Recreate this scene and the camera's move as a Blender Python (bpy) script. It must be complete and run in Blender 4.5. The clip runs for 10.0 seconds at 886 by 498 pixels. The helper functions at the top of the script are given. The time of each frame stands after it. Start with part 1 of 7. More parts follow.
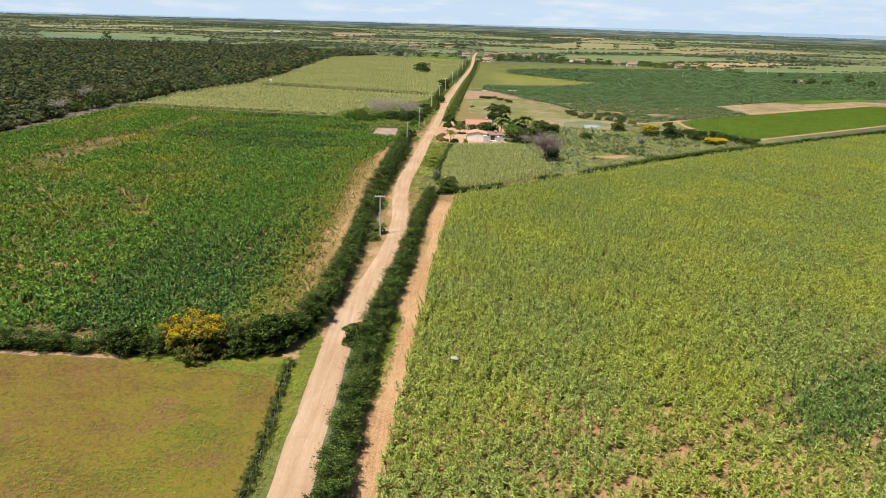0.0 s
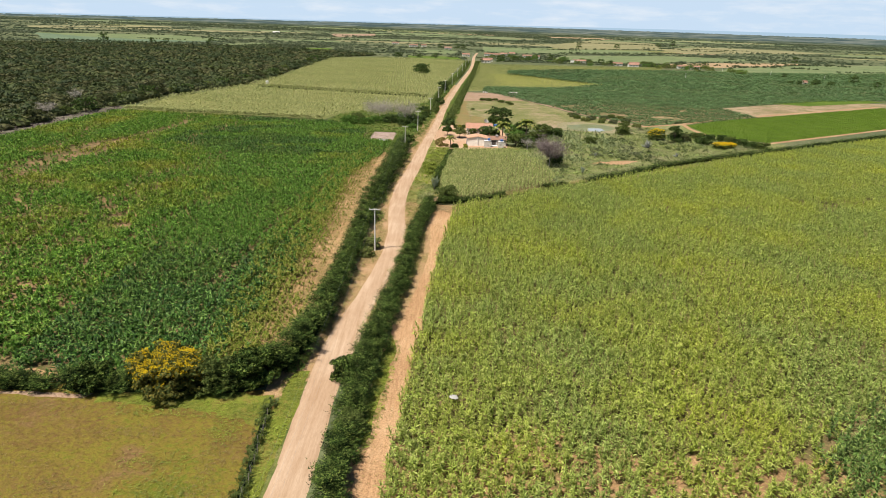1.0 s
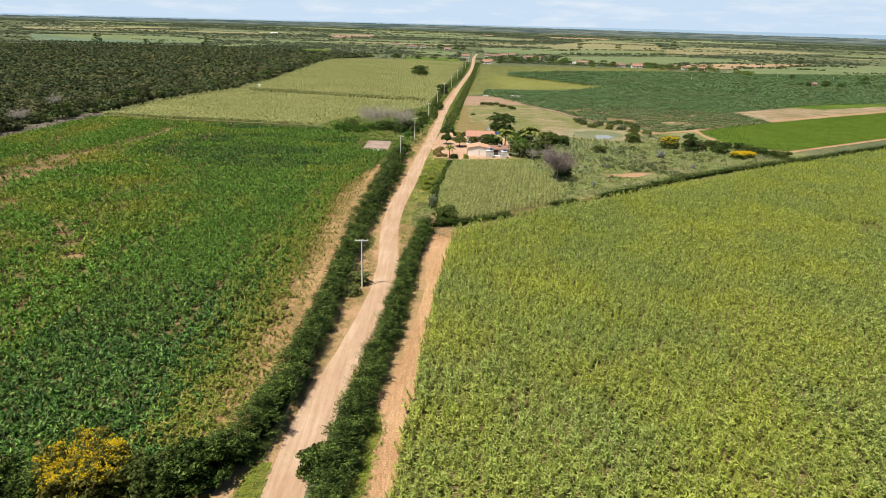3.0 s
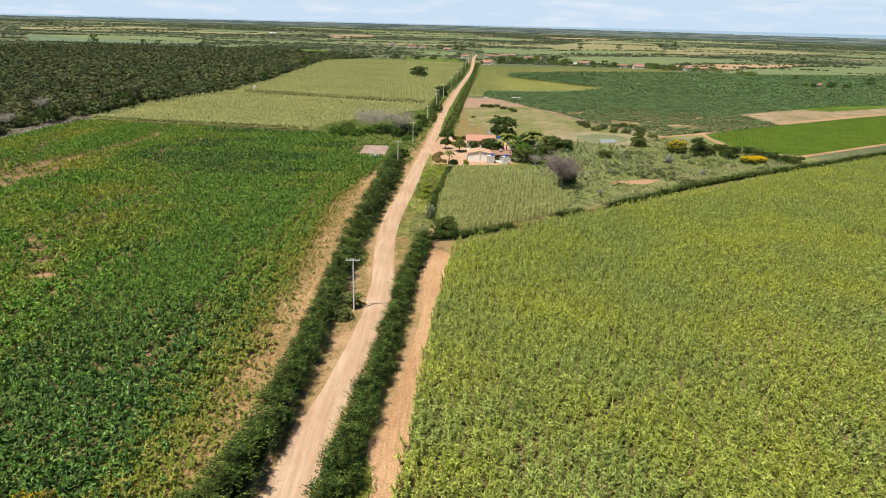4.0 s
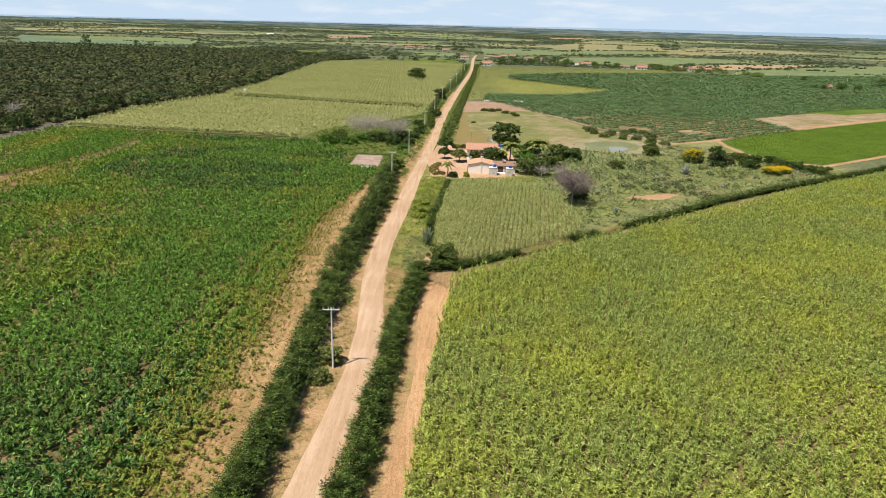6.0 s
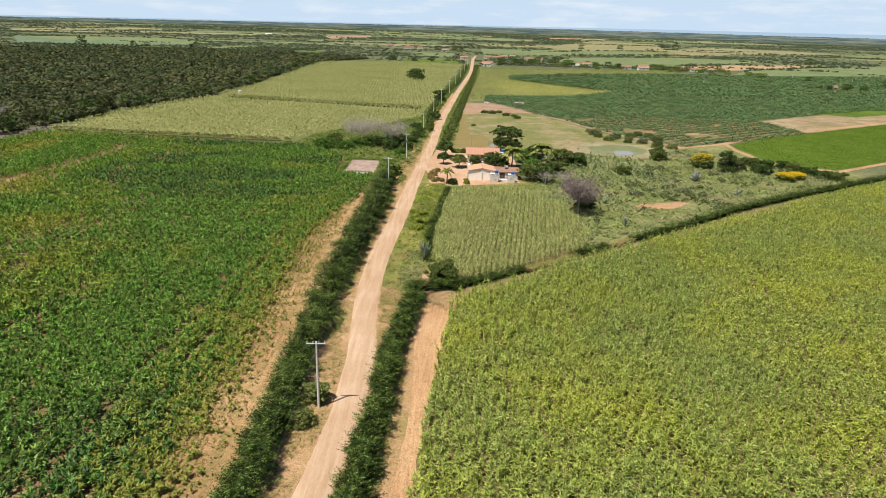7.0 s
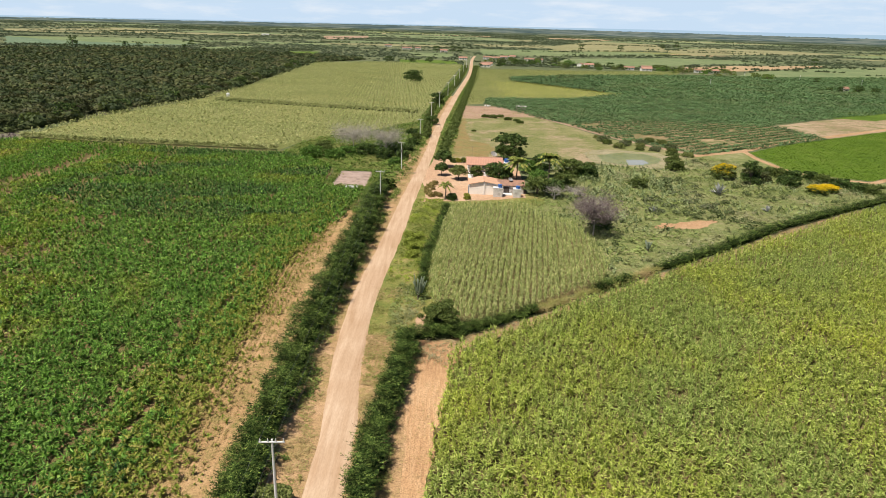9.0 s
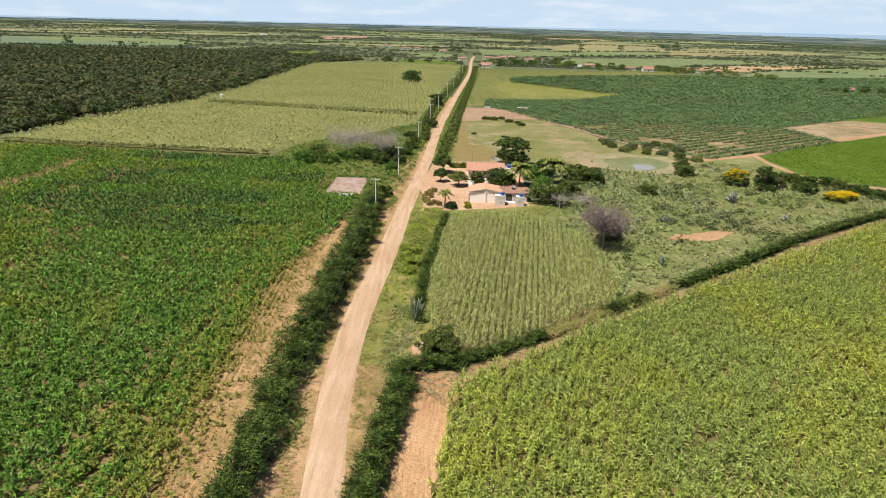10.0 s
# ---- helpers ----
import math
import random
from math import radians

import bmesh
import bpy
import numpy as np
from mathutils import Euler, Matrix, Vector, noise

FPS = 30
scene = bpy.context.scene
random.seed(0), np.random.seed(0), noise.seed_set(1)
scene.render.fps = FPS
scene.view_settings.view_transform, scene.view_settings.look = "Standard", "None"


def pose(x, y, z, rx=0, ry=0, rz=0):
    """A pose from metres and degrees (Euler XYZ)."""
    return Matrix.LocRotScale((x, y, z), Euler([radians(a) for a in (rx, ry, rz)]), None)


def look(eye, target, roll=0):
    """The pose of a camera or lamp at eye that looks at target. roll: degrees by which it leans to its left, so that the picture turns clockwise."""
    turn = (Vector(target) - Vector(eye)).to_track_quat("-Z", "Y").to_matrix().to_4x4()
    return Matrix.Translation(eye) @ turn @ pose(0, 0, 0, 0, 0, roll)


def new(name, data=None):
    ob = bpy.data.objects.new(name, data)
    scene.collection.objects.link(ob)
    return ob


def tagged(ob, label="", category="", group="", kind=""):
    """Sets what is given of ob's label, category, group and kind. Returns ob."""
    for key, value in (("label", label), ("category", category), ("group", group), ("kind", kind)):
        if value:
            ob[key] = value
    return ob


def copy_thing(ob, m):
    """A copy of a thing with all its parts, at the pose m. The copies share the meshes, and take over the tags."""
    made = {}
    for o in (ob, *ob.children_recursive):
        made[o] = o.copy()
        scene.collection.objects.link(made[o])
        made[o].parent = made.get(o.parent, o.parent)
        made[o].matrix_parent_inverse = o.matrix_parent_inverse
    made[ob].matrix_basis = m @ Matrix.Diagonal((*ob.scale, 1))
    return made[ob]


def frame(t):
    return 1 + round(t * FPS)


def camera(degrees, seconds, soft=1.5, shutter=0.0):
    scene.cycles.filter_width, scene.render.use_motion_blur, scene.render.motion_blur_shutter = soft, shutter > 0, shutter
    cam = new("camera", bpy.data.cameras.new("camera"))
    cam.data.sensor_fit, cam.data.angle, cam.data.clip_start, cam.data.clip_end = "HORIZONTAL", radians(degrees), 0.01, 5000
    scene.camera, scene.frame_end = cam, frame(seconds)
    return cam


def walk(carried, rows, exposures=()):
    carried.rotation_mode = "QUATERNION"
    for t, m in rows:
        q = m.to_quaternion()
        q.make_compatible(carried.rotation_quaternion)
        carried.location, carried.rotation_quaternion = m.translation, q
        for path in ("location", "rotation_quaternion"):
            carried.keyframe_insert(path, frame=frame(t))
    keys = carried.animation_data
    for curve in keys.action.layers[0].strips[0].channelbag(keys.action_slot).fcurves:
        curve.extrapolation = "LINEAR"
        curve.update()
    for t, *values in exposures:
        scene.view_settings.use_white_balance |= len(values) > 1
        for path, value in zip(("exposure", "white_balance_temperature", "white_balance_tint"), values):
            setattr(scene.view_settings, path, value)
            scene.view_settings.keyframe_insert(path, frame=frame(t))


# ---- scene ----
cam = camera(70.0, 10.0, 0.6)
# seconds, eye, direction of view, roll
PATH = [
    (0.00, 0.000, 0.000, 45.000, -0.00000, 0.94187, -0.33597, 2.085),
    (0.50, 0.067, 4.634, 45.122, -0.00012, 0.94192, -0.33584, 2.053),
    (1.00, 0.129, 9.284, 45.229, -0.00019, 0.94197, -0.33571, 2.023),
    (1.50, 0.187, 13.949, 45.318, -0.00023, 0.94201, -0.33557, 1.994),
    (2.00, 0.241, 18.631, 45.392, -0.00022, 0.94206, -0.33544, 1.967),
    (2.50, 0.290, 23.328, 45.449, -0.00017, 0.94211, -0.33531, 1.942),
    (3.25, 0.355, 30.403, 45.503, -0.00003, 0.94218, -0.33511, 1.908),
    (4.00, 0.410, 37.513, 45.521, 0.00021, 0.94225, -0.33491, 1.878),
    (4.50, 0.442, 42.273, 45.513, 0.00042, 0.94230, -0.33478, 1.860),
    (5.00, 0.468, 47.049, 45.488, 0.00067, 0.94234, -0.33465, 1.844),
    (5.50, 0.491, 51.840, 45.447, 0.00096, 0.94239, -0.33452, 1.829),
    (6.25, 0.516, 59.057, 45.354, 0.00148, 0.94246, -0.33432, 1.811),
    (7.00, 0.532, 66.310, 45.225, 0.00208, 0.94253, -0.33412, 1.797),
    (7.50, 0.537, 71.164, 45.118, 0.00254, 0.94257, -0.33399, 1.790),
    (8.00, 0.537, 76.034, 44.995, 0.00303, 0.94262, -0.33385, 1.784),
    (8.50, 0.533, 80.920, 44.856, 0.00357, 0.94266, -0.33372, 1.781),
    (9.00, 0.524, 85.822, 44.700, 0.00415, 0.94271, -0.33359, 1.779),
    (9.50, 0.511, 90.740, 44.528, 0.00476, 0.94275, -0.33346, 1.779),
    (10.00, 0.494, 95.673, 44.339, 0.00542, 0.94280, -0.33333, 1.780),
]
walk(cam, [(t, look((x, y, z), (x + 50 * u, y + 50 * v, z + 50 * w), r)) for t, x, y, z, u, v, w, r in PATH])

# ---- sky, sun, exposure ----
SUN_FROM = Vector((-0.345, -0.287, 0.894))
world = bpy.data.worlds.new("world")
scene.world = world
world.use_nodes = True
wn, wl = world.node_tree.nodes, world.node_tree.links
sky = wn.new("ShaderNodeTexSky")
sky.sky_type, sky.sun_disc = "NISHITA", False
sky.sun_elevation, sky.sun_rotation = radians(63.3), math.atan2(SUN_FROM.x, SUN_FROM.y)
sky.air_density, sky.dust_density, sky.ozone_density = 1.0, 0.2, 2.0
wn["Background"].inputs["Strength"].default_value = 0.042
wl.new(sky.outputs["Color"], wn["Background"].inputs["Color"])
sun = new("sun", bpy.data.lights.new("sun", "SUN"))
sun.data.energy, sun.data.angle, sun.data.color = 4.5, radians(0.55), (1.0, 0.925, 0.84)
sun.matrix_world = look(SUN_FROM * 200, (0, 0, 0))
scene.view_settings.exposure = 0.52


# ---- materials ----
def nodes_of(name):
    m = bpy.data.materials.new(name)
    m.use_nodes = True
    return m, m.node_tree.nodes, m.node_tree.links, m.node_tree.nodes["Principled BSDF"]


def ramp(nd, colours, lo=0.3, hi=0.7):
    r = nd.new("ShaderNodeValToRGB")
    el = r.color_ramp.elements
    while len(el) < len(colours):
        el.new(0.5)
    for i, c in enumerate(colours):
        el[i].position = lo + (hi - lo) * i / max(1, len(colours) - 1)
        el[i].color = (*c, 1)
    return r


def fractal(nd, ln, scale, detail=5, rough=0.6, stretch=None, turn=0):
    g = nd.new("ShaderNodeNewGeometry")
    mp = nd.new("ShaderNodeMapping")
    mp.inputs["Scale"].default_value = stretch or (1, 1, 1)
    mp.inputs["Rotation"].default_value = (0, 0, radians(turn))
    n = nd.new("ShaderNodeTexNoise")
    n.inputs["Scale"].default_value, n.inputs["Detail"].default_value = scale, detail
    n.inputs["Roughness"].default_value = rough
    ln.new(g.outputs["Position"], mp.inputs["Vector"])
    ln.new(mp.outputs["Vector"], n.inputs["Vector"])
    return n


def mixed(nd, ln, a, b, fac, mode="MIX"):
    m = nd.new("ShaderNodeMix")
    m.data_type, m.blend_type = "RGBA", mode
    for sock, v in ((m.inputs[0], fac), (m.inputs[6], a), (m.inputs[7], b)):
        if isinstance(v, bpy.types.NodeSocket):
            ln.new(v, sock)
        elif isinstance(v, (int, float)):
            sock.default_value = v
        else:
            sock.default_value = (*v, 1)
    return m.outputs[2]


def earth(name, colours, big=0.06, fine=1.2, second=None, cover=(0.5, 0.62), cover_scale=0.12, bump=0.5, rough=0.95, stretch=None, turn=0):
    """Soil, grass cover, dry patches: two scales of colour, a second cover in patches, and a rough relief."""
    m, nd, ln, bs = nodes_of(name)
    a, f = fractal(nd, ln, big, 4), fractal(nd, ln, fine, 8, 0.7, stretch, turn)
    ra = ramp(nd, colours, 0.40, 0.60)
    add = nd.new("ShaderNodeMath")
    add.operation = "MULTIPLY_ADD"
    add.inputs[1].default_value, add.inputs[2].default_value = 0.55, 0.225
    mx = nd.new("ShaderNodeMath")
    mx.operation = "ADD"
    sc = nd.new("ShaderNodeMath")
    sc.operation = "MULTIPLY"
    sc.inputs[1].default_value = 0.5
    ln.new(a.outputs["Fac"], mx.inputs[0])
    ln.new(f.outputs["Fac"], mx.inputs[1])
    ln.new(mx.outputs[0], sc.inputs[0])
    ln.new(sc.outputs[0], ra.inputs["Fac"])
    col = ra.outputs["Color"]
    if second:
        c = fractal(nd, ln, cover_scale, 9, 0.72)
        rc = ramp(nd, [(0, 0, 0), (1, 1, 1)], *cover)
        ln.new(c.outputs["Fac"], rc.inputs["Fac"])
        f2 = fractal(nd, ln, fine * 1.7, 6)
        r2 = ramp(nd, second, 0.35, 0.65)
        ln.new(f2.outputs["Fac"], r2.inputs["Fac"])
        col = mixed(nd, ln, col, r2.outputs["Color"], rc.outputs["Color"])
    grain = fractal(nd, ln, fine * 4.5, 5, 0.75)
    rg = ramp(nd, [(0.55, 0.55, 0.55), (0.95, 0.95, 0.95), (1.2, 1.2, 1.2)], 0.36, 0.64)
    ln.new(grain.outputs["Fac"], rg.inputs["Fac"])
    col = mixed(nd, ln, col, rg.outputs["Color"], 1.0, "MULTIPLY")
    ln.new(col, bs.inputs["Base Color"])
    bs.inputs["Roughness"].default_value = rough
    bs.inputs["Specular IOR Level"].default_value = 0.15
    b = nd.new("ShaderNodeBump")
    b.inputs["Strength"].default_value, b.inputs["Distance"].default_value = bump, 0.15
    ln.new(f.outputs["Fac"], b.inputs["Height"])
    ln.new(b.outputs["Normal"], bs.inputs["Normal"])
    return m


def leafy(name, colours, patch=None, patch_scale=0.06, cover=(0.45, 0.62), through_light=0.18, rough=0.6, gloss=0.12, tone=None):
    """Leaves: each leaf has its own shade, and wide patches of the crop another tone; thin enough to let light through."""
    m, nd, ln, bs = nodes_of(name)
    g = nd.new("ShaderNodeNewGeometry")
    r = ramp(nd, colours, 0.05, 0.95)
    ln.new(g.outputs["Random Per Island"], r.inputs["Fac"])
    col = r.outputs["Color"]
    if patch:
        n = fractal(nd, ln, patch_scale, 5, 0.62)
        rc = ramp(nd, [(0, 0, 0), (1, 1, 1)], *cover)
        ln.new(n.outputs["Fac"], rc.inputs["Fac"])
        r2 = ramp(nd, patch, 0.05, 0.95)
        ln.new(g.outputs["Random Per Island"], r2.inputs["Fac"])
        col = mixed(nd, ln, col, r2.outputs["Color"], rc.outputs["Color"])
    if tone:
        scale, lo, hi = tone
        rt = ramp(nd, [(lo,) * 3, (1.0,) * 3, (hi,) * 3], 0.36, 0.64)
        ln.new(fractal(nd, ln, scale, 2, 0.5).outputs["Fac"], rt.inputs["Fac"])
        col = mixed(nd, ln, col, rt.outputs["Color"], 1.0, "MULTIPLY")
    ln.new(col, bs.inputs["Base Color"])
    bs.inputs["Roughness"].default_value = rough
    bs.inputs["Specular IOR Level"].default_value = gloss
    if through_light:
        t = nd.new("ShaderNodeBsdfTranslucent")
        ln.new(mixed(nd, ln, col, (0.9, 1.0, 0.35), 0.25, "MULTIPLY"), t.inputs["Color"])
        ms = nd.new("ShaderNodeMixShader")
        ms.inputs[0].default_value = through_light
        ln.new(bs.outputs[0], ms.inputs[1])
        ln.new(t.outputs[0], ms.inputs[2])
        ln.new(ms.outputs[0], nd["Material Output"].inputs["Surface"])
    return m


def plain(name, colour, rough=0.7, metal=0.0, wear=0.25, scale=1.5, bump=0.15, dirt=(0.2, 0.16, 0.11), gloss=0.4):
    """Built things: a base colour with stains of dirt and a fine relief."""
    m, nd, ln, bs = nodes_of(name)
    n, f = fractal(nd, ln, scale, 6, 0.65), fractal(nd, ln, scale * 9, 4)
    rc = ramp(nd, [(0, 0, 0), (wear, wear, wear), (min(1, wear * 2.2),) * 3], 0.42, 0.75)
    ln.new(n.outputs["Fac"], rc.inputs["Fac"])
    col = mixed(nd, ln, colour, dirt, rc.outputs["Color"])
    rf = ramp(nd, [(0.82,) * 3, (1.0,) * 3], 0.3, 0.7)
    ln.new(f.outputs["Fac"], rf.inputs["Fac"])
    col = mixed(nd, ln, col, rf.outputs["Color"], 1.0, "MULTIPLY")
    ln.new(col, bs.inputs["Base Color"])
    bs.inputs["Roughness"].default_value, bs.inputs["Metallic"].default_value = rough, metal
    bs.inputs["Specular IOR Level"].default_value = gloss
    b = nd.new("ShaderNodeBump")
    b.inputs["Strength"].default_value, b.inputs["Distance"].default_value = bump, 0.03
    ln.new(f.outputs["Fac"], b.inputs["Height"])
    ln.new(b.outputs["Normal"], bs.inputs["Normal"])
    return m


SOIL = [(0.33, 0.19, 0.10), (0.45, 0.28, 0.155), (0.52, 0.35, 0.20)]
GRASS = [(0.10, 0.13, 0.035), (0.17, 0.20, 0.05)]
M_GROUND = earth("scrubland_ground", [(0.10, 0.12, 0.057), (0.135, 0.15, 0.07), (0.19, 0.19, 0.095)], 0.011, 0.15, [(0.085, 0.108, 0.048), (0.12, 0.14, 0.06)], (0.42, 0.58), 0.006)
M_SOIL = earth("reddish_tilled_soil", [(0.38, 0.22, 0.11), (0.475, 0.29, 0.15), (0.545, 0.355, 0.195)], 0.05, 1.3, [(0.27, 0.19, 0.085), (0.34, 0.22, 0.10)], (0.57, 0.75), 0.5, bump=1.0, stretch=(1.9, 0.16, 1), turn=4)
M_DRYSOIL = earth("weedy_tilled_soil", [(0.30, 0.185, 0.085), (0.39, 0.245, 0.115), (0.47, 0.305, 0.155)], 0.06, 1.3, [(0.21, 0.175, 0.06), (0.28, 0.21, 0.08)], (0.46, 0.62), 0.45, bump=1.0, stretch=(1.9, 0.16, 1), turn=2)
# base soil tones darkened for the shade under close corn plants
M_SHADED_SOIL = earth("shade_darkened_soil", [(0.10, 0.088, 0.032), (0.15, 0.12, 0.05), (0.23, 0.165, 0.08)], 0.06, 1.5, [(0.30, 0.185, 0.09), (0.42, 0.26, 0.13)], (0.66, 0.75), 0.25, bump=0.8)
M_THINCORN_SOIL = earth("thin_corn_soil", [(0.20, 0.125, 0.06), (0.34, 0.205, 0.10), (0.46, 0.285, 0.145)], 0.08, 1.6, [(0.08, 0.09, 0.025), (0.13, 0.125, 0.04)], (0.48, 0.6), 0.45, bump=0.9)
M_PASTURE = earth("dry_pasture", [(0.15, 0.085, 0.032), (0.18, 0.125, 0.03), (0.205, 0.165, 0.026), (0.14, 0.16, 0.018)], 0.06, 1.6, [(0.16, 0.092, 0.042), (0.26, 0.155, 0.07)], (0.54, 0.68), 0.13, bump=0.5)
M_VERGE = earth("dry_grass_verge", [(0.42, 0.265, 0.135), (0.37, 0.245, 0.12), (0.28, 0.215, 0.08)], 0.12, 1.4, SOIL[1:], (0.5, 0.66), 0.28, bump=1.0)
M_GREENVERGE = earth("green_grass_verge", [(0.12, 0.145, 0.035), (0.17, 0.185, 0.05), (0.25, 0.215, 0.08)], 0.1, 1.3, [(0.09, 0.12, 0.03), (0.13, 0.15, 0.04)], (0.46, 0.6), 0.25, bump=1.0)
M_YARD = earth("swept_earth_yard", [(0.40, 0.245, 0.145), (0.49, 0.315, 0.195), (0.55, 0.38, 0.245)], 0.08, 1.2, [(0.33, 0.215, 0.13), (0.40, 0.26, 0.16)], (0.52, 0.68), 0.18, bump=0.4)
M_FARCORN = earth("ripening_corn_floor", [(0.17, 0.18, 0.06), (0.23, 0.23, 0.08), (0.29, 0.27, 0.10)], 0.02, 0.6, [(0.14, 0.16, 0.05), (0.19, 0.20, 0.06)], (0.45, 0.6), 0.03, bump=0.8)
M_CASSAVA = earth("bushy_field_floor", [(0.085, 0.12, 0.05), (0.115, 0.145, 0.06), (0.16, 0.165, 0.075)], 0.03, 0.35, [(0.30, 0.20, 0.10), (0.36, 0.25, 0.14)], (0.66, 0.74), 0.05)

M_BRIGHT = earth("bright_green_crop_floor", [(0.07, 0.12, 0.012), (0.095, 0.155, 0.015), (0.13, 0.18, 0.027)], 0.05, 0.7)
M_TAN = earth("harvested_field", [(0.33, 0.23, 0.12), (0.39, 0.275, 0.15), (0.44, 0.32, 0.18)], 0.03, 0.5, GRASS, (0.62, 0.8), 0.08)
M_ROUGHTAN = earth("rough_ploughed_field", [(0.24, 0.185, 0.10), (0.33, 0.24, 0.145), (0.41, 0.31, 0.20)], 0.04, 0.45, [(0.16, 0.16, 0.06), (0.21, 0.20, 0.08)], (0.48, 0.62), 0.12, stretch=(0.5, 1.6, 1), turn=30)
M_LUSH = earth("lush_green_turf", [(0.13, 0.15, 0.022), (0.165, 0.195, 0.026), (0.205, 0.215, 0.04)], 0.2, 1.6, [(0.19, 0.15, 0.035), (0.22, 0.18, 0.04)], (0.5, 0.64), 0.4, bump=0.8)
M_PADDOCK = earth("grazed_paddock", [(0.13, 0.155, 0.045), (0.19, 0.195, 0.07), (0.28, 0.24, 0.12)], 0.07, 0.7, [(0.30, 0.23, 0.135), (0.37, 0.29, 0.18)], (0.50, 0.60), 0.045)
M_SCRUB = earth("scrub_floor", [(0.12, 0.15, 0.05), (0.165, 0.19, 0.062), (0.215, 0.22, 0.085), (0.28, 0.26, 0.13)], 0.09, 0.6, [(0.25, 0.21, 0.11), (0.31, 0.24, 0.13)], (0.60, 0.74), 0.1)
M_MUD = earth("pond_mud", [(0.26, 0.235, 0.13), (0.34, 0.295, 0.18)], 0.1, 1.0, [(0.16, 0.175, 0.06), (0.22, 0.215, 0.085)], (0.52, 0.66), 0.15)
M_RUST = earth("rusty_dry_grass", [(0.24, 0.16, 0.06), (0.27, 0.19, 0.08), (0.24, 0.20, 0.08)], 0.1, 0.9, [(0.17, 0.17, 0.055), (0.22, 0.20, 0.075)], (0.44, 0.62), 0.12)

L_CORN = leafy("corn_leaf", [(0.205, 0.27, 0.065), (0.295, 0.375, 0.09), (0.37, 0.45, 0.115), (0.46, 0.51, 0.17)], [(0.315, 0.365, 0.05), (0.41, 0.47, 0.066), (0.48, 0.52, 0.088), (0.53, 0.535, 0.14)], 0.042, (0.42, 0.66), rough=0.55, gloss=0.1, through_light=0.36, tone=(1.0, 0.68, 1.3))
L_DARKCORN = leafy("lush_corn_leaf", [(0.07, 0.125, 0.028), (0.11, 0.185, 0.038), (0.165, 0.25, 0.053), (0.27, 0.34, 0.10)], rough=0.5, gloss=0.2, through_light=0.1, tone=(0.9, 0.55, 1.5))
L_GREENCROP = leafy("young_crop_leaf", [(0.050, 0.118, 0.015), (0.090, 0.19, 0.026), (0.134, 0.255, 0.039), (0.21, 0.33, 0.065)], [(0.145, 0.195, 0.018), (0.215, 0.275, 0.03), (0.265, 0.325, 0.047), (0.32, 0.285, 0.08)], 0.036, (0.52, 0.72), rough=0.5, gloss=0.12, through_light=0.24, tone=(0.9, 0.52, 1.55))
L_WESTCROP = leafy("yellowing_young_crop_leaf", [(0.040, 0.105, 0.012), (0.082, 0.185, 0.021), (0.135, 0.265, 0.033), (0.23, 0.35, 0.06)], [(0.15, 0.185, 0.013), (0.235, 0.295, 0.024), (0.30, 0.325, 0.045), (0.36, 0.275, 0.085)], 0.036, (0.46, 0.68), rough=0.5, gloss=0.12, through_light=0.2, tone=(0.9, 0.55, 1.5))
L_LUSHCROP = leafy("lush_crop_leaf", [(0.018, 0.052, 0.010), (0.042, 0.105, 0.017), (0.075, 0.16, 0.027), (0.15, 0.25, 0.06)], [(0.028, 0.07, 0.011), (0.06, 0.13, 0.017), (0.105, 0.185, 0.027), (0.20, 0.28, 0.06)], 0.05, (0.45, 0.62), rough=0.5, gloss=0.15, through_light=0.08, tone=(0.9, 0.5, 1.6))
L_PLOT = leafy("tasselled_corn_leaf", [(0.14, 0.195, 0.048), (0.245, 0.305, 0.082), (0.375, 0.40, 0.145), (0.51, 0.49, 0.235)], tone=(0.8, 0.7, 1.2))
L_FARCORN = leafy("ripening_corn_leaf", [(0.215, 0.245, 0.085), (0.285, 0.315, 0.115), (0.355, 0.37, 0.15), (0.44, 0.43, 0.20)], [(0.19, 0.225, 0.075), (0.265, 0.295, 0.105), (0.34, 0.35, 0.14)], 0.02, (0.45, 0.6), tone=(0.45, 0.75, 1.15))
L_STRIPCORN = leafy("olive_corn_leaf", [(0.15, 0.185, 0.058), (0.225, 0.255, 0.08), (0.32, 0.33, 0.12)], tone=(0.3, 0.75, 1.2))
# wide leaf tones stand in for deep shade and lit tips of the clumps
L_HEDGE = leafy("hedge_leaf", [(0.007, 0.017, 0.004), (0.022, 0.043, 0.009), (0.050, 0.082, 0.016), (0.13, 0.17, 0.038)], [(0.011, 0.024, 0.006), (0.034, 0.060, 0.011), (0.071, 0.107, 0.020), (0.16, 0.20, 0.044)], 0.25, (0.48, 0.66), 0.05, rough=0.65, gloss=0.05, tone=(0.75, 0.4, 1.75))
L_FOREST = leafy("dry_forest_leaf", [(0.050, 0.056, 0.022), (0.070, 0.077, 0.030), (0.092, 0.094, 0.038), (0.12, 0.115, 0.05)], [(0.042, 0.060, 0.020), (0.062, 0.082, 0.026), (0.092, 0.11, 0.034)], 0.05, (0.42, 0.58), 0.15, tone=(0.5, 0.65, 1.35))
L_FORESTDARK = leafy("forest_tree_leaf", [(0.032, 0.048, 0.02), (0.05, 0.07, 0.027), (0.075, 0.10, 0.038)], [(0.06, 0.08, 0.03), (0.09, 0.115, 0.04)], 0.05, (0.5, 0.62), 0.2)
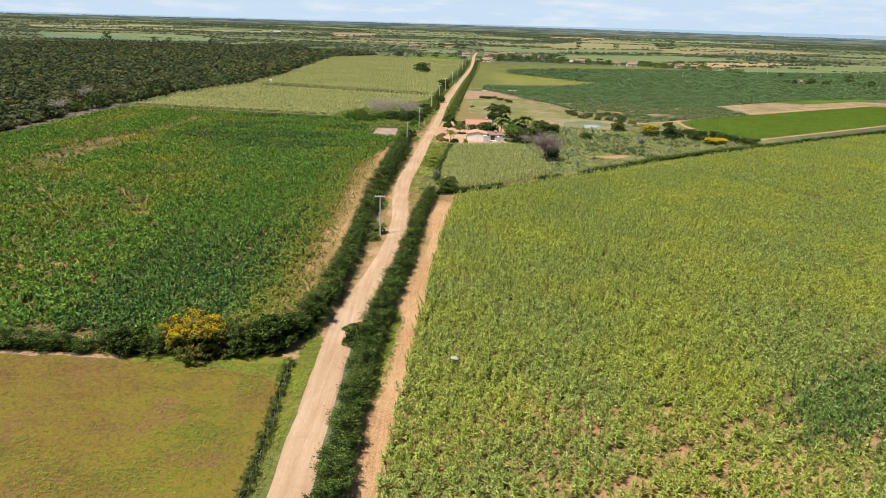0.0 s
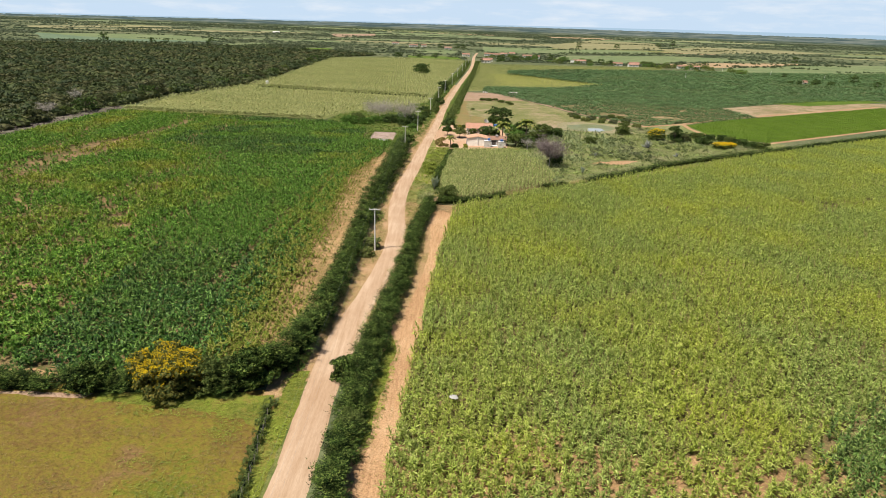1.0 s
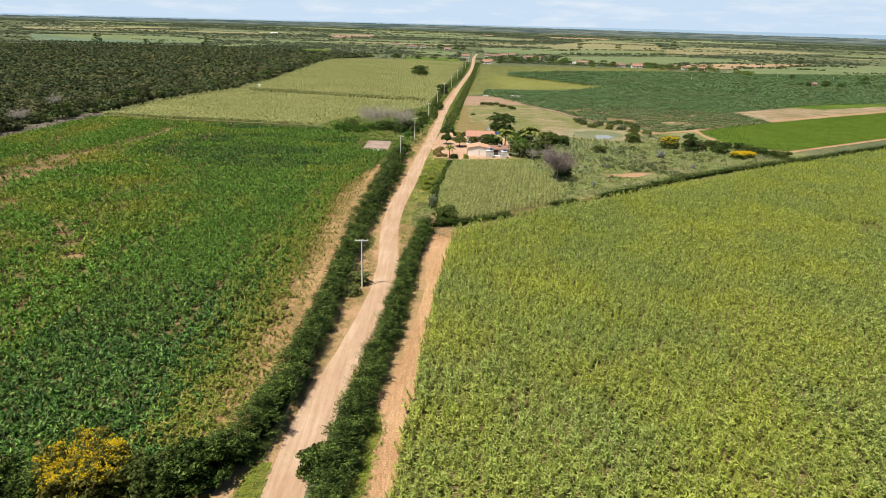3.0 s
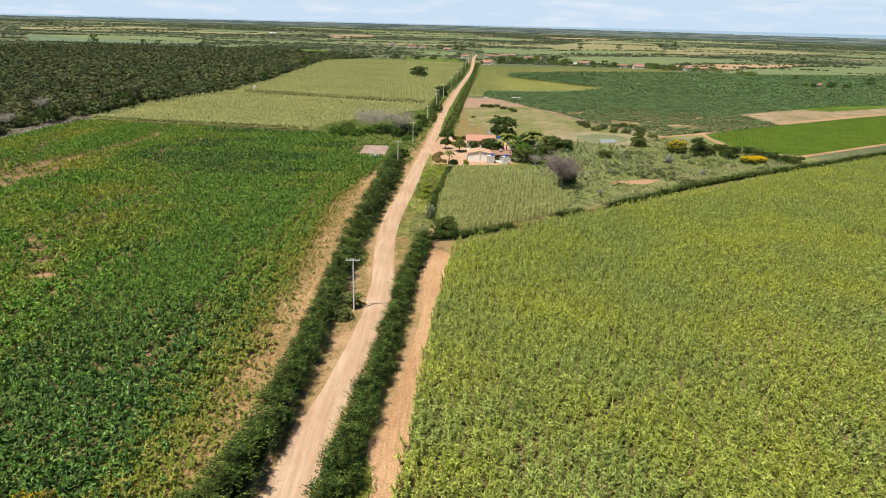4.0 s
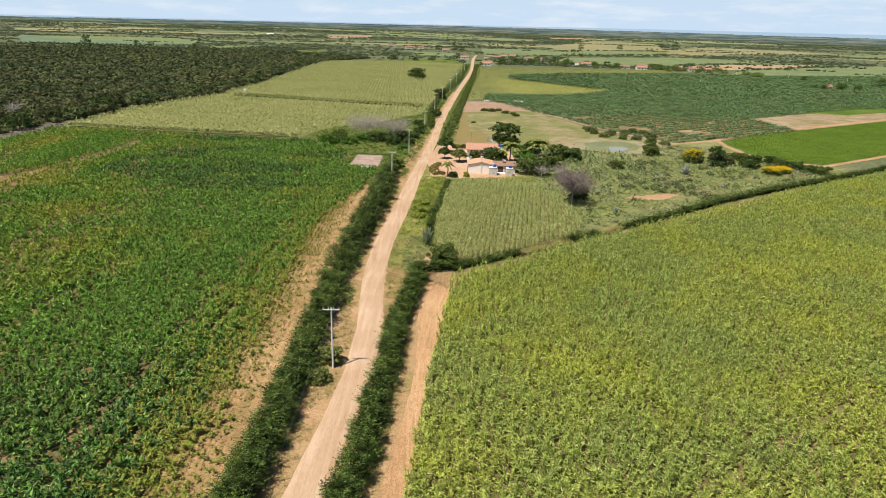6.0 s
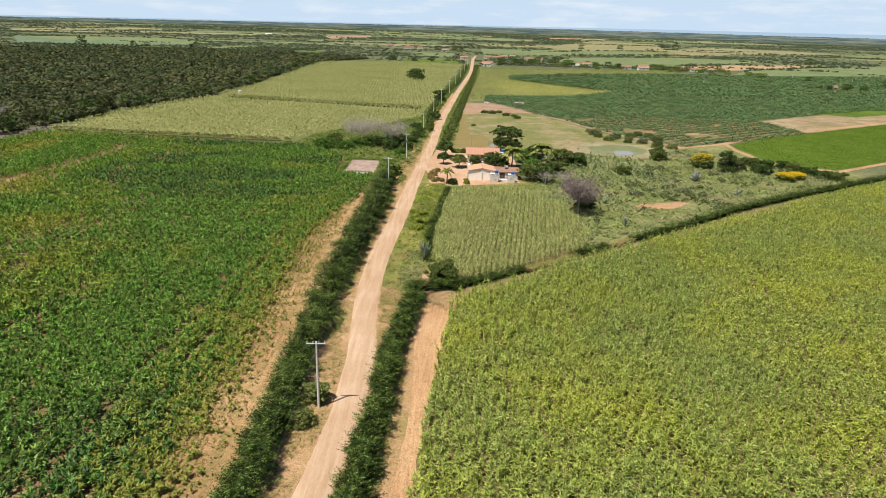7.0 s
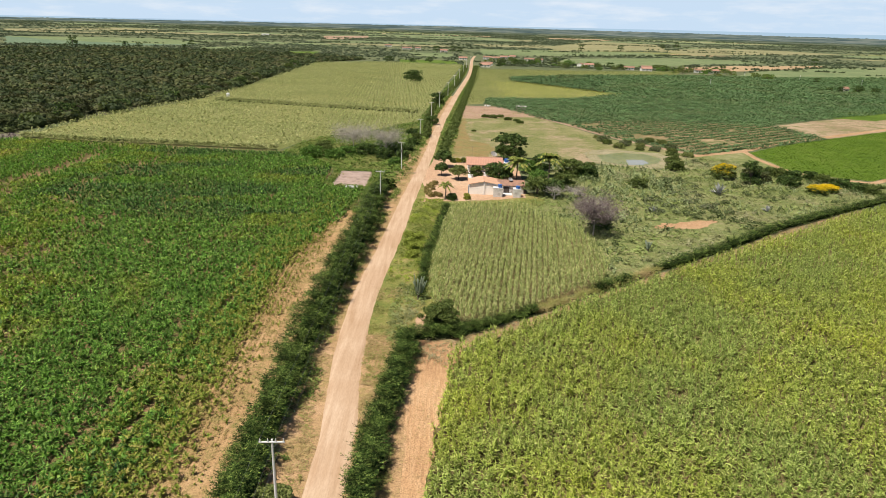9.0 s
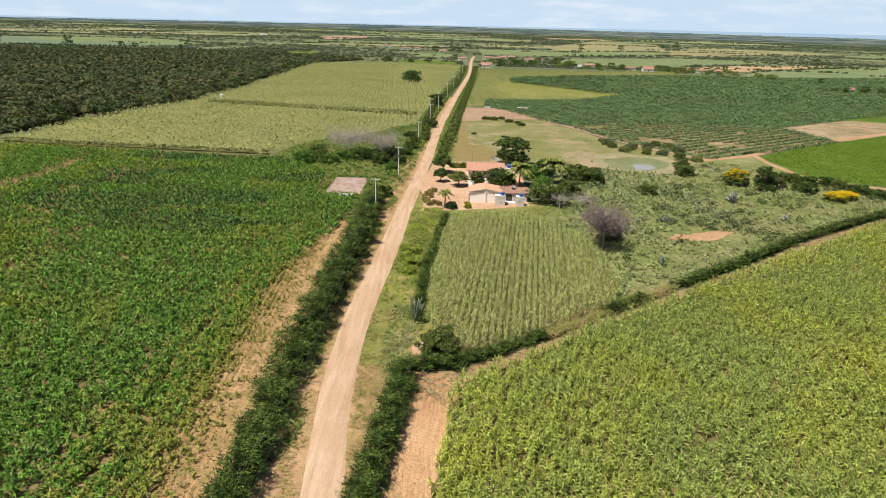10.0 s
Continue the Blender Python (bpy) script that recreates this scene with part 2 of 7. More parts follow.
L_TREE = leafy("tree_leaf", [(0.03, 0.058, 0.014), (0.062, 0.105, 0.024), (0.12, 0.165, 0.042)], through_light=0.15, tone=(0.5, 0.6, 1.4))
L_BRIGHTTREE = leafy("mango_leaf", [(0.055, 0.125, 0.022), (0.105, 0.20, 0.033), (0.175, 0.275, 0.055)], through_light=0.25)
L_BUSHFIELD = leafy("cassava_leaf", [(0.08, 0.15, 0.06), (0.11, 0.185, 0.072), (0.155, 0.23, 0.095)], [(0.10, 0.16, 0.062), (0.17, 0.215, 0.09)], 0.02, (0.5, 0.65), 0.3, tone=(0.12, 0.75, 1.25))
L_BRIGHT = leafy("bean_leaf", [(0.085, 0.155, 0.012), (0.115, 0.195, 0.016), (0.15, 0.225, 0.027)], tone=(0.15, 0.85, 1.15))
L_GRASS = leafy("grass_blade", [(0.19, 0.21, 0.05), (0.27, 0.265, 0.075), (0.34, 0.30, 0.11)], [(0.36, 0.27, 0.12), (0.42, 0.32, 0.155)], 0.12)
L_LUSH = leafy("lush_grass_blade", [(0.13, 0.18, 0.033), (0.20, 0.24, 0.05), (0.28, 0.285, 0.08)], [(0.20, 0.28, 0.034), (0.29, 0.36, 0.05), (0.37, 0.40, 0.075)], 0.16, (0.45, 0.58))
L_CACTUS = leafy("cactus_pad_skin", [(0.15, 0.20, 0.08), (0.22, 0.27, 0.115), (0.33, 0.365, 0.175)], through_light=0)
L_FLOWER = leafy("yellow_blossom", [(0.62, 0.42, 0.006), (0.74, 0.54, 0.01), (0.80, 0.62, 0.03)])
L_GREY = leafy("grey_twig", [(0.28, 0.25, 0.21), (0.37, 0.335, 0.285), (0.47, 0.43, 0.37)], through_light=0)
L_PURPLE = leafy("purplish_twig", [(0.13, 0.095, 0.095), (0.18, 0.135, 0.135), (0.25, 0.195, 0.19)], through_light=0)
L_PALM = leafy("palm_leaf", [(0.05, 0.09, 0.015), (0.10, 0.15, 0.027), (0.19, 0.22, 0.045), (0.38, 0.35, 0.09)])
M_BARK = plain("bark", (0.13, 0.10, 0.075), 0.9, wear=0.4)
# near-black green that stands for shade inside the hedges
M_HEDGESHADE = plain("hedge_inner_shade", (0.014, 0.024, 0.008), 0.95, wear=0.3, dirt=(0.025, 0.025, 0.012), gloss=0.02)
L_OLIVE = leafy("olive_leaf", [(0.06, 0.09, 0.02), (0.10, 0.135, 0.032), (0.16, 0.19, 0.05)], through_light=0.2)
L_LIME = leafy("lime_green_leaf", [(0.17, 0.22, 0.03), (0.24, 0.29, 0.045), (0.33, 0.37, 0.07)])
L_YELLOWBUSH = leafy("yellow_green_leaf", [(0.20, 0.22, 0.03), (0.32, 0.32, 0.05)])
L_YELLOWCROP = leafy("yellowing_low_crop_leaf", [(0.25, 0.28, 0.06), (0.35, 0.37, 0.08), (0.44, 0.43, 0.12)], tone=(0.3, 0.75, 1.2))
L_STUBBLE = leafy("drying_seedling", [(0.20, 0.185, 0.045), (0.29, 0.235, 0.08), (0.38, 0.28, 0.12)])
L_DRY = leafy("withered_grass", [(0.21, 0.15, 0.06), (0.26, 0.19, 0.08), (0.32, 0.24, 0.11)])
L_EDGECROP = leafy("yellowing_crop_leaf", [(0.12, 0.19, 0.022), (0.20, 0.26, 0.033), (0.29, 0.31, 0.055), (0.37, 0.31, 0.10)])
L_PASTURE = leafy("pasture_blade", [(0.15, 0.11, 0.03), (0.20, 0.155, 0.035), (0.27, 0.21, 0.055)], [(0.12, 0.17, 0.018), (0.18, 0.24, 0.025), (0.27, 0.29, 0.05)], 0.085, (0.47, 0.60))
L_SCRUBWEED = leafy("scrub_weed", [(0.165, 0.215, 0.06), (0.215, 0.265, 0.08), (0.28, 0.31, 0.115)], [(0.25, 0.25, 0.12), (0.33, 0.31, 0.18)], 0.06, (0.48, 0.62), tone=(0.25, 0.7, 1.3))
L_AGAVE = leafy("agave_skin", [(0.27, 0.28, 0.27), (0.38, 0.38, 0.36)], through_light=0)
L_COLUMN = leafy("column_cactus_skin", [(0.17, 0.21, 0.14), (0.27, 0.31, 0.22)], through_light=0)
M_ALGAE = earth("algae_water", [(0.145, 0.165, 0.045), (0.19, 0.20, 0.06), (0.24, 0.235, 0.085)], 0.1, 0.8, rough=0.3, bump=0.03)
# base colour paled to carry the sky's glint on the pond
M_WATER = plain("glint_paled_murky_water", (0.36, 0.37, 0.32), 0.06, wear=0.1, bump=0.02)
M_YARD_DULL = earth("trampled_earth", [(0.29, 0.185, 0.115), (0.35, 0.235, 0.155), (0.40, 0.28, 0.19)], 0.05, 0.8, GRASS, (0.55, 0.7), 0.08)
M_TAN_OLIVE = earth("dry_olive_field", [(0.205, 0.20, 0.09), (0.25, 0.235, 0.112), (0.30, 0.27, 0.14)], 0.006, 0.05)
# leaf colours shifted pale and bluish, as haze over the far plain
L_FARSCRUB = leafy("hazed_far_scrub_leaf", [(0.082, 0.105, 0.06), (0.105, 0.13, 0.072), (0.135, 0.155, 0.088)], [(0.07, 0.10, 0.054), (0.092, 0.125, 0.066)], 0.004, (0.45, 0.6), 0.3)
M_GREENSOIL = earth("weedy_crop_soil", [(0.16, 0.105, 0.048), (0.25, 0.16, 0.078), (0.36, 0.23, 0.118)], 0.06, 1.5, [(0.09, 0.09, 0.028), (0.14, 0.12, 0.045)], (0.44, 0.58), 0.16, bump=0.9)
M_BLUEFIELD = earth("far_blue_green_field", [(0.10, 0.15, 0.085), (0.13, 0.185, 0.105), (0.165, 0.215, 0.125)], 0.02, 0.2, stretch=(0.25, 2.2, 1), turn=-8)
M_BORDER = earth("worn_field_border", [(0.13, 0.13, 0.045), (0.20, 0.165, 0.07), (0.30, 0.22, 0.11)], 0.1, 0.9, [(0.10, 0.12, 0.03), (0.14, 0.15, 0.045)], (0.50, 0.62), 0.2)
M_MEADOW = earth("overgrown_verge", [(0.13, 0.155, 0.037), (0.20, 0.20, 0.053), (0.33, 0.255, 0.105)], 0.16, 1.2, [(0.115, 0.145, 0.032), (0.155, 0.18, 0.042)], (0.50, 0.64), 0.2, bump=1.0)
M_TRACK = earth("reddish_dirt_track", [(0.34, 0.20, 0.10), (0.42, 0.26, 0.14), (0.47, 0.31, 0.18)], 0.08, 1.2, GRASS, (0.58, 0.7), 0.3, bump=0.5)
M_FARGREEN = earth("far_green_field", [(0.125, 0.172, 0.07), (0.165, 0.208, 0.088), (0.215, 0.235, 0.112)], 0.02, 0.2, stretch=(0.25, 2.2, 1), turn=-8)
M_THIN = earth("thin_bush_soil", [(0.17, 0.145, 0.06), (0.27, 0.20, 0.10), (0.40, 0.29, 0.165)], 0.04, 0.5, [(0.10, 0.125, 0.04), (0.14, 0.15, 0.05)], (0.48, 0.6), 0.12, stretch=(0.5, 1.6, 1), turn=30)
L_EDGE = leafy("edge_weed", [(0.16, 0.18, 0.08), (0.24, 0.24, 0.12), (0.33, 0.30, 0.18)])
L_OLIVEBUSH = leafy("dusty_olive_leaf", [(0.09, 0.12, 0.03), (0.16, 0.19, 0.05), (0.25, 0.27, 0.09)], through_light=0.2)
L_RUSTY = leafy("rusty_olive_leaf", [(0.06, 0.085, 0.02), (0.12, 0.125, 0.03), (0.22, 0.19, 0.04)], through_light=0.2)
L_THICKET = leafy("rank_weed_leaf", [(0.075, 0.135, 0.022), (0.125, 0.19, 0.032), (0.20, 0.25, 0.06)], [(0.15, 0.18, 0.045), (0.24, 0.25, 0.075)], 0.1, (0.5, 0.64))
L_SCRUBBUSH = leafy("scrub_bush_leaf", [(0.06, 0.085, 0.03), (0.10, 0.13, 0.045), (0.16, 0.185, 0.075)], [(0.11, 0.125, 0.06), (0.19, 0.20, 0.11)], 0.05, (0.48, 0.6))
M_BRUSH = earth("dead_brush_floor", [(0.11, 0.10, 0.07), (0.17, 0.155, 0.11), (0.24, 0.215, 0.16)], 0.15, 0.9, [(0.12, 0.13, 0.05), (0.16, 0.16, 0.07)], (0.52, 0.66), 0.12)
# floor colour kept dark to stand for shade between the trees
M_FORESTSHADE = earth("shaded_undergrowth", [(0.06, 0.068, 0.028), (0.085, 0.09, 0.04), (0.12, 0.11, 0.055)], 0.02, 0.4)


# ---- builders ----
def mesh_of(name, verts, faces, materials, slots=None, smooth=False):
    """A mesh object from arrays; all faces have the same number of corners."""
    verts, faces = np.asarray(verts, np.float32), np.asarray(faces, np.int32)
    me = bpy.data.meshes.new(name)
    n, k = faces.shape
    me.vertices.add(len(verts))
    me.vertices.foreach_set("co", verts.ravel())
    me.loops.add(n * k)
    me.loops.foreach_set("vertex_index", faces.ravel())
    me.polygons.add(n)
    me.polygons.foreach_set("loop_start", np.arange(0, n * k, k, dtype=np.int32))
    me.polygons.foreach_set("loop_total", np.full(n, k, np.int32))
    for m in materials if isinstance(materials, (list, tuple)) else [materials]:
        me.materials.append(m)
    if slots is not None:
        me.polygons.foreach_set("material_index", np.asarray(slots, np.int32))
    if smooth:
        me.polygons.foreach_set("use_smooth", np.ones(n, bool))
    me.update(calc_edges=True)
    return new(name, me)


def thing(name, base, label, category, group=""):
    """An Empty at the base of a thing, for its parts."""
    root = new(name)
    root.location = base
    return tagged(root, label, category, group)


def attach(ob, parent):
    """Makes ob a part of a thing without moving it."""
    ob.parent = parent
    if parent.parent is None:
        ob.matrix_parent_inverse = parent.matrix_basis.inverted()
    return ob


def part(name, bm, material, parent, label="", smooth=False):
    me = bpy.data.meshes.new(name)
    bmesh.ops.recalc_face_normals(bm, faces=bm.faces)
    bm.to_mesh(me)
    bm.free()
    me.materials.append(material)
    if smooth:
        me.polygons.foreach_set("use_smooth", np.ones(len(me.polygons), bool))
    return tagged(attach(new(name, me), parent), label)


def box(bm, x0, x1, y0, y1, z0, z1):
    v = [bm.verts.new((x, y, z)) for x in (x0, x1) for y in (y0, y1) for z in (z0, z1)]
    for f in ((0, 1, 3, 2), (4, 6, 7, 5), (0, 4, 5, 1), (2, 3, 7, 6), (0, 2, 6, 4), (1, 5, 7, 3)):
        bm.faces.new([v[i] for i in f])
    return bm


def boxed(*dims):
    return box(bmesh.new(), *dims)


def tube(bm, points, radii, sides=6):
    """A tapered tube through the points, closed at both ends."""
    rings = []
    for i, (p, r) in enumerate(zip(points, radii)):
        p = Vector(p)
        d = (Vector(points[min(i + 1, len(points) - 1)]) - Vector(points[max(i - 1, 0)])).normalized()
        a = d.cross(Vector((0.31, 0.95, 0.05)) if abs(d.z) > 0.6 else Vector((0, 0, 1))).normalized()
        b = d.cross(a)
        rings.append([bm.verts.new(p + r * (a * math.cos(t) + b * math.sin(t))) for t in (2 * math.pi * k / sides for k in range(sides))])
    for lo, hi in zip(rings, rings[1:]):
        for k in range(sides):
            bm.faces.new((lo[k], lo[(k + 1) % sides], hi[(k + 1) % sides], hi[k]))
    bm.faces.new(rings[0][::-1])
    bm.faces.new(rings[-1])
    return bm


def inside(poly, x, y):
    res = np.zeros(len(x), bool)
    for (x0, y0), (x1, y1) in zip(poly, poly[1:] + poly[:1]):
        hit = ((y0 > y) != (y1 > y)) & (x < (x1 - x0) * (y - y0) / ((y1 - y0) or 1e-9) + x0)
        res ^= hit
    return res


def wavy(poly, step=4.0, amount=0.5):
    """The outline with uneven edges, as worn or grown."""
    out = []
    for a, b in zip(poly, poly[1:] + poly[:1]):
        a, b = Vector((*a, 0)), Vector((*b, 0))
        n = max(1, int((b - a).length / step))
        side = (b - a).normalized().cross(Vector((0, 0, 1)))
        for i in range(n):
            p = a.lerp(b, i / n)
            out.append(p + side * amount * 1.6 * noise.noise(p * 0.35 / max(0.3, amount)))
    return out


def sheet(name, poly, z, material, label, category, step=4.0, amount=0.5):
    bm = bmesh.new()
    f = bm.faces.new([bm.verts.new((p.x, p.y, z)) for p in wavy(poly, step, amount)])
    if f.normal.z < 0 or sum((a.co.x * b.co.y - b.co.x * a.co.y) for a, b in zip(f.verts, list(f.verts)[1:] + [f.verts[0]])) < 0:
        f.normal_flip()
    bmesh.ops.triangulate(bm, faces=bm.faces)
    me = bpy.data.meshes.new(name)
    bm.to_mesh(me)
    bm.free()
    me.materials.append(material)
    return tagged(new(name, me), label, category, kind="structure")


RNG = np.random.default_rng(7)


def spots(poly, density, rows=None):
    """Places inside a polygon: loose, or along rows (spacing, turn in degrees)."""
    p = np.array(poly)
    lo, hi = p.min(0), p.max(0)
    if rows is None:
        n = int(np.prod(hi - lo) * density)
        x, y = RNG.uniform(lo[0], hi[0], n), RNG.uniform(lo[1], hi[1], n)
    else:
        gap, turn = rows
        c, s = math.cos(radians(turn)), math.sin(radians(turn))
        mid, half = (lo + hi) / 2, np.linalg.norm(hi - lo) / 2
        along = 1 / (density * gap)
        u, v = np.meshgrid(np.arange(-half, half, gap), np.arange(-half, half, along))
        u, v = u.ravel(), v.ravel()
        u, v = u + RNG.normal(0, gap * 0.10, u.shape), v + RNG.uniform(-along / 2, along / 2, v.shape)
        x, y = mid[0] + c * u - s * v, mid[1] + s * u + c * v
    k = inside(poly, x, y)
    return np.stack([x[k], y[k]], 1)


def patchy(xy, scale, keep, seed=0.0):
    """Which places survive where a field is thin: smooth random patches."""
    h = np.array([noise.fractal((a * scale + seed, b * scale, seed), 1.0, 2.0, 3) for a, b in xy]) if len(xy) else np.zeros(0)
    return h > keep


def stamp(templates, xy, z=0.0, size=(0.8, 1.2), tilt=0.12, sizes=None, flat=1.0):
    """Copies of small leaf shapes at the places, turned and scaled at random, as one set of triangles."""
    vs, fs, base = [], [], 0
    pick = RNG.integers(0, len(templates), len(xy))
    z = np.broadcast_to(np.asarray(z, float), (len(xy),))
    for i, (tv, tf) in enumerate(templates):
        k = pick == i
        n = int(k.sum())
        if not n:
            continue
        a = RNG.uniform(0, 2 * math.pi, n)
        s = RNG.uniform(*size, n) if sizes is None else sizes[k]
        c, q = np.cos(a) * s, np.sin(a) * s
        tv = np.asarray(tv, float)
        x = c[:, None] * tv[:, 0] - q[:, None] * tv[:, 1]
        y = q[:, None] * tv[:, 0] + c[:, None] * tv[:, 1]
        h = (s * flat)[:, None] * tv[:, 2]
        lx, ly = RNG.normal(0, tilt, n), RNG.normal(0, tilt, n)
        v = np.stack([x + lx[:, None] * h + xy[k, 0:1], y + ly[:, None] * h + xy[k, 1:2], h + z[k][:, None]], 2)
        f = np.asarray(tf)[None] + (np.arange(n) * len(tv))[:, None, None] + base
        vs.append(v.reshape(-1, 3))
        fs.append(f.reshape(-1, 3))
        base += n * len(tv)
    if not vs:
        return np.zeros((0, 3)), np.zeros((0, 3), int)
    return np.concatenate(vs), np.concatenate(fs)


def joined(*sets):
    vs, fs, base = [], [], 0
    for v, f in sets:
        vs.append(v)
        fs.append(f + base)
        base += len(v)
    return np.concatenate(vs), np.concatenate(fs)


def stuff(name, sets, material, label, category):
    v, f = joined(*sets)
    return tagged(mesh_of(name, v, f, material), label, category, kind="stuff")


def blade(out, rng, root, heading, length, rise, droop, width):
    """One arching leaf, folded across its middle: two triangles."""
    v, f = out
    b = len(v)
    d = np.array([math.cos(heading), math.sin(heading), 0.0])
    w = np.array([-d[1], d[0], 0.0]) * width / 2
    root = np.array(root, float)
    mid = root + d * length * 0.45 + np.array([0, 0, rise])
    tip = root + d * length + np.array([0, 0, rise - droop])
    tw = np.array([0, 0, rng.uniform(-0.6, 0.6) * width])
    v += [root, mid - w - tw, mid + w + tw, tip]
    f += [(b, b + 2, b + 1), (b + 1, b + 2, b + 3)]


def crop_plant(seed, height, leaves, length, width, tassel=0.0, spread=1.0):
    rng = np.random.default_rng(seed)
    out = ([], [])
    plane = rng.uniform(0, math.pi)
    for i in range(leaves):
        u = (i + 0.6) / leaves
        h = height * (0.25 + 0.68 * u)
        blade(out, rng, (rng.normal(0, 0.06), rng.normal(0, 0.06), h), plane + math.pi * (i % 2) + rng.normal(0, 0.7), length * rng.uniform(0.75, 1.1) * (1.15 - 0.5 * u) * spread, height * rng.uniform(0.10, 0.26), height * rng.uniform(-0.05, 0.26), width * rng.uniform(0.8, 1.2))
    if tassel:
        v, f = out
        b = len(v)
        v += [(-0.05, 0, height * 0.9), (0.05, 0, height * 0.9), (0.02, 0.02, height + tassel)]
        f += [(b, b + 1, b + 2)]
    return np.array(out[0]), np.array(out[1])


def leafy_plant(seed, height, leaves, length, width, tassel=0.0, low=-0.4):
    """A plant of many narrow single leaves set round a stalk, some rising and some hanging."""
    rng = np.random.default_rng(seed)
    v, f = [], []
    for i in range(leaves):
        u = (i + 0.5) / leaves
        a, e = rng.uniform(0, 2 * math.pi), rng.uniform(low, 1.3)
        d = np.array([math.cos(a) * math.cos(e), math.sin(a) * math.cos(e), math.sin(e)])
        s = np.array([-math.sin(a), math.cos(a), rng.uniform(-0.5, 0.5)]) * width / 2
        r0 = rng.uniform(0.0, 0.28) if e < 0.3 else rng.uniform(0, 0.08)
        r = np.array([math.cos(a) * r0, math.sin(a) * r0, height * (0.22 + 0.72 * u)])
        b = len(v)
        v += [r - s, r + s, r + d * length * rng.uniform(0.6, 1.25) * (1.1 - 0.3 * u)]
        f += [(b, b + 1, b + 2)]
    if tassel:
        b = len(v)
        v += [np.array([-0.05, 0, height * 0.88]), np.array([0.05, 0, height * 0.88]), np.array([0.03, 0.02, height + tassel])]
        f += [(b, b + 1, b + 2)]
    return np.array(v), np.array(f)


def spray(seed, leaves, length, width, up=0.6):
    """A tuft of narrow leaflets that stands out from a branch end."""
    rng = np.random.default_rng(seed)
    v, f = [], []
    for i in range(leaves):
        a = rng.uniform(0, 2 * math.pi)
        e = rng.uniform(up - 0.6, up + 0.6)
        d = np.array([math.cos(a) * math.cos(e), math.sin(a) * math.cos(e), math.sin(e)])
        s = np.cross(d, rng.normal(size=3))
        s = s / np.linalg.norm(s) * width * rng.uniform(0.7, 1.3)
        r = rng.normal(0, 0.3, 3) * length
        L = length * rng.uniform(0.6, 1.2)
        b = len(v)
        v += [r - s, r + s, r + d * L]
        f += [(b, b + 1, b + 2)]
    return np.array(v), np.array(f)


def clump(seed, leaves, size=0.5, squash=0.75, leaf=0.35, core=0):
    """A rounded, ragged mass of leaf pieces facing outwards, one unit wide."""
    rng = np.random.default_rng(seed)
    v, f = [], []
    for i in range(leaves):
        d = rng.normal(size=3)
        d[2] = abs(d[2]) * 0.9 - 0.12
        d /= np.linalg.norm(d)
        c = d * size * rng.uniform(0.62, 1.12) * np.array([1, 1, squash])
        n = d + rng.normal(0, 0.45, 3)
        a = np.cross(n, rng.normal(size=3))
        a /= np.linalg.norm(a)
        b2 = np.cross(n / np.linalg.norm(n), a)
        L = leaf * rng.uniform(0.6, 1.3)
        k = len(v)
        v += [c + a * L * 0.75, c + b2 * L * 0.42 - a * L * 0.35, c - b2 * L * 0.42 - a * L * 0.35]
        f += [(k, k + 1, k + 2)]
    if core:
        b = len(v)
        for r, z in ((0.80, -0.5), (0.86, 0.1), (0.5, 0.62)):
            for i in range(core):
                t = 2 * math.pi * (i + 0.5 * rng.uniform()) / core
                q = size * r * 0.86 * rng.uniform(0.85, 1.1)
                v.append(np.array([q * math.cos(t), q * math.sin(t), size * squash * z * 0.84 * rng.uniform(0.9, 1.1)]))
        v.append(np.array([0, 0, size * squash * 0.76]))
        for k in range(2):
            for i in range(core):
                p, q = b + k * core + i, b + k * core + (i + 1) % core
                f += [(p, q, q + core), (p, q + core, p + core)]
        for i in range(core):
            f.append((b + 2 * core + i, b + 2 * core + (i + 1) % core, b + 3 * core))
    v = np.array(v)
    v[:, 2] += size * squash * 0.55
    return v, np.array(f)


def fronds(seed, branches, length, leaves, leaf, width):
    """A few arching branches that leave one point, each set with leaflets along both sides."""
    rng = np.random.default_rng(seed)
    v, f = [], []
    for i in range(branches):
        a, rise, L = rng.uniform(0, 2 * math.pi), rng.uniform(0.5, 1.7), length * rng.uniform(0.7, 1.2)
        d = np.array([math.cos(a), math.sin(a), 0.0])
        s = np.array([-d[1], d[0], 0.0])
        for k in range(leaves):
            u = (k + 0.7) / leaves
            c = d * L * u + np.array([0, 0, L * (rise * u - 0.45 * u * u)])
            side = s * (1 if k % 2 else -1) + d * rng.uniform(0.5, 1.1) + np.array([0, 0, rng.uniform(-0.25, 0.35)])
            side = side / np.linalg.norm(side) * leaf * rng.uniform(0.7, 1.2)
            w = np.cross(side, np.array([rng.normal(0, 0.35), rng.normal(0, 0.35), 1.0]))
            w = w / np.linalg.norm(w) * width / 2
            b = len(v)
            v += [c - w, c + w, c + side]
            f += [(b, b + 1, b + 2)]
    return np.array(v), np.array(f)


SPRAYS = [fronds(s, 4, 0.75, 5, 0.30, 0.12) for s in range(8)]
FINE_SPRAYS = [spray(20 + s, 7, 0.34, 0.06) for s in range(5)]
CLUMPS = [clump(s, 20, leaf=0.36) for s in range(6)]
FULL_CLUMPS = [clump(40 + s, 42, leaf=0.26) for s in range(6)]
SCRUB_CLUMPS = [clump(60 + s, 48, leaf=0.20) for s in range(6)]
SMALL_CLUMPS = [clump(80 + s, 14, leaf=0.46) for s in range(5)]
SEEDLINGS = [crop_plant(s, 0.5, 6, 0.5, 0.13) for s in range(6)]
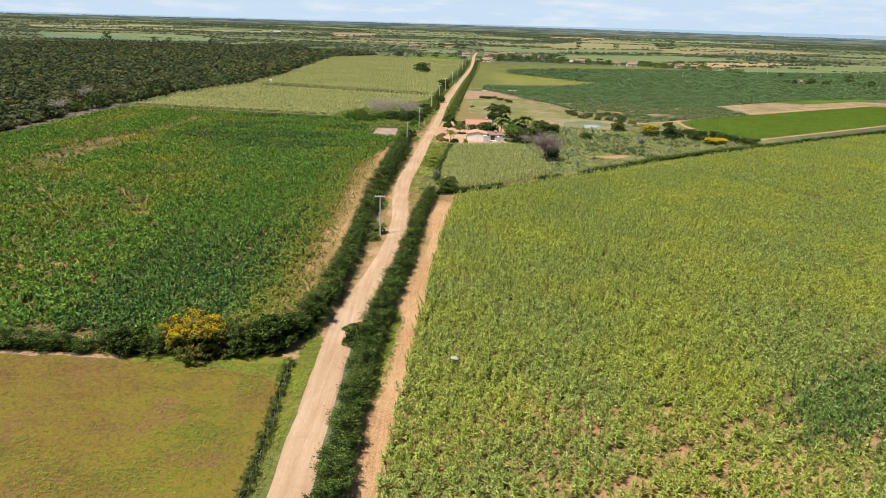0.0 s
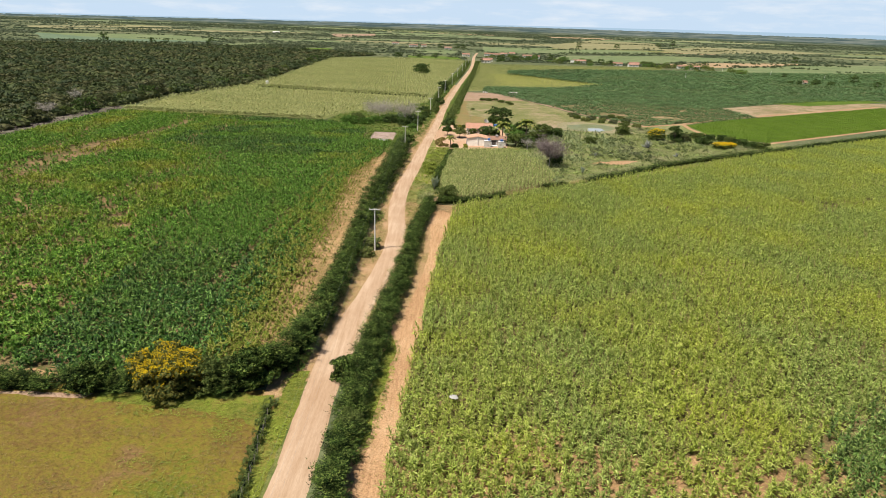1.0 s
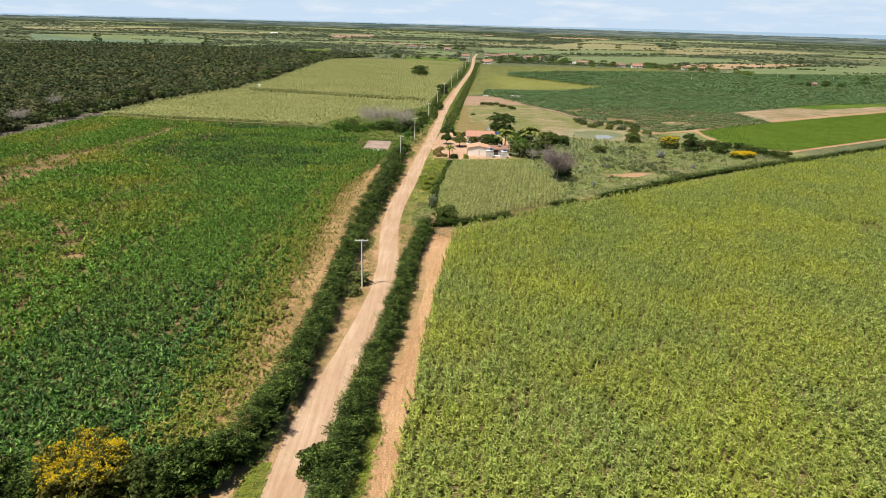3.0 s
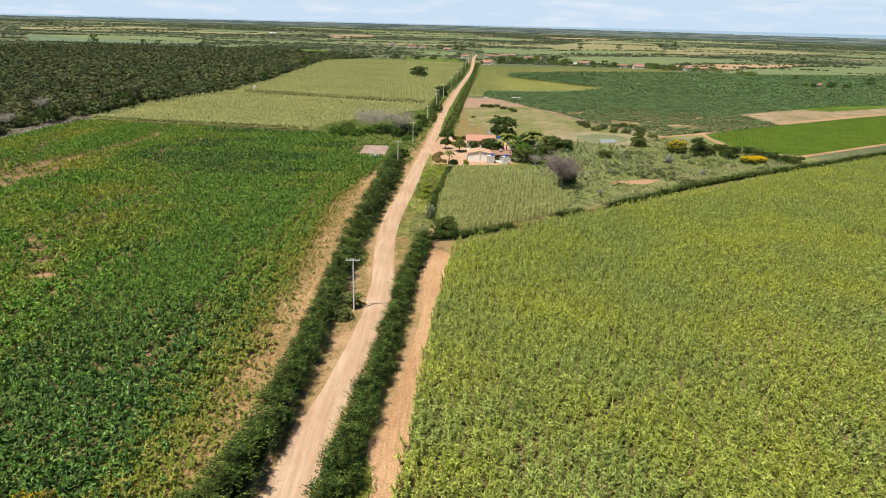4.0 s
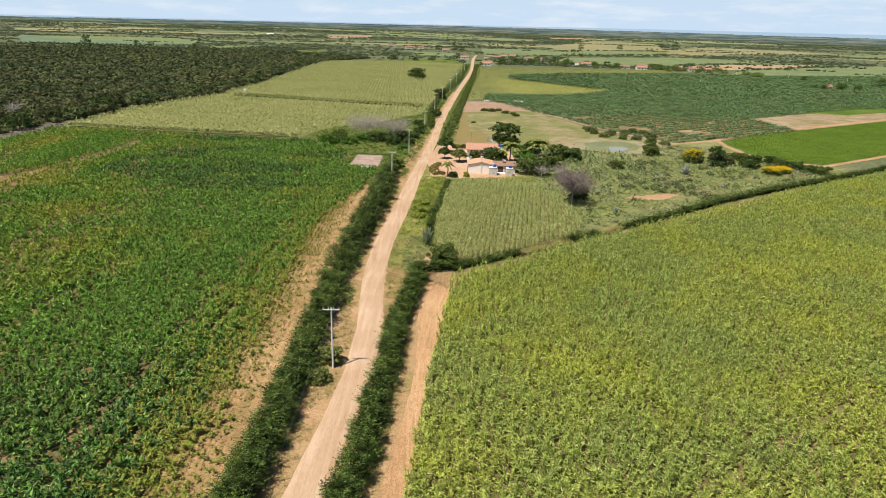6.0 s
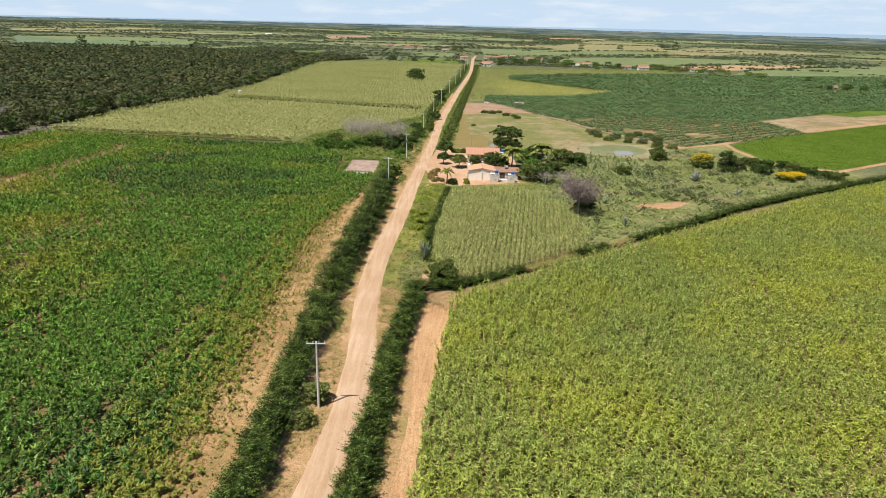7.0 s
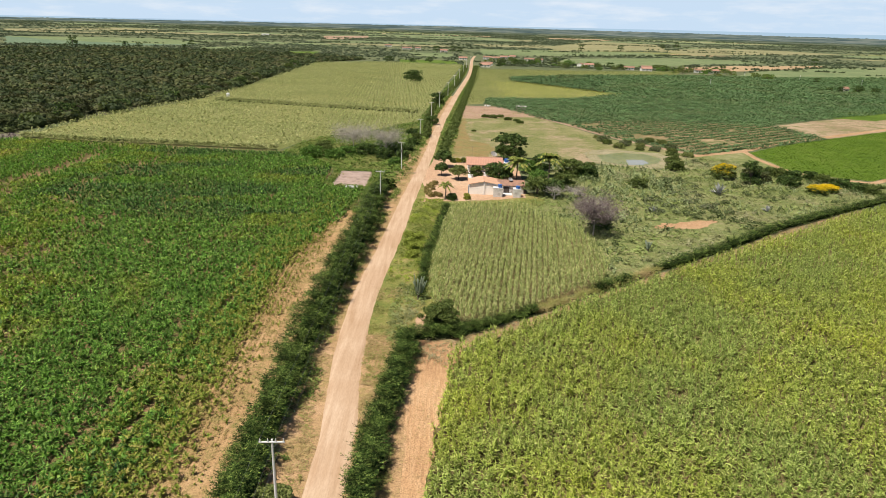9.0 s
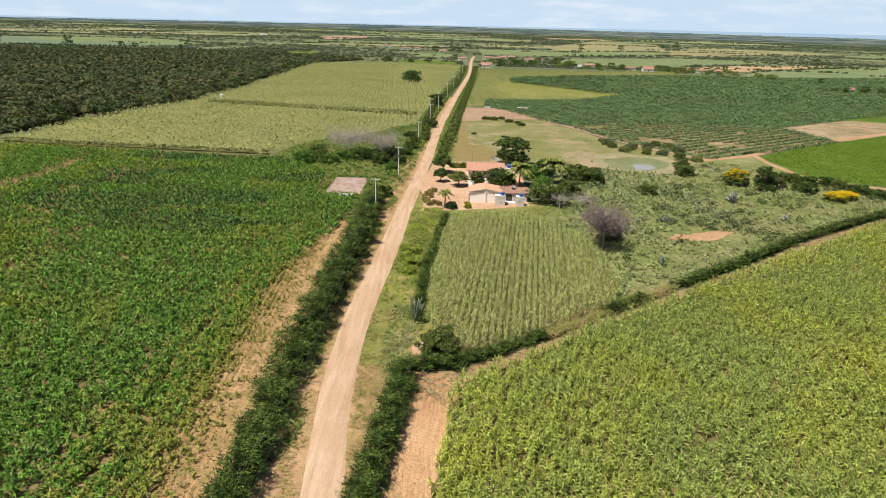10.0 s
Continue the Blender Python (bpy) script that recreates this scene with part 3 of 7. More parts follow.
TUFTS = [crop_plant(s, 0.35, 4, 0.4, 0.05) for s in range(5)]


def canopy(seed, leaves, spread=0.5, height=0.5, leaf=0.3):
    """A low bush seen as layers of leaves that face the light."""
    rng = np.random.default_rng(seed)
    v, f = [], []
    for i in range(leaves):
        a, r = rng.uniform(0, 2 * math.pi), spread * rng.uniform() ** 0.5
        c = np.array([math.cos(a) * r, math.sin(a) * r, height * (1 - 0.6 * (r / spread) ** 2) * rng.uniform(0.7, 1.1)])
        n = np.array([rng.normal(0, 0.5), rng.normal(0, 0.5), 1.0])
        t = np.cross(n, rng.normal(size=3))
        t /= np.linalg.norm(t)
        s = np.cross(n / np.linalg.norm(n), t)
        L = leaf * rng.uniform(0.6, 1.3)
        k = len(v)
        v += [c + t * L * 1.1, c + s * L * 0.75 - t * L * 0.6, c - s * L * 0.75 - t * L * 0.6]
        f += [(k, k + 1, k + 2)]
    return np.array(v), np.array(f)


def mound_points(line, count, width, height, lumps=0.35, seed=0.0):
    """Places and heights over a hedge's rounded body that follows a line of (x, y, width factor, height factor)."""
    pts = np.array(line, float)
    seg = np.hypot(*(pts[1:, :2] - pts[:-1, :2]).T)
    s = np.concatenate([[0], np.cumsum(seg)])
    u = RNG.uniform(0, s[-1], count)
    cx, cy = np.interp(u, s, pts[:, 0]), np.interp(u, s, pts[:, 1])
    fw, fh = np.interp(u, s, pts[:, 2]), np.interp(u, s, pts[:, 3])
    dx, dy = np.interp(u + 0.5, s, pts[:, 0]) - np.interp(u - 0.5, s, pts[:, 0]), np.interp(u + 0.5, s, pts[:, 1]) - np.interp(u - 0.5, s, pts[:, 1])
    L = np.hypot(dx, dy) + 1e-9
    nx, ny = dy / L, -dx / L
    # bushes side by side along the line, each a dome of its own
    half = np.maximum(width / 2 * fw, 0.3)
    gap = max(0.9, min(width * 0.42, height * 0.8))
    n = max(2, int(s[-1] / gap * max(1.0, width / 2.2)))
    bu = (np.arange(n) + 0.5 + RNG.uniform(-0.45, 0.45, n)) * s[-1] / n
    br = gap * RNG.uniform(0.55, 1.05, n)
    bo = (np.arange(n) * 0.618 % 1.0) * 2 - 1 + RNG.uniform(-0.2, 0.2, n)
    bh = 1 + lumps * RNG.uniform(-0.55, 0.35, n)
    order = np.argsort(bu)
    bu, br, bo, bh = bu[order], br[order], bo[order], bh[order]
    k = np.clip(np.searchsorted(bu, u) + RNG.integers(-2, 2, count), 0, n - 1)
    az, e = RNG.uniform(0, 2 * math.pi, count), np.arcsin(RNG.uniform(0.02, 1.0, count))
    grow = br[k] * RNG.uniform(0.82, 1.08, count)
    along_it, across = np.cos(az) * np.cos(e) * grow, np.sin(az) * np.cos(e) * grow
    u = np.clip(bu[k] + along_it, 0, s[-1])
    cx, cy = np.interp(u, s, pts[:, 0]), np.interp(u, s, pts[:, 1])
    fw, fh = np.interp(u, s, pts[:, 2]), np.interp(u, s, pts[:, 3])
    half = np.maximum(width / 2 * fw, 0.3)
    off = bo[k] * np.maximum(half - br[k] * 0.6, 0.05) + across
    top = height * fh * bh[k] * (1 - 0.28 * np.abs(bo[k]) ** 2)
    z = top * np.where(np.sin(e) > 0.25, 0.42 + 0.58 * np.sin(e), 2.26 * np.sin(e))
    return np.stack([cx + nx * off, cy + ny * off], 1), np.maximum(z, 0.1)


def hedge(line, width, height, label, density=7.0, leaf=None, templates=None, lumps=0.6, seed=0.0, size=(0.6, 1.2)):
    """A hedge: a dark core coloured as inner shade, and a skin of leafy sprays."""
    pts = np.array(line, float)
    length = np.hypot(*(pts[1:, :2] - pts[:-1, :2]).T).sum()
    root = thing("hedge", (line[0][0], line[0][1], 0), label, "hedge", "hedges")
    xy, z = mound_points(line, int(length * (width + 1.6 * height) * density), width, height, lumps, seed)
    v, f = stamp(templates or SPRAYS, xy, z * 0.93 - 0.12, size, 0.25)
    fol = mesh_of("foliage", v, f, leaf or L_HEDGE)
    attach(fol, root)
    # added dark core: its near-black colour is the shade between the leaves
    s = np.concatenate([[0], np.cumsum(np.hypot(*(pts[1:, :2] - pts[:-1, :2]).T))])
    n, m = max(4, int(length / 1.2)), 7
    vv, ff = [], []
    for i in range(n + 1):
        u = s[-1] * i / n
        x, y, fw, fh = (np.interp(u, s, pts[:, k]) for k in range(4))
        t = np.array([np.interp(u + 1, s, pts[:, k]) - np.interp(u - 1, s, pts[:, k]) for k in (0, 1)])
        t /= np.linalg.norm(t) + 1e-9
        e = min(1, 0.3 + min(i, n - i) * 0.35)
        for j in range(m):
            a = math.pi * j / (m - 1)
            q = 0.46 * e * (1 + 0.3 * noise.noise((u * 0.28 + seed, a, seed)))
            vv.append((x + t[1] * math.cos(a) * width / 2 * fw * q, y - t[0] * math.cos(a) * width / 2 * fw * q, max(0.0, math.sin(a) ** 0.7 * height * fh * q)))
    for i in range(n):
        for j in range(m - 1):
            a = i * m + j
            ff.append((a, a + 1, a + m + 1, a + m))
    attach(mesh_of("woody_core", vv, ff, M_HEDGESHADE), root)
    return root


def limbs(bm, base, height, radius, count, spread, rng, twigs=0, lean=(0, 0)):
    """A tapered, slightly bent trunk with limbs; returns the ends of the limbs."""
    x, y = base
    top = height * 0.55
    tube(bm, [(x, y, -0.1), (x + lean[0] * top * 0.4 + rng.normal(0, 0.06), y + lean[1] * top * 0.4, top * 0.5), (x + lean[0] * top, y + lean[1] * top, top)], [radius * 1.25, radius * 0.85, radius * 0.6], 7)
    ends = []
    for i in range(count):
        a = 2 * math.pi * (i + rng.uniform(-0.3, 0.3)) / count
        z0 = top * rng.uniform(0.4, 1.0)
        p0 = Vector((x + lean[0] * z0, y + lean[1] * z0, z0))
        L = spread * rng.uniform(0.65, 1.0)
        p2 = Vector((x + lean[0] * height + math.cos(a) * L, y + lean[1] * height + math.sin(a) * L, height * rng.uniform(0.62, 0.98)))
        p1 = p0.lerp(p2, 0.5) + Vector((rng.normal(0, 0.15), rng.normal(0, 0.15), height * 0.05))
        tube(bm, [p0, p1, p2], [radius * 0.5, radius * 0.32, radius * 0.1], 5)
        ends.append(p2)
        for k in range(twigs):
            q0 = p0.lerp(p2, rng.uniform(0.35, 1.0))
            q1 = q0 + Vector((rng.normal(0, 1), rng.normal(0, 1), abs(rng.normal(0.4, 0.7)))) * spread * 0.3
            tube(bm, [q0, q0.lerp(q1, 0.5) + Vector((rng.normal(0, 0.1), rng.normal(0, 0.1), 0.08)), q1], [radius * 0.14, radius * 0.1, radius * 0.04], 3)
            for _ in range(2):
                r1 = q1 + Vector((rng.normal(0, 1), rng.normal(0, 1), abs(rng.normal(0.3, 0.7)))) * spread * 0.16
                tube(bm, [q0.lerp(q1, 0.6), r1], [radius * 0.07, radius * 0.03], 3)
    return ends


def tree(x, y, height, radius, label, leaf=None, seed=1, density=1.0, low=0.22, name="tree", category="tree", flowers=0, trunk=None, templates=None, neat=False):
    """A tree or tall bush: trunk with limbs, and a crown of many leafy clumps on uneven lobes."""
    rng = np.random.default_rng(seed)
    root = thing(name, (x, y, 0), label, category)
    bm = bmesh.new()
    ends = limbs(bm, (x, y), height * 0.85, trunk or max(0.07, radius * 0.055), 6, radius * 0.7, rng)
    part("trunk", bm, M_BARK, root)
    lobes = [(p.x, p.y, p.z, radius * rng.uniform(0.35, 0.5)) for p in ends] + [(x, y, height * 0.72, radius * 0.55)]
    if neat:
        lobes = [(x, y, height * 0.56, radius * 0.8)] * 5 + [(x + math.cos(k) * radius * 0.45, y + math.sin(k) * radius * 0.45, height * 0.48, radius * 0.55) for k in range(6)]
    elif low < 0.1:
        for k in range(9):
            a, q = 2 * math.pi * (k + rng.uniform(-0.3, 0.3)) / 9, rng.uniform(0.55, 0.78)
            lobes.append((x + math.cos(a) * radius * q, y + math.sin(a) * radius * q, height * rng.uniform(0.12, 0.34), radius * rng.uniform(0.3, 0.42)))
    for _ in range(0 if neat else 5):
        a, q = rng.uniform(0, 2 * math.pi), rng.uniform(0.3, 0.75)
        lobes.append((x + math.cos(a) * radius * q, y + math.sin(a) * radius * q, height * rng.uniform(low + 0.12, 0.75), radius * rng.uniform(0.28, 0.45)))
    xs, zs, sz = [], [], []
    for cx, cy, cz, r in lobes:
        n = int(8 * density) + 4
        d = rng.normal(size=(n, 3))
        d /= np.linalg.norm(d, axis=1)[:, None]
        d[:, 2] = np.where(d[:, 2] < -0.35, -d[:, 2], d[:, 2])
        r = min(r, height * 0.5)
        p = np.array([cx, cy, cz]) + d * r * rng.uniform(0.55, 1.05, (n, 1)) * np.array([1, 1, 0.8])
        xs.append(p[:, :2])
        zs.append(np.clip(p[:, 2], height * low * 0.4, height))
        sz.append(np.full(n, 0.30 + 0.42 * r) * rng.uniform(0.7, 1.25, n))
    xs, zs, sz = np.concatenate(xs), np.concatenate(zs), np.concatenate(sz)
    v, f = stamp(templates or CLUMPS, xs, zs - 0.2, sizes=sz, tilt=0.3)
    crown = mesh_of("crown", v, f, leaf or L_TREE)
    attach(crown, root)
    if flowers:
        k = rng.integers(0, len(xs), int(len(xs) * flowers * 34))
        k = k[zs[k] > height * rng.uniform(0.42, 0.95, len(k))]
        v, f = stamp(FINE_SPRAYS, xs[k] + rng.normal(0, 0.3, (len(k), 2)), zs[k] + rng.uniform(0.1, 0.6, len(k)), (0.25, 0.55), 0.2)
        fl = mesh_of("blossom", v, f, L_FLOWER)
        attach(fl, root)
        tagged(fl, "clusters of yellow blossom")
    return root


def bare_tree(x, y, height, spread, label, material, seed, twig_density=1.0, category="bare tree"):
    """A leafless tree: trunk, limbs, twigs and a haze of fine twig ends."""
    rng = np.random.default_rng(seed)
    root = thing("bare_tree", (x, y, 0), label, category)
    bm = bmesh.new()
    ends = limbs(bm, (x, y), height, 0.16, 9, spread, rng, twigs=9)
    part("trunk", bm, M_GREYBARK, root)
    n = int(520 * twig_density)
    e = np.array([p[:] for p in ends])
    q = rng.uniform(0.35, 1.0, (n, 1))
    c = e[rng.integers(0, len(e), n)] * q + np.array([x, y, height * 0.36]) * (1 - q) + rng.normal(0, 1, (n, 3)) * np.array([spread * 0.2, spread * 0.2, height * 0.12])
    v, f = stamp(TWIGS, c[:, :2], np.clip(c[:, 2], height * 0.16, height * 1.05), (0.7, 1.3), 0.3)
    t = mesh_of("twig_crown", v, f, material)
    attach(t, root)
    return root


TWIGS = [spray(60 + s, 10, 0.6, 0.028, 0.5) for s in range(5)]
M_GREYBARK = plain("weathered_grey_bark", (0.44, 0.40, 0.35), 0.9, wear=0.3)


# ---- ground, road, fields ----
def disc(name, material, z, radius, label):
    n, rings = 96, [0, 60, 200, 500, 1200, 2500, radius]
    v, f = [(0, 300, z)], []
    for r in rings[1:]:
        v += [(r * math.cos(2 * math.pi * k / n), 300 + r * math.sin(2 * math.pi * k / n), z) for k in range(n)]
    tri = [(0, 1 + k, 1 + (k + 1) % n) for k in range(n)]
    for i in range(len(rings) - 2):
        a, b = 1 + i * n, 1 + (i + 1) * n
        for k in range(n):
            j = (k + 1) % n
            tri += [(a + k, b + k, b + j), (a + k, b + j, a + j)]
    return tagged(mesh_of(name, v, tri, material), label, "ground", kind="structure")


disc("ground", M_GROUND, 0.0, 6500, "flat semi-arid scrubland with dry grass reaching the horizon")

ROAD_Y = [-20, 50, 62, 72, 81, 93, 104, 117, 131, 146, 162, 175, 186, 198, 208, 222, 243, 265, 290, 320, 352, 399, 453, 529, 617, 710, 791, 884, 959, 1053, 1126]
ROAD_X = [-14.2, -14.5, -14.9, -15.0, -15.2, -14.5, -13.4, -11.7, -10.4, -10.4, -11.9, -12.4, -12.4, -11.6, -10.9, -10.0, -9.1, -7.7, -6.2, -4.4, -3.2, -0.8, 3.0, 8.6, 15.6, 23.0, 27.6, 31.4, 34.4, 40.0, 46.0]


def road_x(y):
    return float(np.mean(np.interp([y - 4, y - 2, y, y + 2, y + 4], ROAD_Y, ROAD_X)))


def build_road():
    across = [-1.0, -0.93, -0.45, 0.0, 0.45, 0.93, 1.0]
    drop = [0.02, 0.06, 0.085, 0.095, 0.085, 0.06, 0.02]
    ys = np.concatenate([np.arange(-20, 330, 1.2), np.arange(330, 1130, 8)])
    v, f, k = [], [], len(across)
    for y in ys:
        x, half = road_x(y), 2.2 + 0.35 * math.exp(-((y - 92) / 9) ** 2) - 0.3 * min(1.0, max(0.0, (y - 225) / 60))
        for i, (a, d) in enumerate(zip(across, drop)):
            e = 0.22 * noise.noise((a * 3, y * 0.16, 2)) + 0.07 * noise.noise((a * 3, y * 0.9, 4)) if i in (0, 1, k - 2, k - 1) else 0
            v.append((x + a * half + e, y, d + 0.015 * noise.noise((a * 5, y * 0.9, 5))))
    for i in range(len(ys) - 1):
        for j in range(k - 1):
            a = i * k + j
            f.append((a, a + 1, a + k + 1, a + k))
    return tagged(mesh_of("road", v, f, M_ROAD, smooth=True), "pale sandy dirt road with faint wheel tracks", "road", kind="structure")


def road_material():
    m, nd, ln, bs = nodes_of("compacted_sand")
    a = fractal(nd, ln, 0.9, 7, 0.65, (1.6, 0.09, 1))
    b = fractal(nd, ln, 5.0, 6, 0.7, (1.5, 0.35, 1))
    c = fractal(nd, ln, 0.09, 4)
    r = ramp(nd, [(0.43, 0.295, 0.185), (0.495, 0.355, 0.235), (0.55, 0.41, 0.285)], 0.34, 0.66)
    ln.new(a.outputs["Fac"], r.inputs["Fac"])
    rb = ramp(nd, [(0.86, 0.84, 0.82), (1, 1, 1)], 0.35, 0.6)
    ln.new(b.outputs["Fac"], rb.inputs["Fac"])
    rcc = ramp(nd, [(0.90, 0.86, 0.82), (1.0, 1.0, 1.0)], 0.4, 0.6)
    ln.new(c.outputs["Fac"], rcc.inputs["Fac"])
    col = mixed(nd, ln, mixed(nd, ln, r.outputs["Color"], rb.outputs["Color"], 1.0, "MULTIPLY"), rcc.outputs["Color"], 1.0, "MULTIPLY")
    ln.new(col, bs.inputs["Base Color"])
    bs.inputs["Roughness"].default_value = 0.95
    bs.inputs["Specular IOR Level"].default_value = 0.1
    bp = nd.new("ShaderNodeBump")
    bp.inputs["Strength"].default_value, bp.inputs["Distance"].default_value = 0.35, 0.05
    ln.new(b.outputs["Fac"], bp.inputs["Height"])
    ln.new(bp.outputs["Normal"], bs.inputs["Normal"])
    return m


M_ROAD = road_material()
build_road()

PASTURE = [(-140, -20), (-18.2, -20), (-18.4, 51), (-19.2, 62), (-20.6, 79.6), (-140, 79.6)]
GREEN_FIELD = [(-190, 80), (-24, 80), (-24, 100), (-24, 130), (-24.5, 146), (-25, 172), (-25, 200), (-24, 222), (-21.5, 246), (-22, 260), (-33.5, 261), (-35, 285), (-40, 295), (-47.3, 301), (-57.7, 308.6), (-73, 308), (-114, 314), (-156, 318.5), (-161.5, 319), (-163.5, 270), (-165, 238), (-172, 190)]
LEFT_STRIP = [(-26, 90), (-20, 88), (-20.3, 238), (-22, 241), (-24.5, 234), (-27.4, 222), (-29.0, 205), (-29.6, 170), (-29.4, 145), (-28.6, 120), (-28, 104)]
CORN_FIELD = [(-5.8, -20), (-5.8, 51), (-4.2, 82), (-2.5, 108), (-0.2, 140), (1.6, 157), (2.8, 166.5), (8.8, 171.5), (15.7, 177), (28, 187.5), (40, 196), (60.6, 211.5), (112, 248.5), (190, 299), (260, 340), (260, -20)]
RIGHT_STRIP = [(-10.5, -20), (-5, -20), (-5, 51), (-3.8, 82), (-2.4, 108), (-0.2, 140), (2.6, 162), (4.5, 169), (-3, 171), (-5, 146), (-6, 120), (-7.5, 95), (-9.5, 72)]
PLOT = [(2.8, 243.5), (-0.8, 208), (-1.4, 187), (1.2, 177.5), (7, 176.6), (16.5, 183.4), (31.5, 195.3), (34.6, 204), (33, 227), (21.5, 246.5)]
SCRUB = [(30, 194), (118, 258), (142, 278), (124, 300), (101, 326), (75, 300), (57, 306), (33, 290), (27, 262), (22, 247), (33.5, 229), (35, 205)]
YARD = [(-4.6, 249), (-3.4, 262), (-5.6, 272), (-4.4, 290), (-2.8, 306), (2, 311), (24, 309), (26, 290), (24, 257), (12, 252.5), (3, 251)]
PADDOCK = [(2.5, 310), (9.5, 443), (13, 470), (44, 440), (59, 402), (72, 364), (101, 327), (75, 302), (56, 308)]
YELLOW_STRIP = [(14.5, 474), (24, 480), (28, 516), (80, 523), (130, 561), (95, 605), (57, 655), (60, 703), (121, 749), (252, 803), (278, 862), (128, 818), (37, 806), (27, 700), (22.5, 640)]
BUSH_FIELD = [(44, 438), (28, 470), (24.5, 480), (29, 514), (80, 521.5), (131, 561), (96, 606), (58, 656), (62, 702), (122, 748), (254, 802), (380, 815), (760, 960), (700, 640), (430, 540), (272, 487), (209, 447), (172, 420), (177, 377), (101, 329), (74, 366), (61, 403), (50, 421)]
TAN_FIELD = [(172, 419), (209, 446), (290, 492), (340, 480), (228, 400), (180, 377)]
BRIGHT_FIELD = [(123, 338), (145, 357), (180, 381), (232, 415), (300, 458), (345, 425), (200, 328.5), (143, 291.5), (127, 299), (122.5, 308)]
FAR_CORN = [(-161, 323.5), (-128, 318), (-108, 317.8), (-75, 314.6), (-60, 313.4), (-57.4, 322), (-52, 341), (-33, 355), (-10.5, 400), (-8, 463), (3.5, 640), (20, 868), (-80, 880), (-148, 823), (-137, 542), (-142, 455), (-160, 383)]
LEFT_YARD = [(-57, 310), (-47, 302), (-40, 296), (-34, 284), (-33, 262), (-14, 262), (-8.5, 300), (-6, 350), (-10, 400), (-36, 356), (-51, 342), (-56.5, 322)]

sheet("pasture_ground", PASTURE, 0.03, M_PASTURE, "yellow-green grazed pasture with dry brown patches", "pasture")
sheet("tilled_ground", GREEN_FIELD, 0.03, M_GREENSOIL, "reddish soil beneath the green crop", "soil")
sheet("lush_ground", [(-42, 75.8), (-30, 75.0), (-22.5, 73.6), (-20.4, 71), (-20.6, 78.4), (-42, 78.4)], 0.05, M_LUSH, "lush green turf at the hedge foot", "grass", 1.0, 1.2)
sheet("lush_ground", [(-18.9, 58), (-17.5, 58), (-17.3, 72), (-17.4, 84.5), (-19.6, 84.5), (-19.9, 72)], 0.075, M_LUSH, "lush green ditch beside the road", "grass", 1.5, 0.3)
sheet("lush_ground", [(-9.4, 66), (-7.7, 70), (-6.2, 92), (-7.4, 97), (-9, 80)], 0.075, M_LUSH, "lush green grass at the hedge foot", "grass", 1.5, 0.4)
SPOTS = [(-109, 178, 3.2), (-107, 207.5, 3.0), (-115.5, 215.6, 1.6), (-39, 151.8, 1.1), (-38.6, 146, 1.3), (-39.1, 141, 0.9), (-40, 122, 0.9), (-40.5, 116.5, 1.0), (-45, 249, 1.6), (-45.1, 242, 1.8), (-47.2, 130.7, 0.9), (-40.4, 113.4, 1.2), (-39.4, 132, 0.9), (-44.8, 112, 0.9), (-29.4, 120, 1.2), (-83, 225, 1.8), (-48.1, 212, 1.1), (-60.3, 181.5, 1.3), (-39.2, 174, 1.2), (-36.9, 164.6, 1.2), (-43.8, 165, 1.0), (-50.4, 165.3, 1.0), (-60.6, 209.5, 1.4), (-78, 203.6, 1.4), (-72, 109, 1.6), (-60, 102, 1.4), (-65, 92, 1.6), (-34, 139, 0.9), (-33.5, 158, 1.0), (-35, 187, 1.0), (-88, 121, 1.5), (-96, 147, 1.8)]
STREAKS = [[(-128, 176), (-127.5, 195), (-125.5, 217), (-124.4, 234)], [(-124.4, 234), (-120.8, 249), (-116.7, 266), (-114.6, 293)], [(-122.5, 179), (-120.4, 192), (-120.7, 212), (-116.8, 224)], [(-133, 196), (-131, 212), (-129, 226)]]
sheet("field_border_ground", [(-165, 318), (-114, 313.6), (-73, 307.4), (-58, 308.2), (-54, 312), (-58, 314.5), (-75, 315.6), (-108, 318.8), (-128, 319), (-161, 324.5)], 0.045, M_BORDER, "worn grassy track between the green crop and the corn", "verge", 3, 0.4)
sheet("hedge_foot_ground", [(-95, 76.2), (-60, 76.3), (-44, 76.5), (-43, 77.4), (-95, 77.6)], 0.05, M_YARD_DULL, "dry earth at the hedge foot", "verge", 2, 0.5)
sheet("field_end_ground", [(-90, 80.4), (-47, 80.6), (-46, 82.2), (-58, 83), (-90, 83)], 0.05, M_SOIL, "bare soil behind the hedge", "soil", 2, 0.7)
sheet("bare_strip_ground", LEFT_STRIP, 0.05, M_DRYSOIL, "bare orange tilled soil strip beside the hedge", "soil", 2, 0.6)
sheet("corn_ground", CORN_FIELD, 0.03, M_SHADED_SOIL, "reddish soil beneath the corn, darkened for shade under the plants", "soil")
sheet("thin_corn_ground", [(-5.6, -19), (-5.6, 51), (-4.8, 70), (12, 74), (24, 70), (40, 71), (58, 66), (80, 70), (110, 74), (150, 70), (150, -19)], 0.055, M_THINCORN_SOIL, "orange soil showing between thin corn", "soil", 2, 1.5)
sheet("bare_track_ground", RIGHT_STRIP, 0.05, M_SOIL, "bare orange sandy track along the corn field", "soil", 2, 0.5)
sheet("plot_ground", PLOT, 0.03, M_SHADED_SOIL, "soil of the small corn plot, darkened for shade under the plants", "soil")
sheet("scrub_ground", SCRUB, 0.03, M_SCRUB, "rough green scrub land with cactus", "scrub")
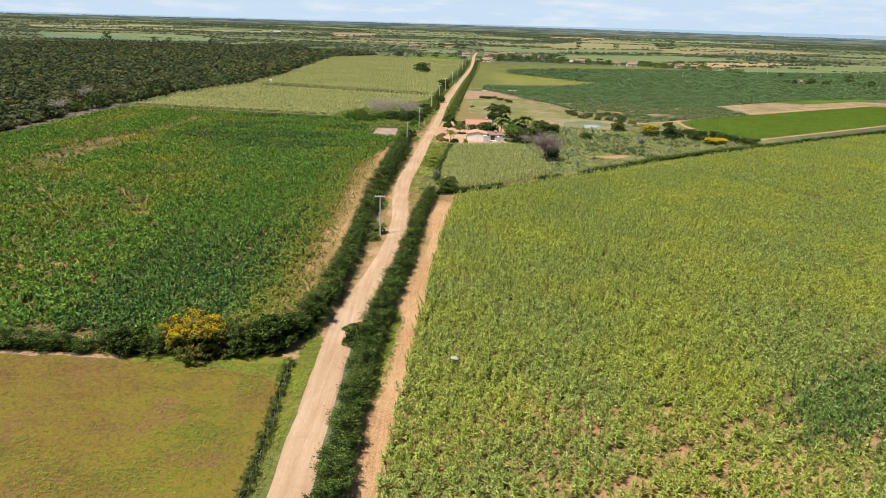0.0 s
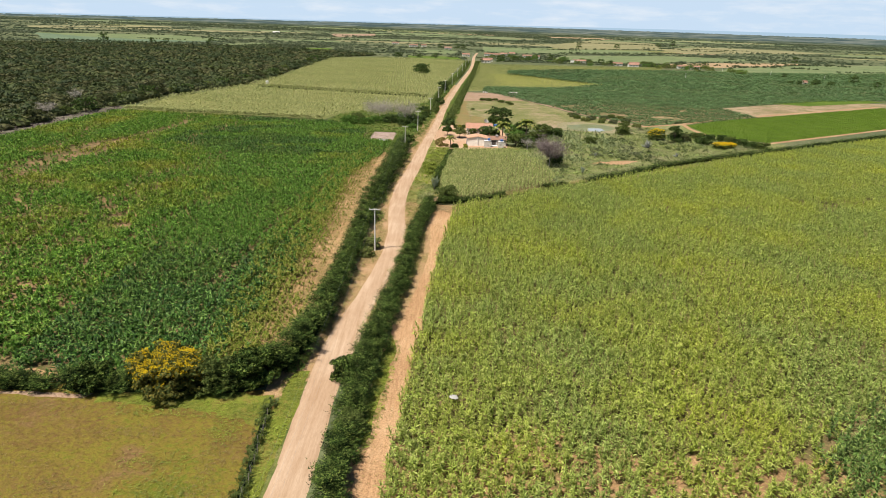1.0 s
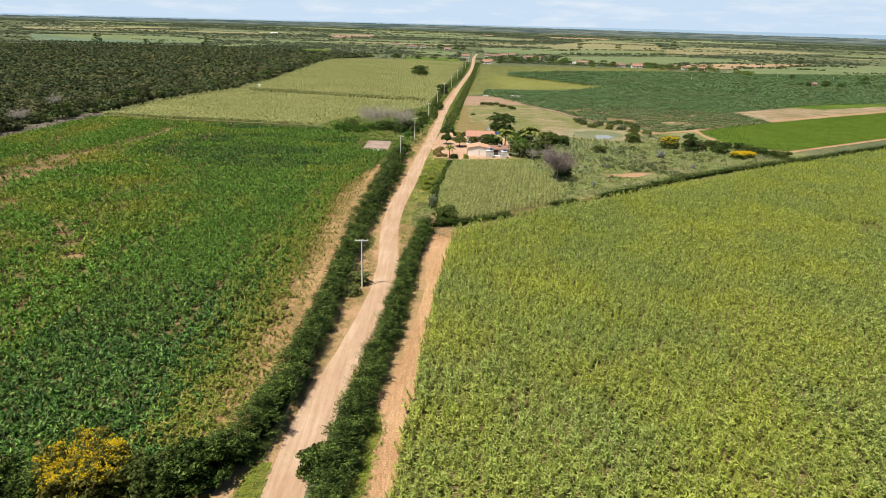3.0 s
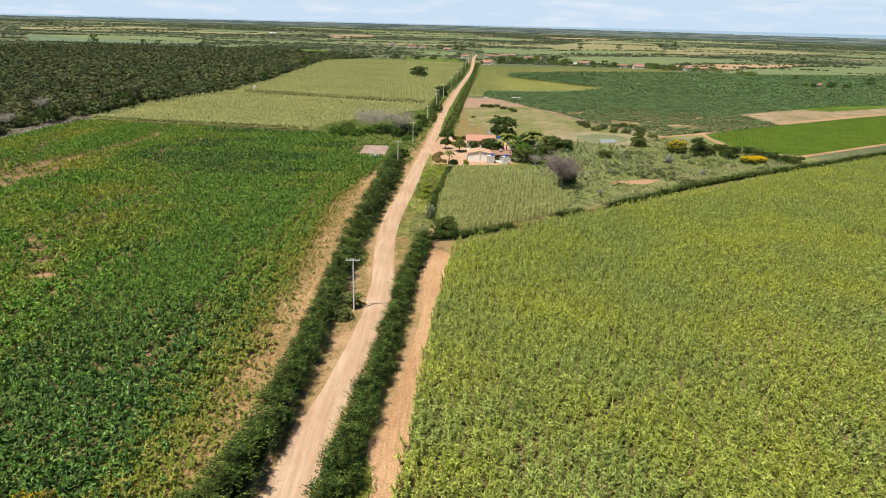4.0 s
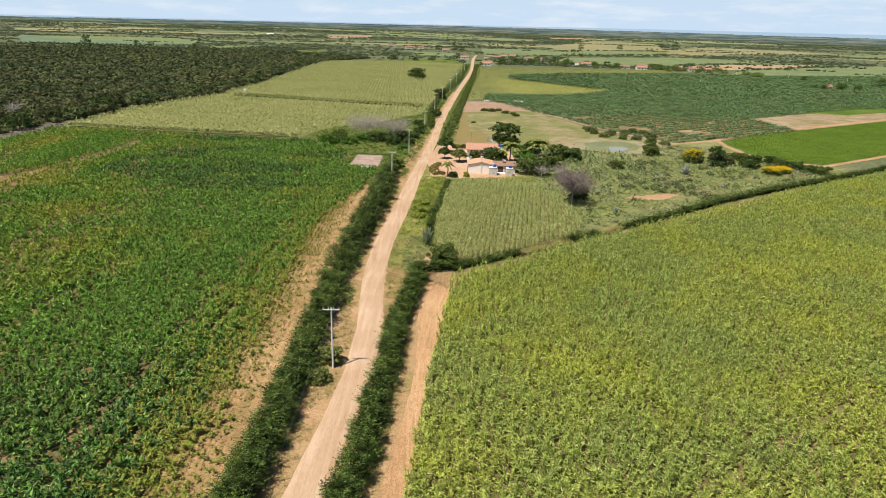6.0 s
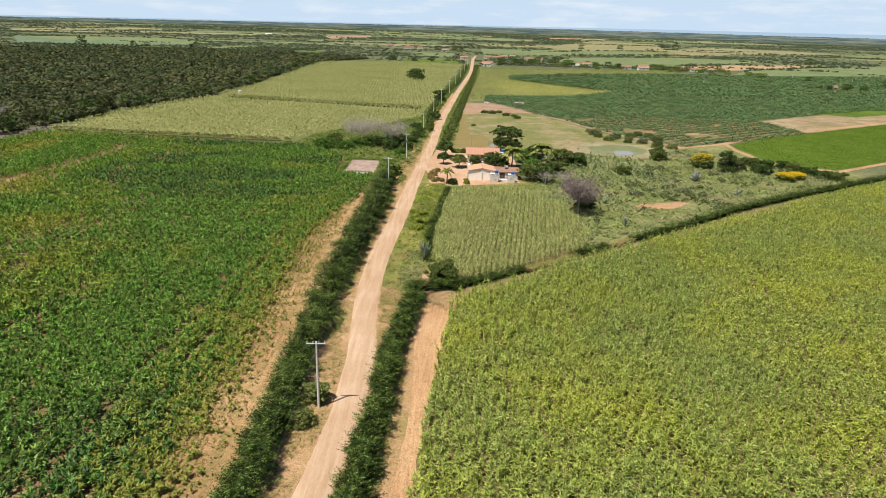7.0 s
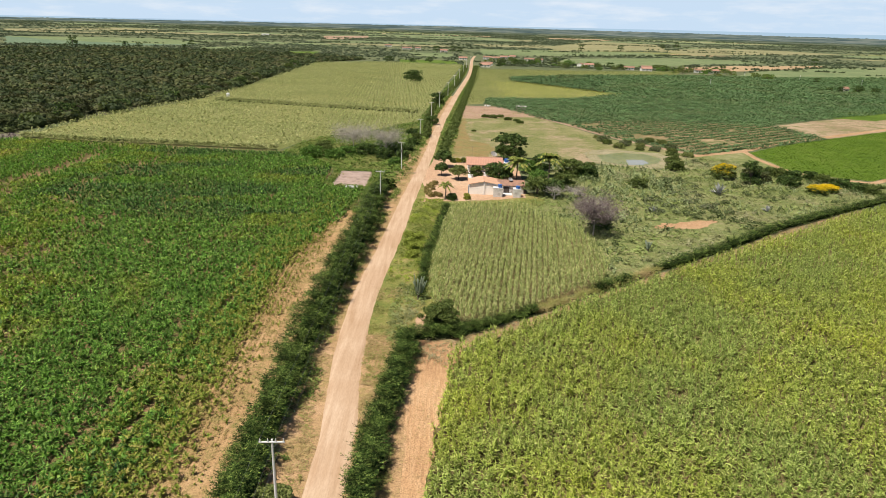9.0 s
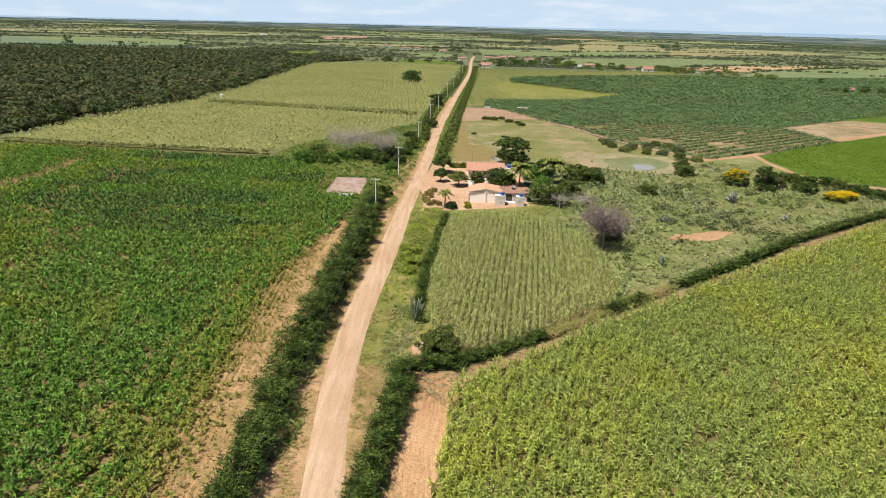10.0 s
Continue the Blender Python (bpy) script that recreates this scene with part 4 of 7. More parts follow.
sheet("yard_ground", YARD, 0.05, M_YARD, "swept orange earth yard round the farmhouses", "yard", 2.5, 0.6)
sheet("paddock_ground", PADDOCK, 0.03, M_PADDOCK, "grazed olive paddock with bare earth", "paddock")
sheet("yellow_field_ground", YELLOW_STRIP, 0.04, M_FARCORN, "olive-yellow crop strip beside the road", "field")
sheet("bush_field_ground", BUSH_FIELD, 0.03, M_CASSAVA, "dark green field of low bushes", "field")
sheet("thin_rows_ground", [(62, 403), (74, 371), (101, 333), (120, 344), (172, 380), (170, 416), (150, 423), (100, 423), (78, 417)], 0.06, M_THIN, "reddish soil showing between rows of low bushes", "soil", 3, 2.0)
sheet("harvested_ground", TAN_FIELD, 0.05, M_ROUGHTAN, "harvested tan field", "field")
sheet("bright_field_ground", BRIGHT_FIELD, 0.065, M_BRIGHT, "bright green field of young beans", "field")
sheet("far_corn_ground", FAR_CORN, 0.03, M_FARCORN, "floor of the ripening corn field", "field")
sheet("thicket_ground", LEFT_YARD, 0.04, M_GREENVERGE, "grassy plot with thicket beside the road", "grass")


def track(name, points, width, z, material, label):
    """A worn track of even width along a line."""
    p = np.array(points, float)
    s = np.concatenate([[0], np.cumsum(np.hypot(*(p[1:] - p[:-1]).T))])
    v, f, n = [], [], int(s[-1] / 2.5)
    for i in range(n + 1):
        u = s[-1] * i / n
        x, y = np.interp(u, s, p[:, 0]), np.interp(u, s, p[:, 1])
        t = np.array([np.interp(u + 3, s, p[:, k]) - np.interp(u - 3, s, p[:, k]) for k in (0, 1)])
        t /= np.linalg.norm(t)
        for side, q in ((-1, 1), (1, 7)):
            w = side * width / 2 * (1 + 0.35 * noise.noise((u * 0.3, q, 0)))
            v.append((x + t[1] * w, y - t[0] * w, z))
    for i in range(n):
        f.append((2 * i, 2 * i + 1, 2 * i + 3, 2 * i + 2))
    return tagged(mesh_of(name, v, f, material), label, "track", kind="structure")


def band(name, left, right, y0, y1, z, material, label, step=2.0):
    """A strip of ground between two offsets from the middle of the road."""
    v, f = [], []
    ys = np.arange(y0, y1 + step, step)
    for y in ys:
        x = road_x(y)
        v += [(x + left + 0.3 * noise.noise((1, y * 0.4, 0)), y, z), (x + right + 0.3 * noise.noise((2, y * 0.4, 9)), y, z)]
    for i in range(len(ys) - 1):
        f.append((2 * i, 2 * i + 1, 2 * i + 3, 2 * i + 2))
    return tagged(mesh_of(name, v, f, material), label, "verge", kind="structure")


band("verge_west_ground", -7, -1.7, 78, 320, 0.045, M_VERGE, "dry tan grass verge with bare earth")
band("verge_ditch_ground", -4.6, -1.7, -20, 82, 0.055, M_GREENVERGE, "green grass verge beside the road")
band("verge_east_ground", 1.7, 7.6, 100, 172, 0.06, M_VERGE, "dry tan grass verge with bare earth")
band("roadside_bank_ground", -11.5, -3.6, 330, 880, 0.046, M_GREENVERGE, "green weedy bank between the road and the corn")
band("roadside_west_ground", -4.4, -1.6, 318, 520, 0.05, M_VERGE, "dry grass verge beside the straight road")
band("roadside_east_ground", 1.6, 9.5, 268, 880, 0.048, M_GREENVERGE, "grassy bank beside the straight road")
sheet("yard_edge_ground", [(1.5, 242.5), (22, 245.5), (28, 250), (30, 262), (24, 263), (10, 255), (0, 255)], 0.042, M_MEADOW, "grass between the corn plot and the yard", "grass", 2, 0.4)
sheet("track_side_ground", [(96, 325), (119, 304), (126, 293), (142, 277), (148, 287), (128, 298), (123, 309), (122, 339), (112, 335)], 0.045, M_SCRUB, "rough weedy ground between the tracks", "scrub", 2, 0.5)
band("verge_meadow_ground", 1.7, 12.5, 170, 268, 0.045, M_MEADOW, "overgrown green verge before the corn plot")

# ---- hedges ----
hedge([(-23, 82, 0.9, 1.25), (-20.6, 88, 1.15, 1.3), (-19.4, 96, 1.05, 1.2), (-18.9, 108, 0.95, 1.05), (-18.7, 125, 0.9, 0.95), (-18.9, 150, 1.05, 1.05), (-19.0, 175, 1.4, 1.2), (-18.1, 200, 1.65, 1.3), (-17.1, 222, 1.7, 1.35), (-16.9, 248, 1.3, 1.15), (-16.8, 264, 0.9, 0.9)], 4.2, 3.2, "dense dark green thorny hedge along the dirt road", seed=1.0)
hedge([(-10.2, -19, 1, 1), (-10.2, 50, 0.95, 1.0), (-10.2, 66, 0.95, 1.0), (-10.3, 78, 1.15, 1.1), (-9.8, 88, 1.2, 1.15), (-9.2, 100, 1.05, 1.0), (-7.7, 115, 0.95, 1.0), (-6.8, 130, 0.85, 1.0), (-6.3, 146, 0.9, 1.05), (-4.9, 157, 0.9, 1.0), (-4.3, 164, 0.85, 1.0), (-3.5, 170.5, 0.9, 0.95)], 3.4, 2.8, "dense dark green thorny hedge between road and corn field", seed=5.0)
hedge([(-90, 78.3, 1, 0.8), (-75, 78.3, 0.9, 0.8), (-58, 78.4, 1.0, 1.0), (-49, 78.4, 0.8, 0.7)], 3.2, 2.8, "low uneven green hedge at the pasture's edge", seed=9.0)
hedge([(-47.5, 78.5, 1.0, 0.8), (-43, 78.6, 1.1, 1.0), (-38.5, 78.8, 1.0, 0.9), (-34, 79.3, 0.8, 0.7), (-30, 79.2, 1.1, 1.05), (-26, 79.8, 1.2, 1.15), (-22.5, 80.8, 1.2, 1.2)], 3.6, 3.2, "tall dark green bushes in the pasture hedge", seed=12.0)
hedge([(-19.2, -18, 1, 1), (-19.0, 51, 1, 1), (-19.4, 62, 1, 1), (-20.2, 70, 1, 1.1), (-20.6, 77, 1.2, 1.3)], 1.2, 1.2, "low overgrown fence hedge beside the pasture", seed=14.0, templates=FINE_SPRAYS, leaf=L_OLIVE, density=8)
hedge([(-4.2, 171.0, 1.0, 1.3), (2.5, 171.8, 1.1, 1.2), (8.3, 175.6, 1, 1), (12.5, 178.7, 0.9, 0.9), (16.5, 181.6, 1.1, 1.1)], 2.1, 1.6, "trimmed dark green hedge before the corn plot", seed=16.0)
hedge([(28.5, 190.8, 0.9, 0.9), (32.5, 194, 1.2, 1.1), (36.5, 197, 1, 0.9)], 2.1, 1.6, "short stretch of dark green hedge", seed=18.0)
hedge([(44, 203, 0.7, 0.8), (63, 217, 1.1, 1.1), (83.5, 234, 1.2, 1.1), (102, 246.5, 1.0, 1.0), (118.5, 257.5, 1.1, 1.0), (190, 303.5, 1.1, 1.0), (260, 348, 1, 1)], 2.0, 1.5, "long dark green hedge between scrub and corn field", seed=20.0, density=3.4, size=(1.0, 1.7))
hedge([(16.5, 181.6, 0.6, 0.4), (28.5, 190.8, 0.6, 0.4), (37, 197.4, 0.7, 0.5), (44, 203, 0.7, 0.5)], 2.2, 1.5, "low grey-green weedy hedge row", seed=22.0, density=5, leaf=L_GRASS)
hedge([(-2.9, 187, 0.8, 0.8), (-2.2, 208, 1, 1), (0.0, 226, 0.9, 0.9), (1.8, 246, 0.8, 0.8)], 1.5, 1.2, "narrow green hedge beside the corn plot", seed=24.0, density=6)
hedge([(0.0, 315, 0.8, 0.8), (1.6, 338, 0.95, 1), (5.8, 391, 1.1, 1), (9.2, 442, 1, 1), (12.6, 490, 1, 1), (22, 620, 1.1, 1.1), (35, 840, 1.2, 1.2)], 2.9, 1.5, "green roadside hedge along the straight road", seed=26.0, density=2, leaf=L_OLIVE, templates=SMALL_CLUMPS, size=(1.0, 1.8))
hedge([(-6.5, 350, 1, 1), (-7.5, 400, 1, 1), (-5.0, 470, 0.8, 0.7), (5, 560, 0.8, 0.8), (11, 620, 0.8, 0.8), (24, 840, 1, 1)], 2.6, 1.7, "sparse green roadside hedge beside the far corn", seed=28.0, density=2, leaf=L_OLIVE, templates=SMALL_CLUMPS, size=(1.0, 1.8))

# added row: its dark core draws the shaded gap line in the corn
hedge([(-131, 457, 1, 0.9), (-100, 449, 1, 1), (-70, 441.5, 1, 0.9), (-40, 434.5, 1, 1), (-14, 428, 1, 0.9)], 1.2, 2.0, "added corn row standing for a shaded gap line across the far corn", seed=30.0, density=3, templates=SMALL_CLUMPS, size=(0.8, 1.3), leaf=L_FARCORN)

# ---- crops ----
BEANS = [canopy(85 + s, 6, 0.45, 0.25, 0.28) for s in range(5)]
LOW_BUSHES = [canopy(95 + s, 7, 0.5, 0.45, 0.25) for s in range(6)]
THIN_ROWS = [(62, 404), (74, 370), (101, 333), (120, 344), (172, 380), (170, 416), (150, 424), (100, 424), (78, 418)]
CORN_PLANTS = [leafy_plant(100 + s, 2.0, 25, 0.52, 0.17, 0.35, -0.3) for s in range(12)]
CORN_MID = [leafy_plant(112 + s, 2.0, 17, 0.52, 0.21, 0.35, -0.3) for s in range(8)]
CORN_BACK = [leafy_plant(130 + s, 1.8, 8, 0.75, 0.26, 0.0, 0.0) for s in range(6)]
CORN_LIGHT = [leafy_plant(120 + s, 2.0, 15, 0.6, 0.23, 0.35, 0.0) for s in range(8)]
YOUNG_PLANTS = [leafy_plant(140 + s, 1.2, 22, 0.60, 0.21, 0.0, -0.5) for s in range(10)]
YOUNG_MID = [leafy_plant(150 + s, 1.2, 16, 0.62, 0.27, 0.0, -0.5) for s in range(8)]
YOUNG_LIGHT = [leafy_plant(160 + s, 1.2, 14, 0.66, 0.34, 0.0, -0.4) for s in range(8)]


def upto(poly, y0, y1, reach):
    """The part of a field between two lines across the plan that lies within reach of the flight line."""
    return lambda xy: xy[(xy[:, 1] >= y0) & (xy[:, 1] < y1) & (np.abs(xy[:, 0]) < reach(xy[:, 1]))]


def near(y):
    return 15 + 0.66 * y


def thinned(xy, amount):
    """Thins a crop in smooth patches and leaves gaps."""
    k = patchy(xy, 0.11, -0.72 - RNG.uniform(0, 0.25, len(xy)) * amount, 3.0)
    return xy[k]


BARE_SPOTS = [(20, 63, 1.17), (28, 68, 1.07), (23, 56, 1.44), (38, 66, 0.99), (47, 62, 1.62), (12, 66, 0.99), (25, 60, 1.35), (41.5, 56, 1.8), (36, 61, 1.44), (33, 66, 1.26), (18.5, 67.5, 1.07), (30, 55, 1.52), (14, 58, 1.07), (101, 185, 4), (108, 183, 5), (116, 186, 4), (124, 189, 4), (131, 193, 3.5), (104, 177, 3), (51, 63, 1.98), (56, 60, 1.62), (34, 58, 1.44), (27, 52, 1.35)]


def worn(xy, bare=BARE_SPOTS, lines=(((14.5, 50), (31, 61.7), 0.9), ((31, 61.7), (50, 74), 0.9), ((50, 74), (69, 87.5), 0.7), ((69, 87.5), (130, 125), 0.6), ((8, 96), (60, 132), 0.5))):
    """A crop with bare spots and old tracks across it."""
    gap = np.zeros(len(xy))
    for x, y, r in bare:
        gap = np.maximum(gap, 1.1 - np.hypot(xy[:, 0] - x, (xy[:, 1] - y) * 1.3) / r)
    for (x0, y0), (x1, y1), w in lines:
        t = np.clip(((xy[:, 0] - x0) * (x1 - x0) + (xy[:, 1] - y0) * (y1 - y0)) / ((x1 - x0) ** 2 + (y1 - y0) ** 2), 0, 1)
        gap = np.maximum(gap, 0.8 - np.hypot(xy[:, 0] - x0 - t * (x1 - x0), xy[:, 1] - y0 - t * (y1 - y0)) / w * 0.6)
    return xy[RNG.uniform(0, 0.8, len(xy)) > gap]


def gaps(xy, share=0.06):
    """Single plants and small groups that failed to grow."""
    k = patchy(xy, 0.8, -0.75, 2.0) & (RNG.uniform(0, 1, len(xy)) > share)
    return xy[k]


a = worn(thinned(upto(CORN_FIELD, 44, 205, near)(spots(CORN_FIELD, 2.35, (0.9, 31))), 1))
a = a[(a[:, 1] > 78) | (RNG.uniform(0.0, 1.0, len(a)) < 0.72 + (a[:, 1] - 50) / 100) | (a[:, 0] < 8)]
b = gaps(worn(thinned(upto(CORN_FIELD, 205, 400, near)(spots(CORN_FIELD, 1.5, (1.05, 31))), 1)), 0.1)
close = (a[:, 0] < 46) & (a[:, 1] < 182)
rest = spots([(-5.8, -19), (-5.8, 51), (-4.6, 82), (150, 190), (150, -19)], 1.3, (1.0, 31))
rest = rest[inside(CORN_FIELD, rest[:, 0], rest[:, 1]) & ((np.abs(rest[:, 0]) >= near(rest[:, 1])) | (rest[:, 1] < 44))]

# lusher patches of the corn
LUSH_CORN = [[(45, 72), (41.5, 62), (47, 60.5), (53, 62.5), (66, 81.5), (58, 80), (50, 75.5)]]
lusher = np.zeros(len(a), bool)
for poly in LUSH_CORN:
    k = a + RNG.normal(0, 1.2, a.shape)
    lusher |= inside(poly, k[:, 0], k[:, 1])
stuff("lush_corn_crop", [stamp(CORN_PLANTS, a[lusher], 0, (0.75, 1.25), 0.14)], L_DARKCORN, "dark green lusher corn plants over red soil", "corn")
stuff("corn_crop", [stamp(CORN_PLANTS, gaps(a[close & ~lusher]), 0, (0.55, 1.25), 0.14), stamp(CORN_MID, gaps(a[~close & ~lusher]), 0, (0.6, 1.2), 0.14), stamp(CORN_BACK, rest, 0, (0.7, 1.2), 0.14), stamp(CORN_LIGHT, b, 0, (0.8, 1.15), 0.1)], L_CORN, "yellow-green corn plants standing close over red soil", "corn")
def off_edge(xy, x0, width):
    """The crop thins out towards its edge."""
    return xy[RNG.uniform(0.0, 1, len(xy)) ** 0.6 * width < x0 - xy[:, 0]]


a = thinned(upto(GREEN_FIELD, 78, 190, near)(spots(GREEN_FIELD, 2.2, (0.95, -3))), 1)
a = off_edge(a, -26.8, 6.5)


def crop_edge(y):
    """Where the green crop ends beside the bare strip."""
    return np.interp(y, [100, 150, 174, 196, 211, 225, 236, 246], [-26.0, -26.6, -28.2, -30.0, -28.2, -25.2, -22.2, -21.0])


def behind_edge(xy, soft):
    return xy[xy[:, 0] < crop_edge(xy[:, 1]) + 1.0 - soft * RNG.uniform(0, 1, len(xy)) ** 0.7]


GREEN_BARE = [(x, y, r * 1.35) for x, y, r in SPOTS] + [(-85, 161, 3.5), (-81, 156, 3.5), (-76, 150, 4), (-71.5, 143, 3.5), (-52, 82, 4), (-60, 82, 5), (-68, 82.2, 5), (-77, 82, 5), (-85, 82, 4), (-90, 286, 3), (-84, 287.5, 3), (-75, 132, 3)]
GREEN_LINES = [(p, q, w) for line, w in zip(STREAKS, (3.2, 2.9, 2.6, 2.2)) for p, q in zip(line, line[1:])] + [((-39, 112), (-39, 152), 0.6), ((-39, 152), (-37.5, 182), 0.5), ((-70, 100), (-62, 170), 0.7), ((-34, 110), (-34.5, 200), 0.6)]
a = worn(a, GREEN_BARE, GREEN_LINES)
b = worn(upto(GREEN_FIELD, 190, 330, near)(spots(GREEN_FIELD, 1.25, (1.05, -3))), GREEN_BARE, GREEN_LINES)
rest = spots(GREEN_FIELD, 0.35)
rest = rest[np.abs(rest[:, 0]) >= near(rest[:, 1])]
def thin_west(xy):
    """The crop stands thin in long streaks far from the road."""
    h = np.array([noise.fractal((p * 0.055 + 3.0, q * 0.016, 1.0), 1.0, 2.0, 4) for p, q in xy])
    weight = np.clip((-xy[:, 0] - 55) / 40, 0, 1)
    return xy[RNG.uniform(0, 1, len(xy)) > weight * np.clip((h + 0.05) * 1.3, 0.03, 0.5)]


a, b = behind_edge(thin_west(a), 2.5), behind_edge(thin_west(b), 2.5)
g1 = (a[:, 1] < 190) & (a[:, 0] > -58)
lushest = g1 & (a[:, 1] + RNG.normal(0, 2.5, len(a)) + np.array([14 * noise.noise((p * 0.05, q * 0.05, 7.0)) for p, q in a]) < 132)
stuff("lush_crop", [stamp(YOUNG_PLANTS, gaps(a[lushest]), 0, (0.65, 1.35), 0.17)], L_LUSHCROP, "deep green lush sorghum plants with broad leaves", "crop")
g1 &= ~lushest
deep = (b[:, 1] > 225) & (b[:, 0] > -105) & (np.array([noise.fractal((p * 0.02, q * 0.05, 9.0), 1.0, 2.0, 3) for p, q in b]) + RNG.normal(0, 0.06, len(b)) > 0.02)
stuff("deep_green_crop", [stamp(YOUNG_LIGHT, b[deep], 0, (0.8, 1.2), 0.12)], L_LUSHCROP, "deep green bands of sorghum", "crop")
far_side = (a[:, 1] >= 190) | (a[:, 0] <= -58)
west_a = far_side & (a[:, 0] + RNG.normal(0, 4, len(a)) < -66)
far_side &= ~west_a
west_b = ~deep & (b[:, 0] + RNG.normal(0, 4, len(b)) < -80)
stuff("yellowing_green_crop", [stamp(YOUNG_MID, gaps(a[west_a]), 0, (0.6, 1.3), 0.17), stamp(YOUNG_LIGHT, b[west_b], 0, (0.8, 1.2), 0.12)], L_WESTCROP, "green young sorghum with yellowing patches", "crop")
stuff("green_crop", [stamp(YOUNG_PLANTS, gaps(a[g1]), 0, (0.6, 1.3), 0.17), stamp(YOUNG_MID, gaps(a[far_side]), 0, (0.6, 1.3), 0.17), stamp(YOUNG_LIGHT, rest, 0, (0.9, 1.3), 0.12), stamp(YOUNG_LIGHT, b[~deep & ~west_b], 0, (0.8, 1.2), 0.12)], L_GREENCROP, "dark green young sorghum plants with broad leaves", "crop")
e1 = spots([(-34, 86), (-23.5, 86), (-24.5, 130), (-25.5, 200), (-23, 250), (-30, 250), (-37, 200), (-38, 140)], 1.7, (0.95, -3))
e1 = behind_edge(worn(off_edge(e1, -23.2, 7.0), GREEN_BARE, GREEN_LINES), -2.5)
e1 = e1[(e1[:, 1] < 160) | (e1[:, 0] < crop_edge(e1[:, 1]) + RNG.uniform(0, 3, len(e1)) - 1.0)]
stuff("edge_crop", [stamp(YOUNG_PLANTS, e1, 0, (0.6, 1.15), 0.15)], L_EDGECROP, "yellowing young sorghum thinning out beside bare soil", "crop")
PLOT_PLANTS = [crop_plant(180 + s, 1.9, 9, 0.66, 0.12, 0.3, 0.8) for s in range(6)]
stuff("plot_crop", [stamp(PLOT_PLANTS, spots(PLOT, 3.2, (1.05, -8)), 0, (0.85, 1.1), 0.08)], L_PLOT, "pale green tasselled corn in straight rows", "corn")
FAR_PLANTS = [crop_plant(200 + s, 2.0, 7, 1.2, 0.33, 0.2) for s in range(6)]
fc = spots(FAR_CORN, 0.17, (2.2, 4))
mid = 455 - (fc[:, 0] + 123) * 0.25
fc = fc[np.abs(fc[:, 1] - mid) > 4]
u = RNG.uniform(0, 1, 700)
front = np.stack([np.interp(u, [0, 0.33, 0.53, 0.85, 1], [-160, -128, -108, -75, -60.5]), np.interp(u, [0, 0.33, 0.53, 0.85, 1], [324.2, 318.7, 318.4, 315.2, 314.2]) + RNG.uniform(0, 2.0, 700)], 1)
fc = np.concatenate([fc, front])
stuff("far_corn_crop", [stamp(FAR_PLANTS, fc, 0, (0.8, 1.1), 0.1)], L_FARCORN, "ripening olive-yellow corn field", "corn")
jf = spots(BUSH_FIELD, 0.30, (2.3, -56))
jf = jf[~inside(THIN_ROWS, jf[:, 0], jf[:, 1])]
jn, jm = jf[jf[:, 1] < 540], jf[(jf[:, 1] >= 540) & (RNG.uniform(0, 1, len(jf)) < 0.42)]
jt = spots(THIN_ROWS, 0.42, (4.6, -56))
jt = jt[patchy(jt, 0.045, -0.35, 12.0)]
stuff("bush_crop", [stamp(LOW_BUSHES, jn, 0, (1.5, 2.7), 0.1), stamp(LOW_BUSHES, jm, 0, (2.4, 4.0), 0.1), stamp(LOW_BUSHES, jt, 0, (1.1, 2.1), 0.1)], L_BUSHFIELD, "dark green low bushes covering a wide field", "bushes")
stuff("bright_crop", [stamp(BEANS, spots(BRIGHT_FIELD, 0.95, (1.1, -56)), 0, (0.6, 1.1), 0.15)], L_BRIGHT, "bright green young bean plants", "crop")
yc = spots(YELLOW_STRIP, 0.22, (2.0, 3))
ripe = (yc[:, 0] > 40 + 6 * RNG.normal(0, 1, len(yc))) & (yc[:, 1] < 640)
stuff("yellow_crop", [stamp(FAR_PLANTS, yc[ripe], 0, (0.5, 0.75), 0.1)], L_YELLOWCROP, "yellowing low crop", "crop")
stuff("strip_corn_crop", [stamp(FAR_PLANTS, yc[~ripe], 0, (0.6, 0.85), 0.1)], L_STRIPCORN, "pale olive corn in the strip beside the road", "corn")

# ---- forest and far scrub ----
BRUSH = [(-174, 190), (-172, 190), (-165.4, 238), (-164, 270), (-161.7, 320), (-163, 336), (-170, 334), (-174, 300)]
sheet("brush_border_ground", BRUSH, 0.045, M_BRUSH, "grey dry brush along the forest's edge", "scrub", 3, 0.6)
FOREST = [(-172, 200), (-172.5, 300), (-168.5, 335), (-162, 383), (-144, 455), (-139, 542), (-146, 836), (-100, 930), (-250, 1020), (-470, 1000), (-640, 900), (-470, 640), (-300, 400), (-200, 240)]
sheet("forest_ground", FOREST, 0.03, M_FORESTSHADE, "undergrowth of the dry forest, darkened for the shade between trees", "forest floor", 8, 1.5)
FOREST_TREES = [clump(300 + s, 54, 0.5, 0.6, 0.16, 5) for s in range(8)]
FOREST_FAR = [clump(320 + s, 12, 0.5, 0.62, 0.25, 4) for s in range(6)]
w = spots(FOREST, 0.036)
far_ones = w[:, 1] >= 480
wn1, wf1 = w[~far_ones], w[far_ones]
wd = spots(FOREST, 0.0085)
wd = wd[patchy(wd, 0.02, -0.25, 9.0)]
stuff("dark_forest_trees", [stamp(FOREST_TREES, wd, 0.4, sizes=5.5 + 6 * RNG.uniform(0, 1, len(wd)) ** 1.8, tilt=0.15)], L_FORESTDARK, "dark green taller trees standing in the dry forest", "forest")
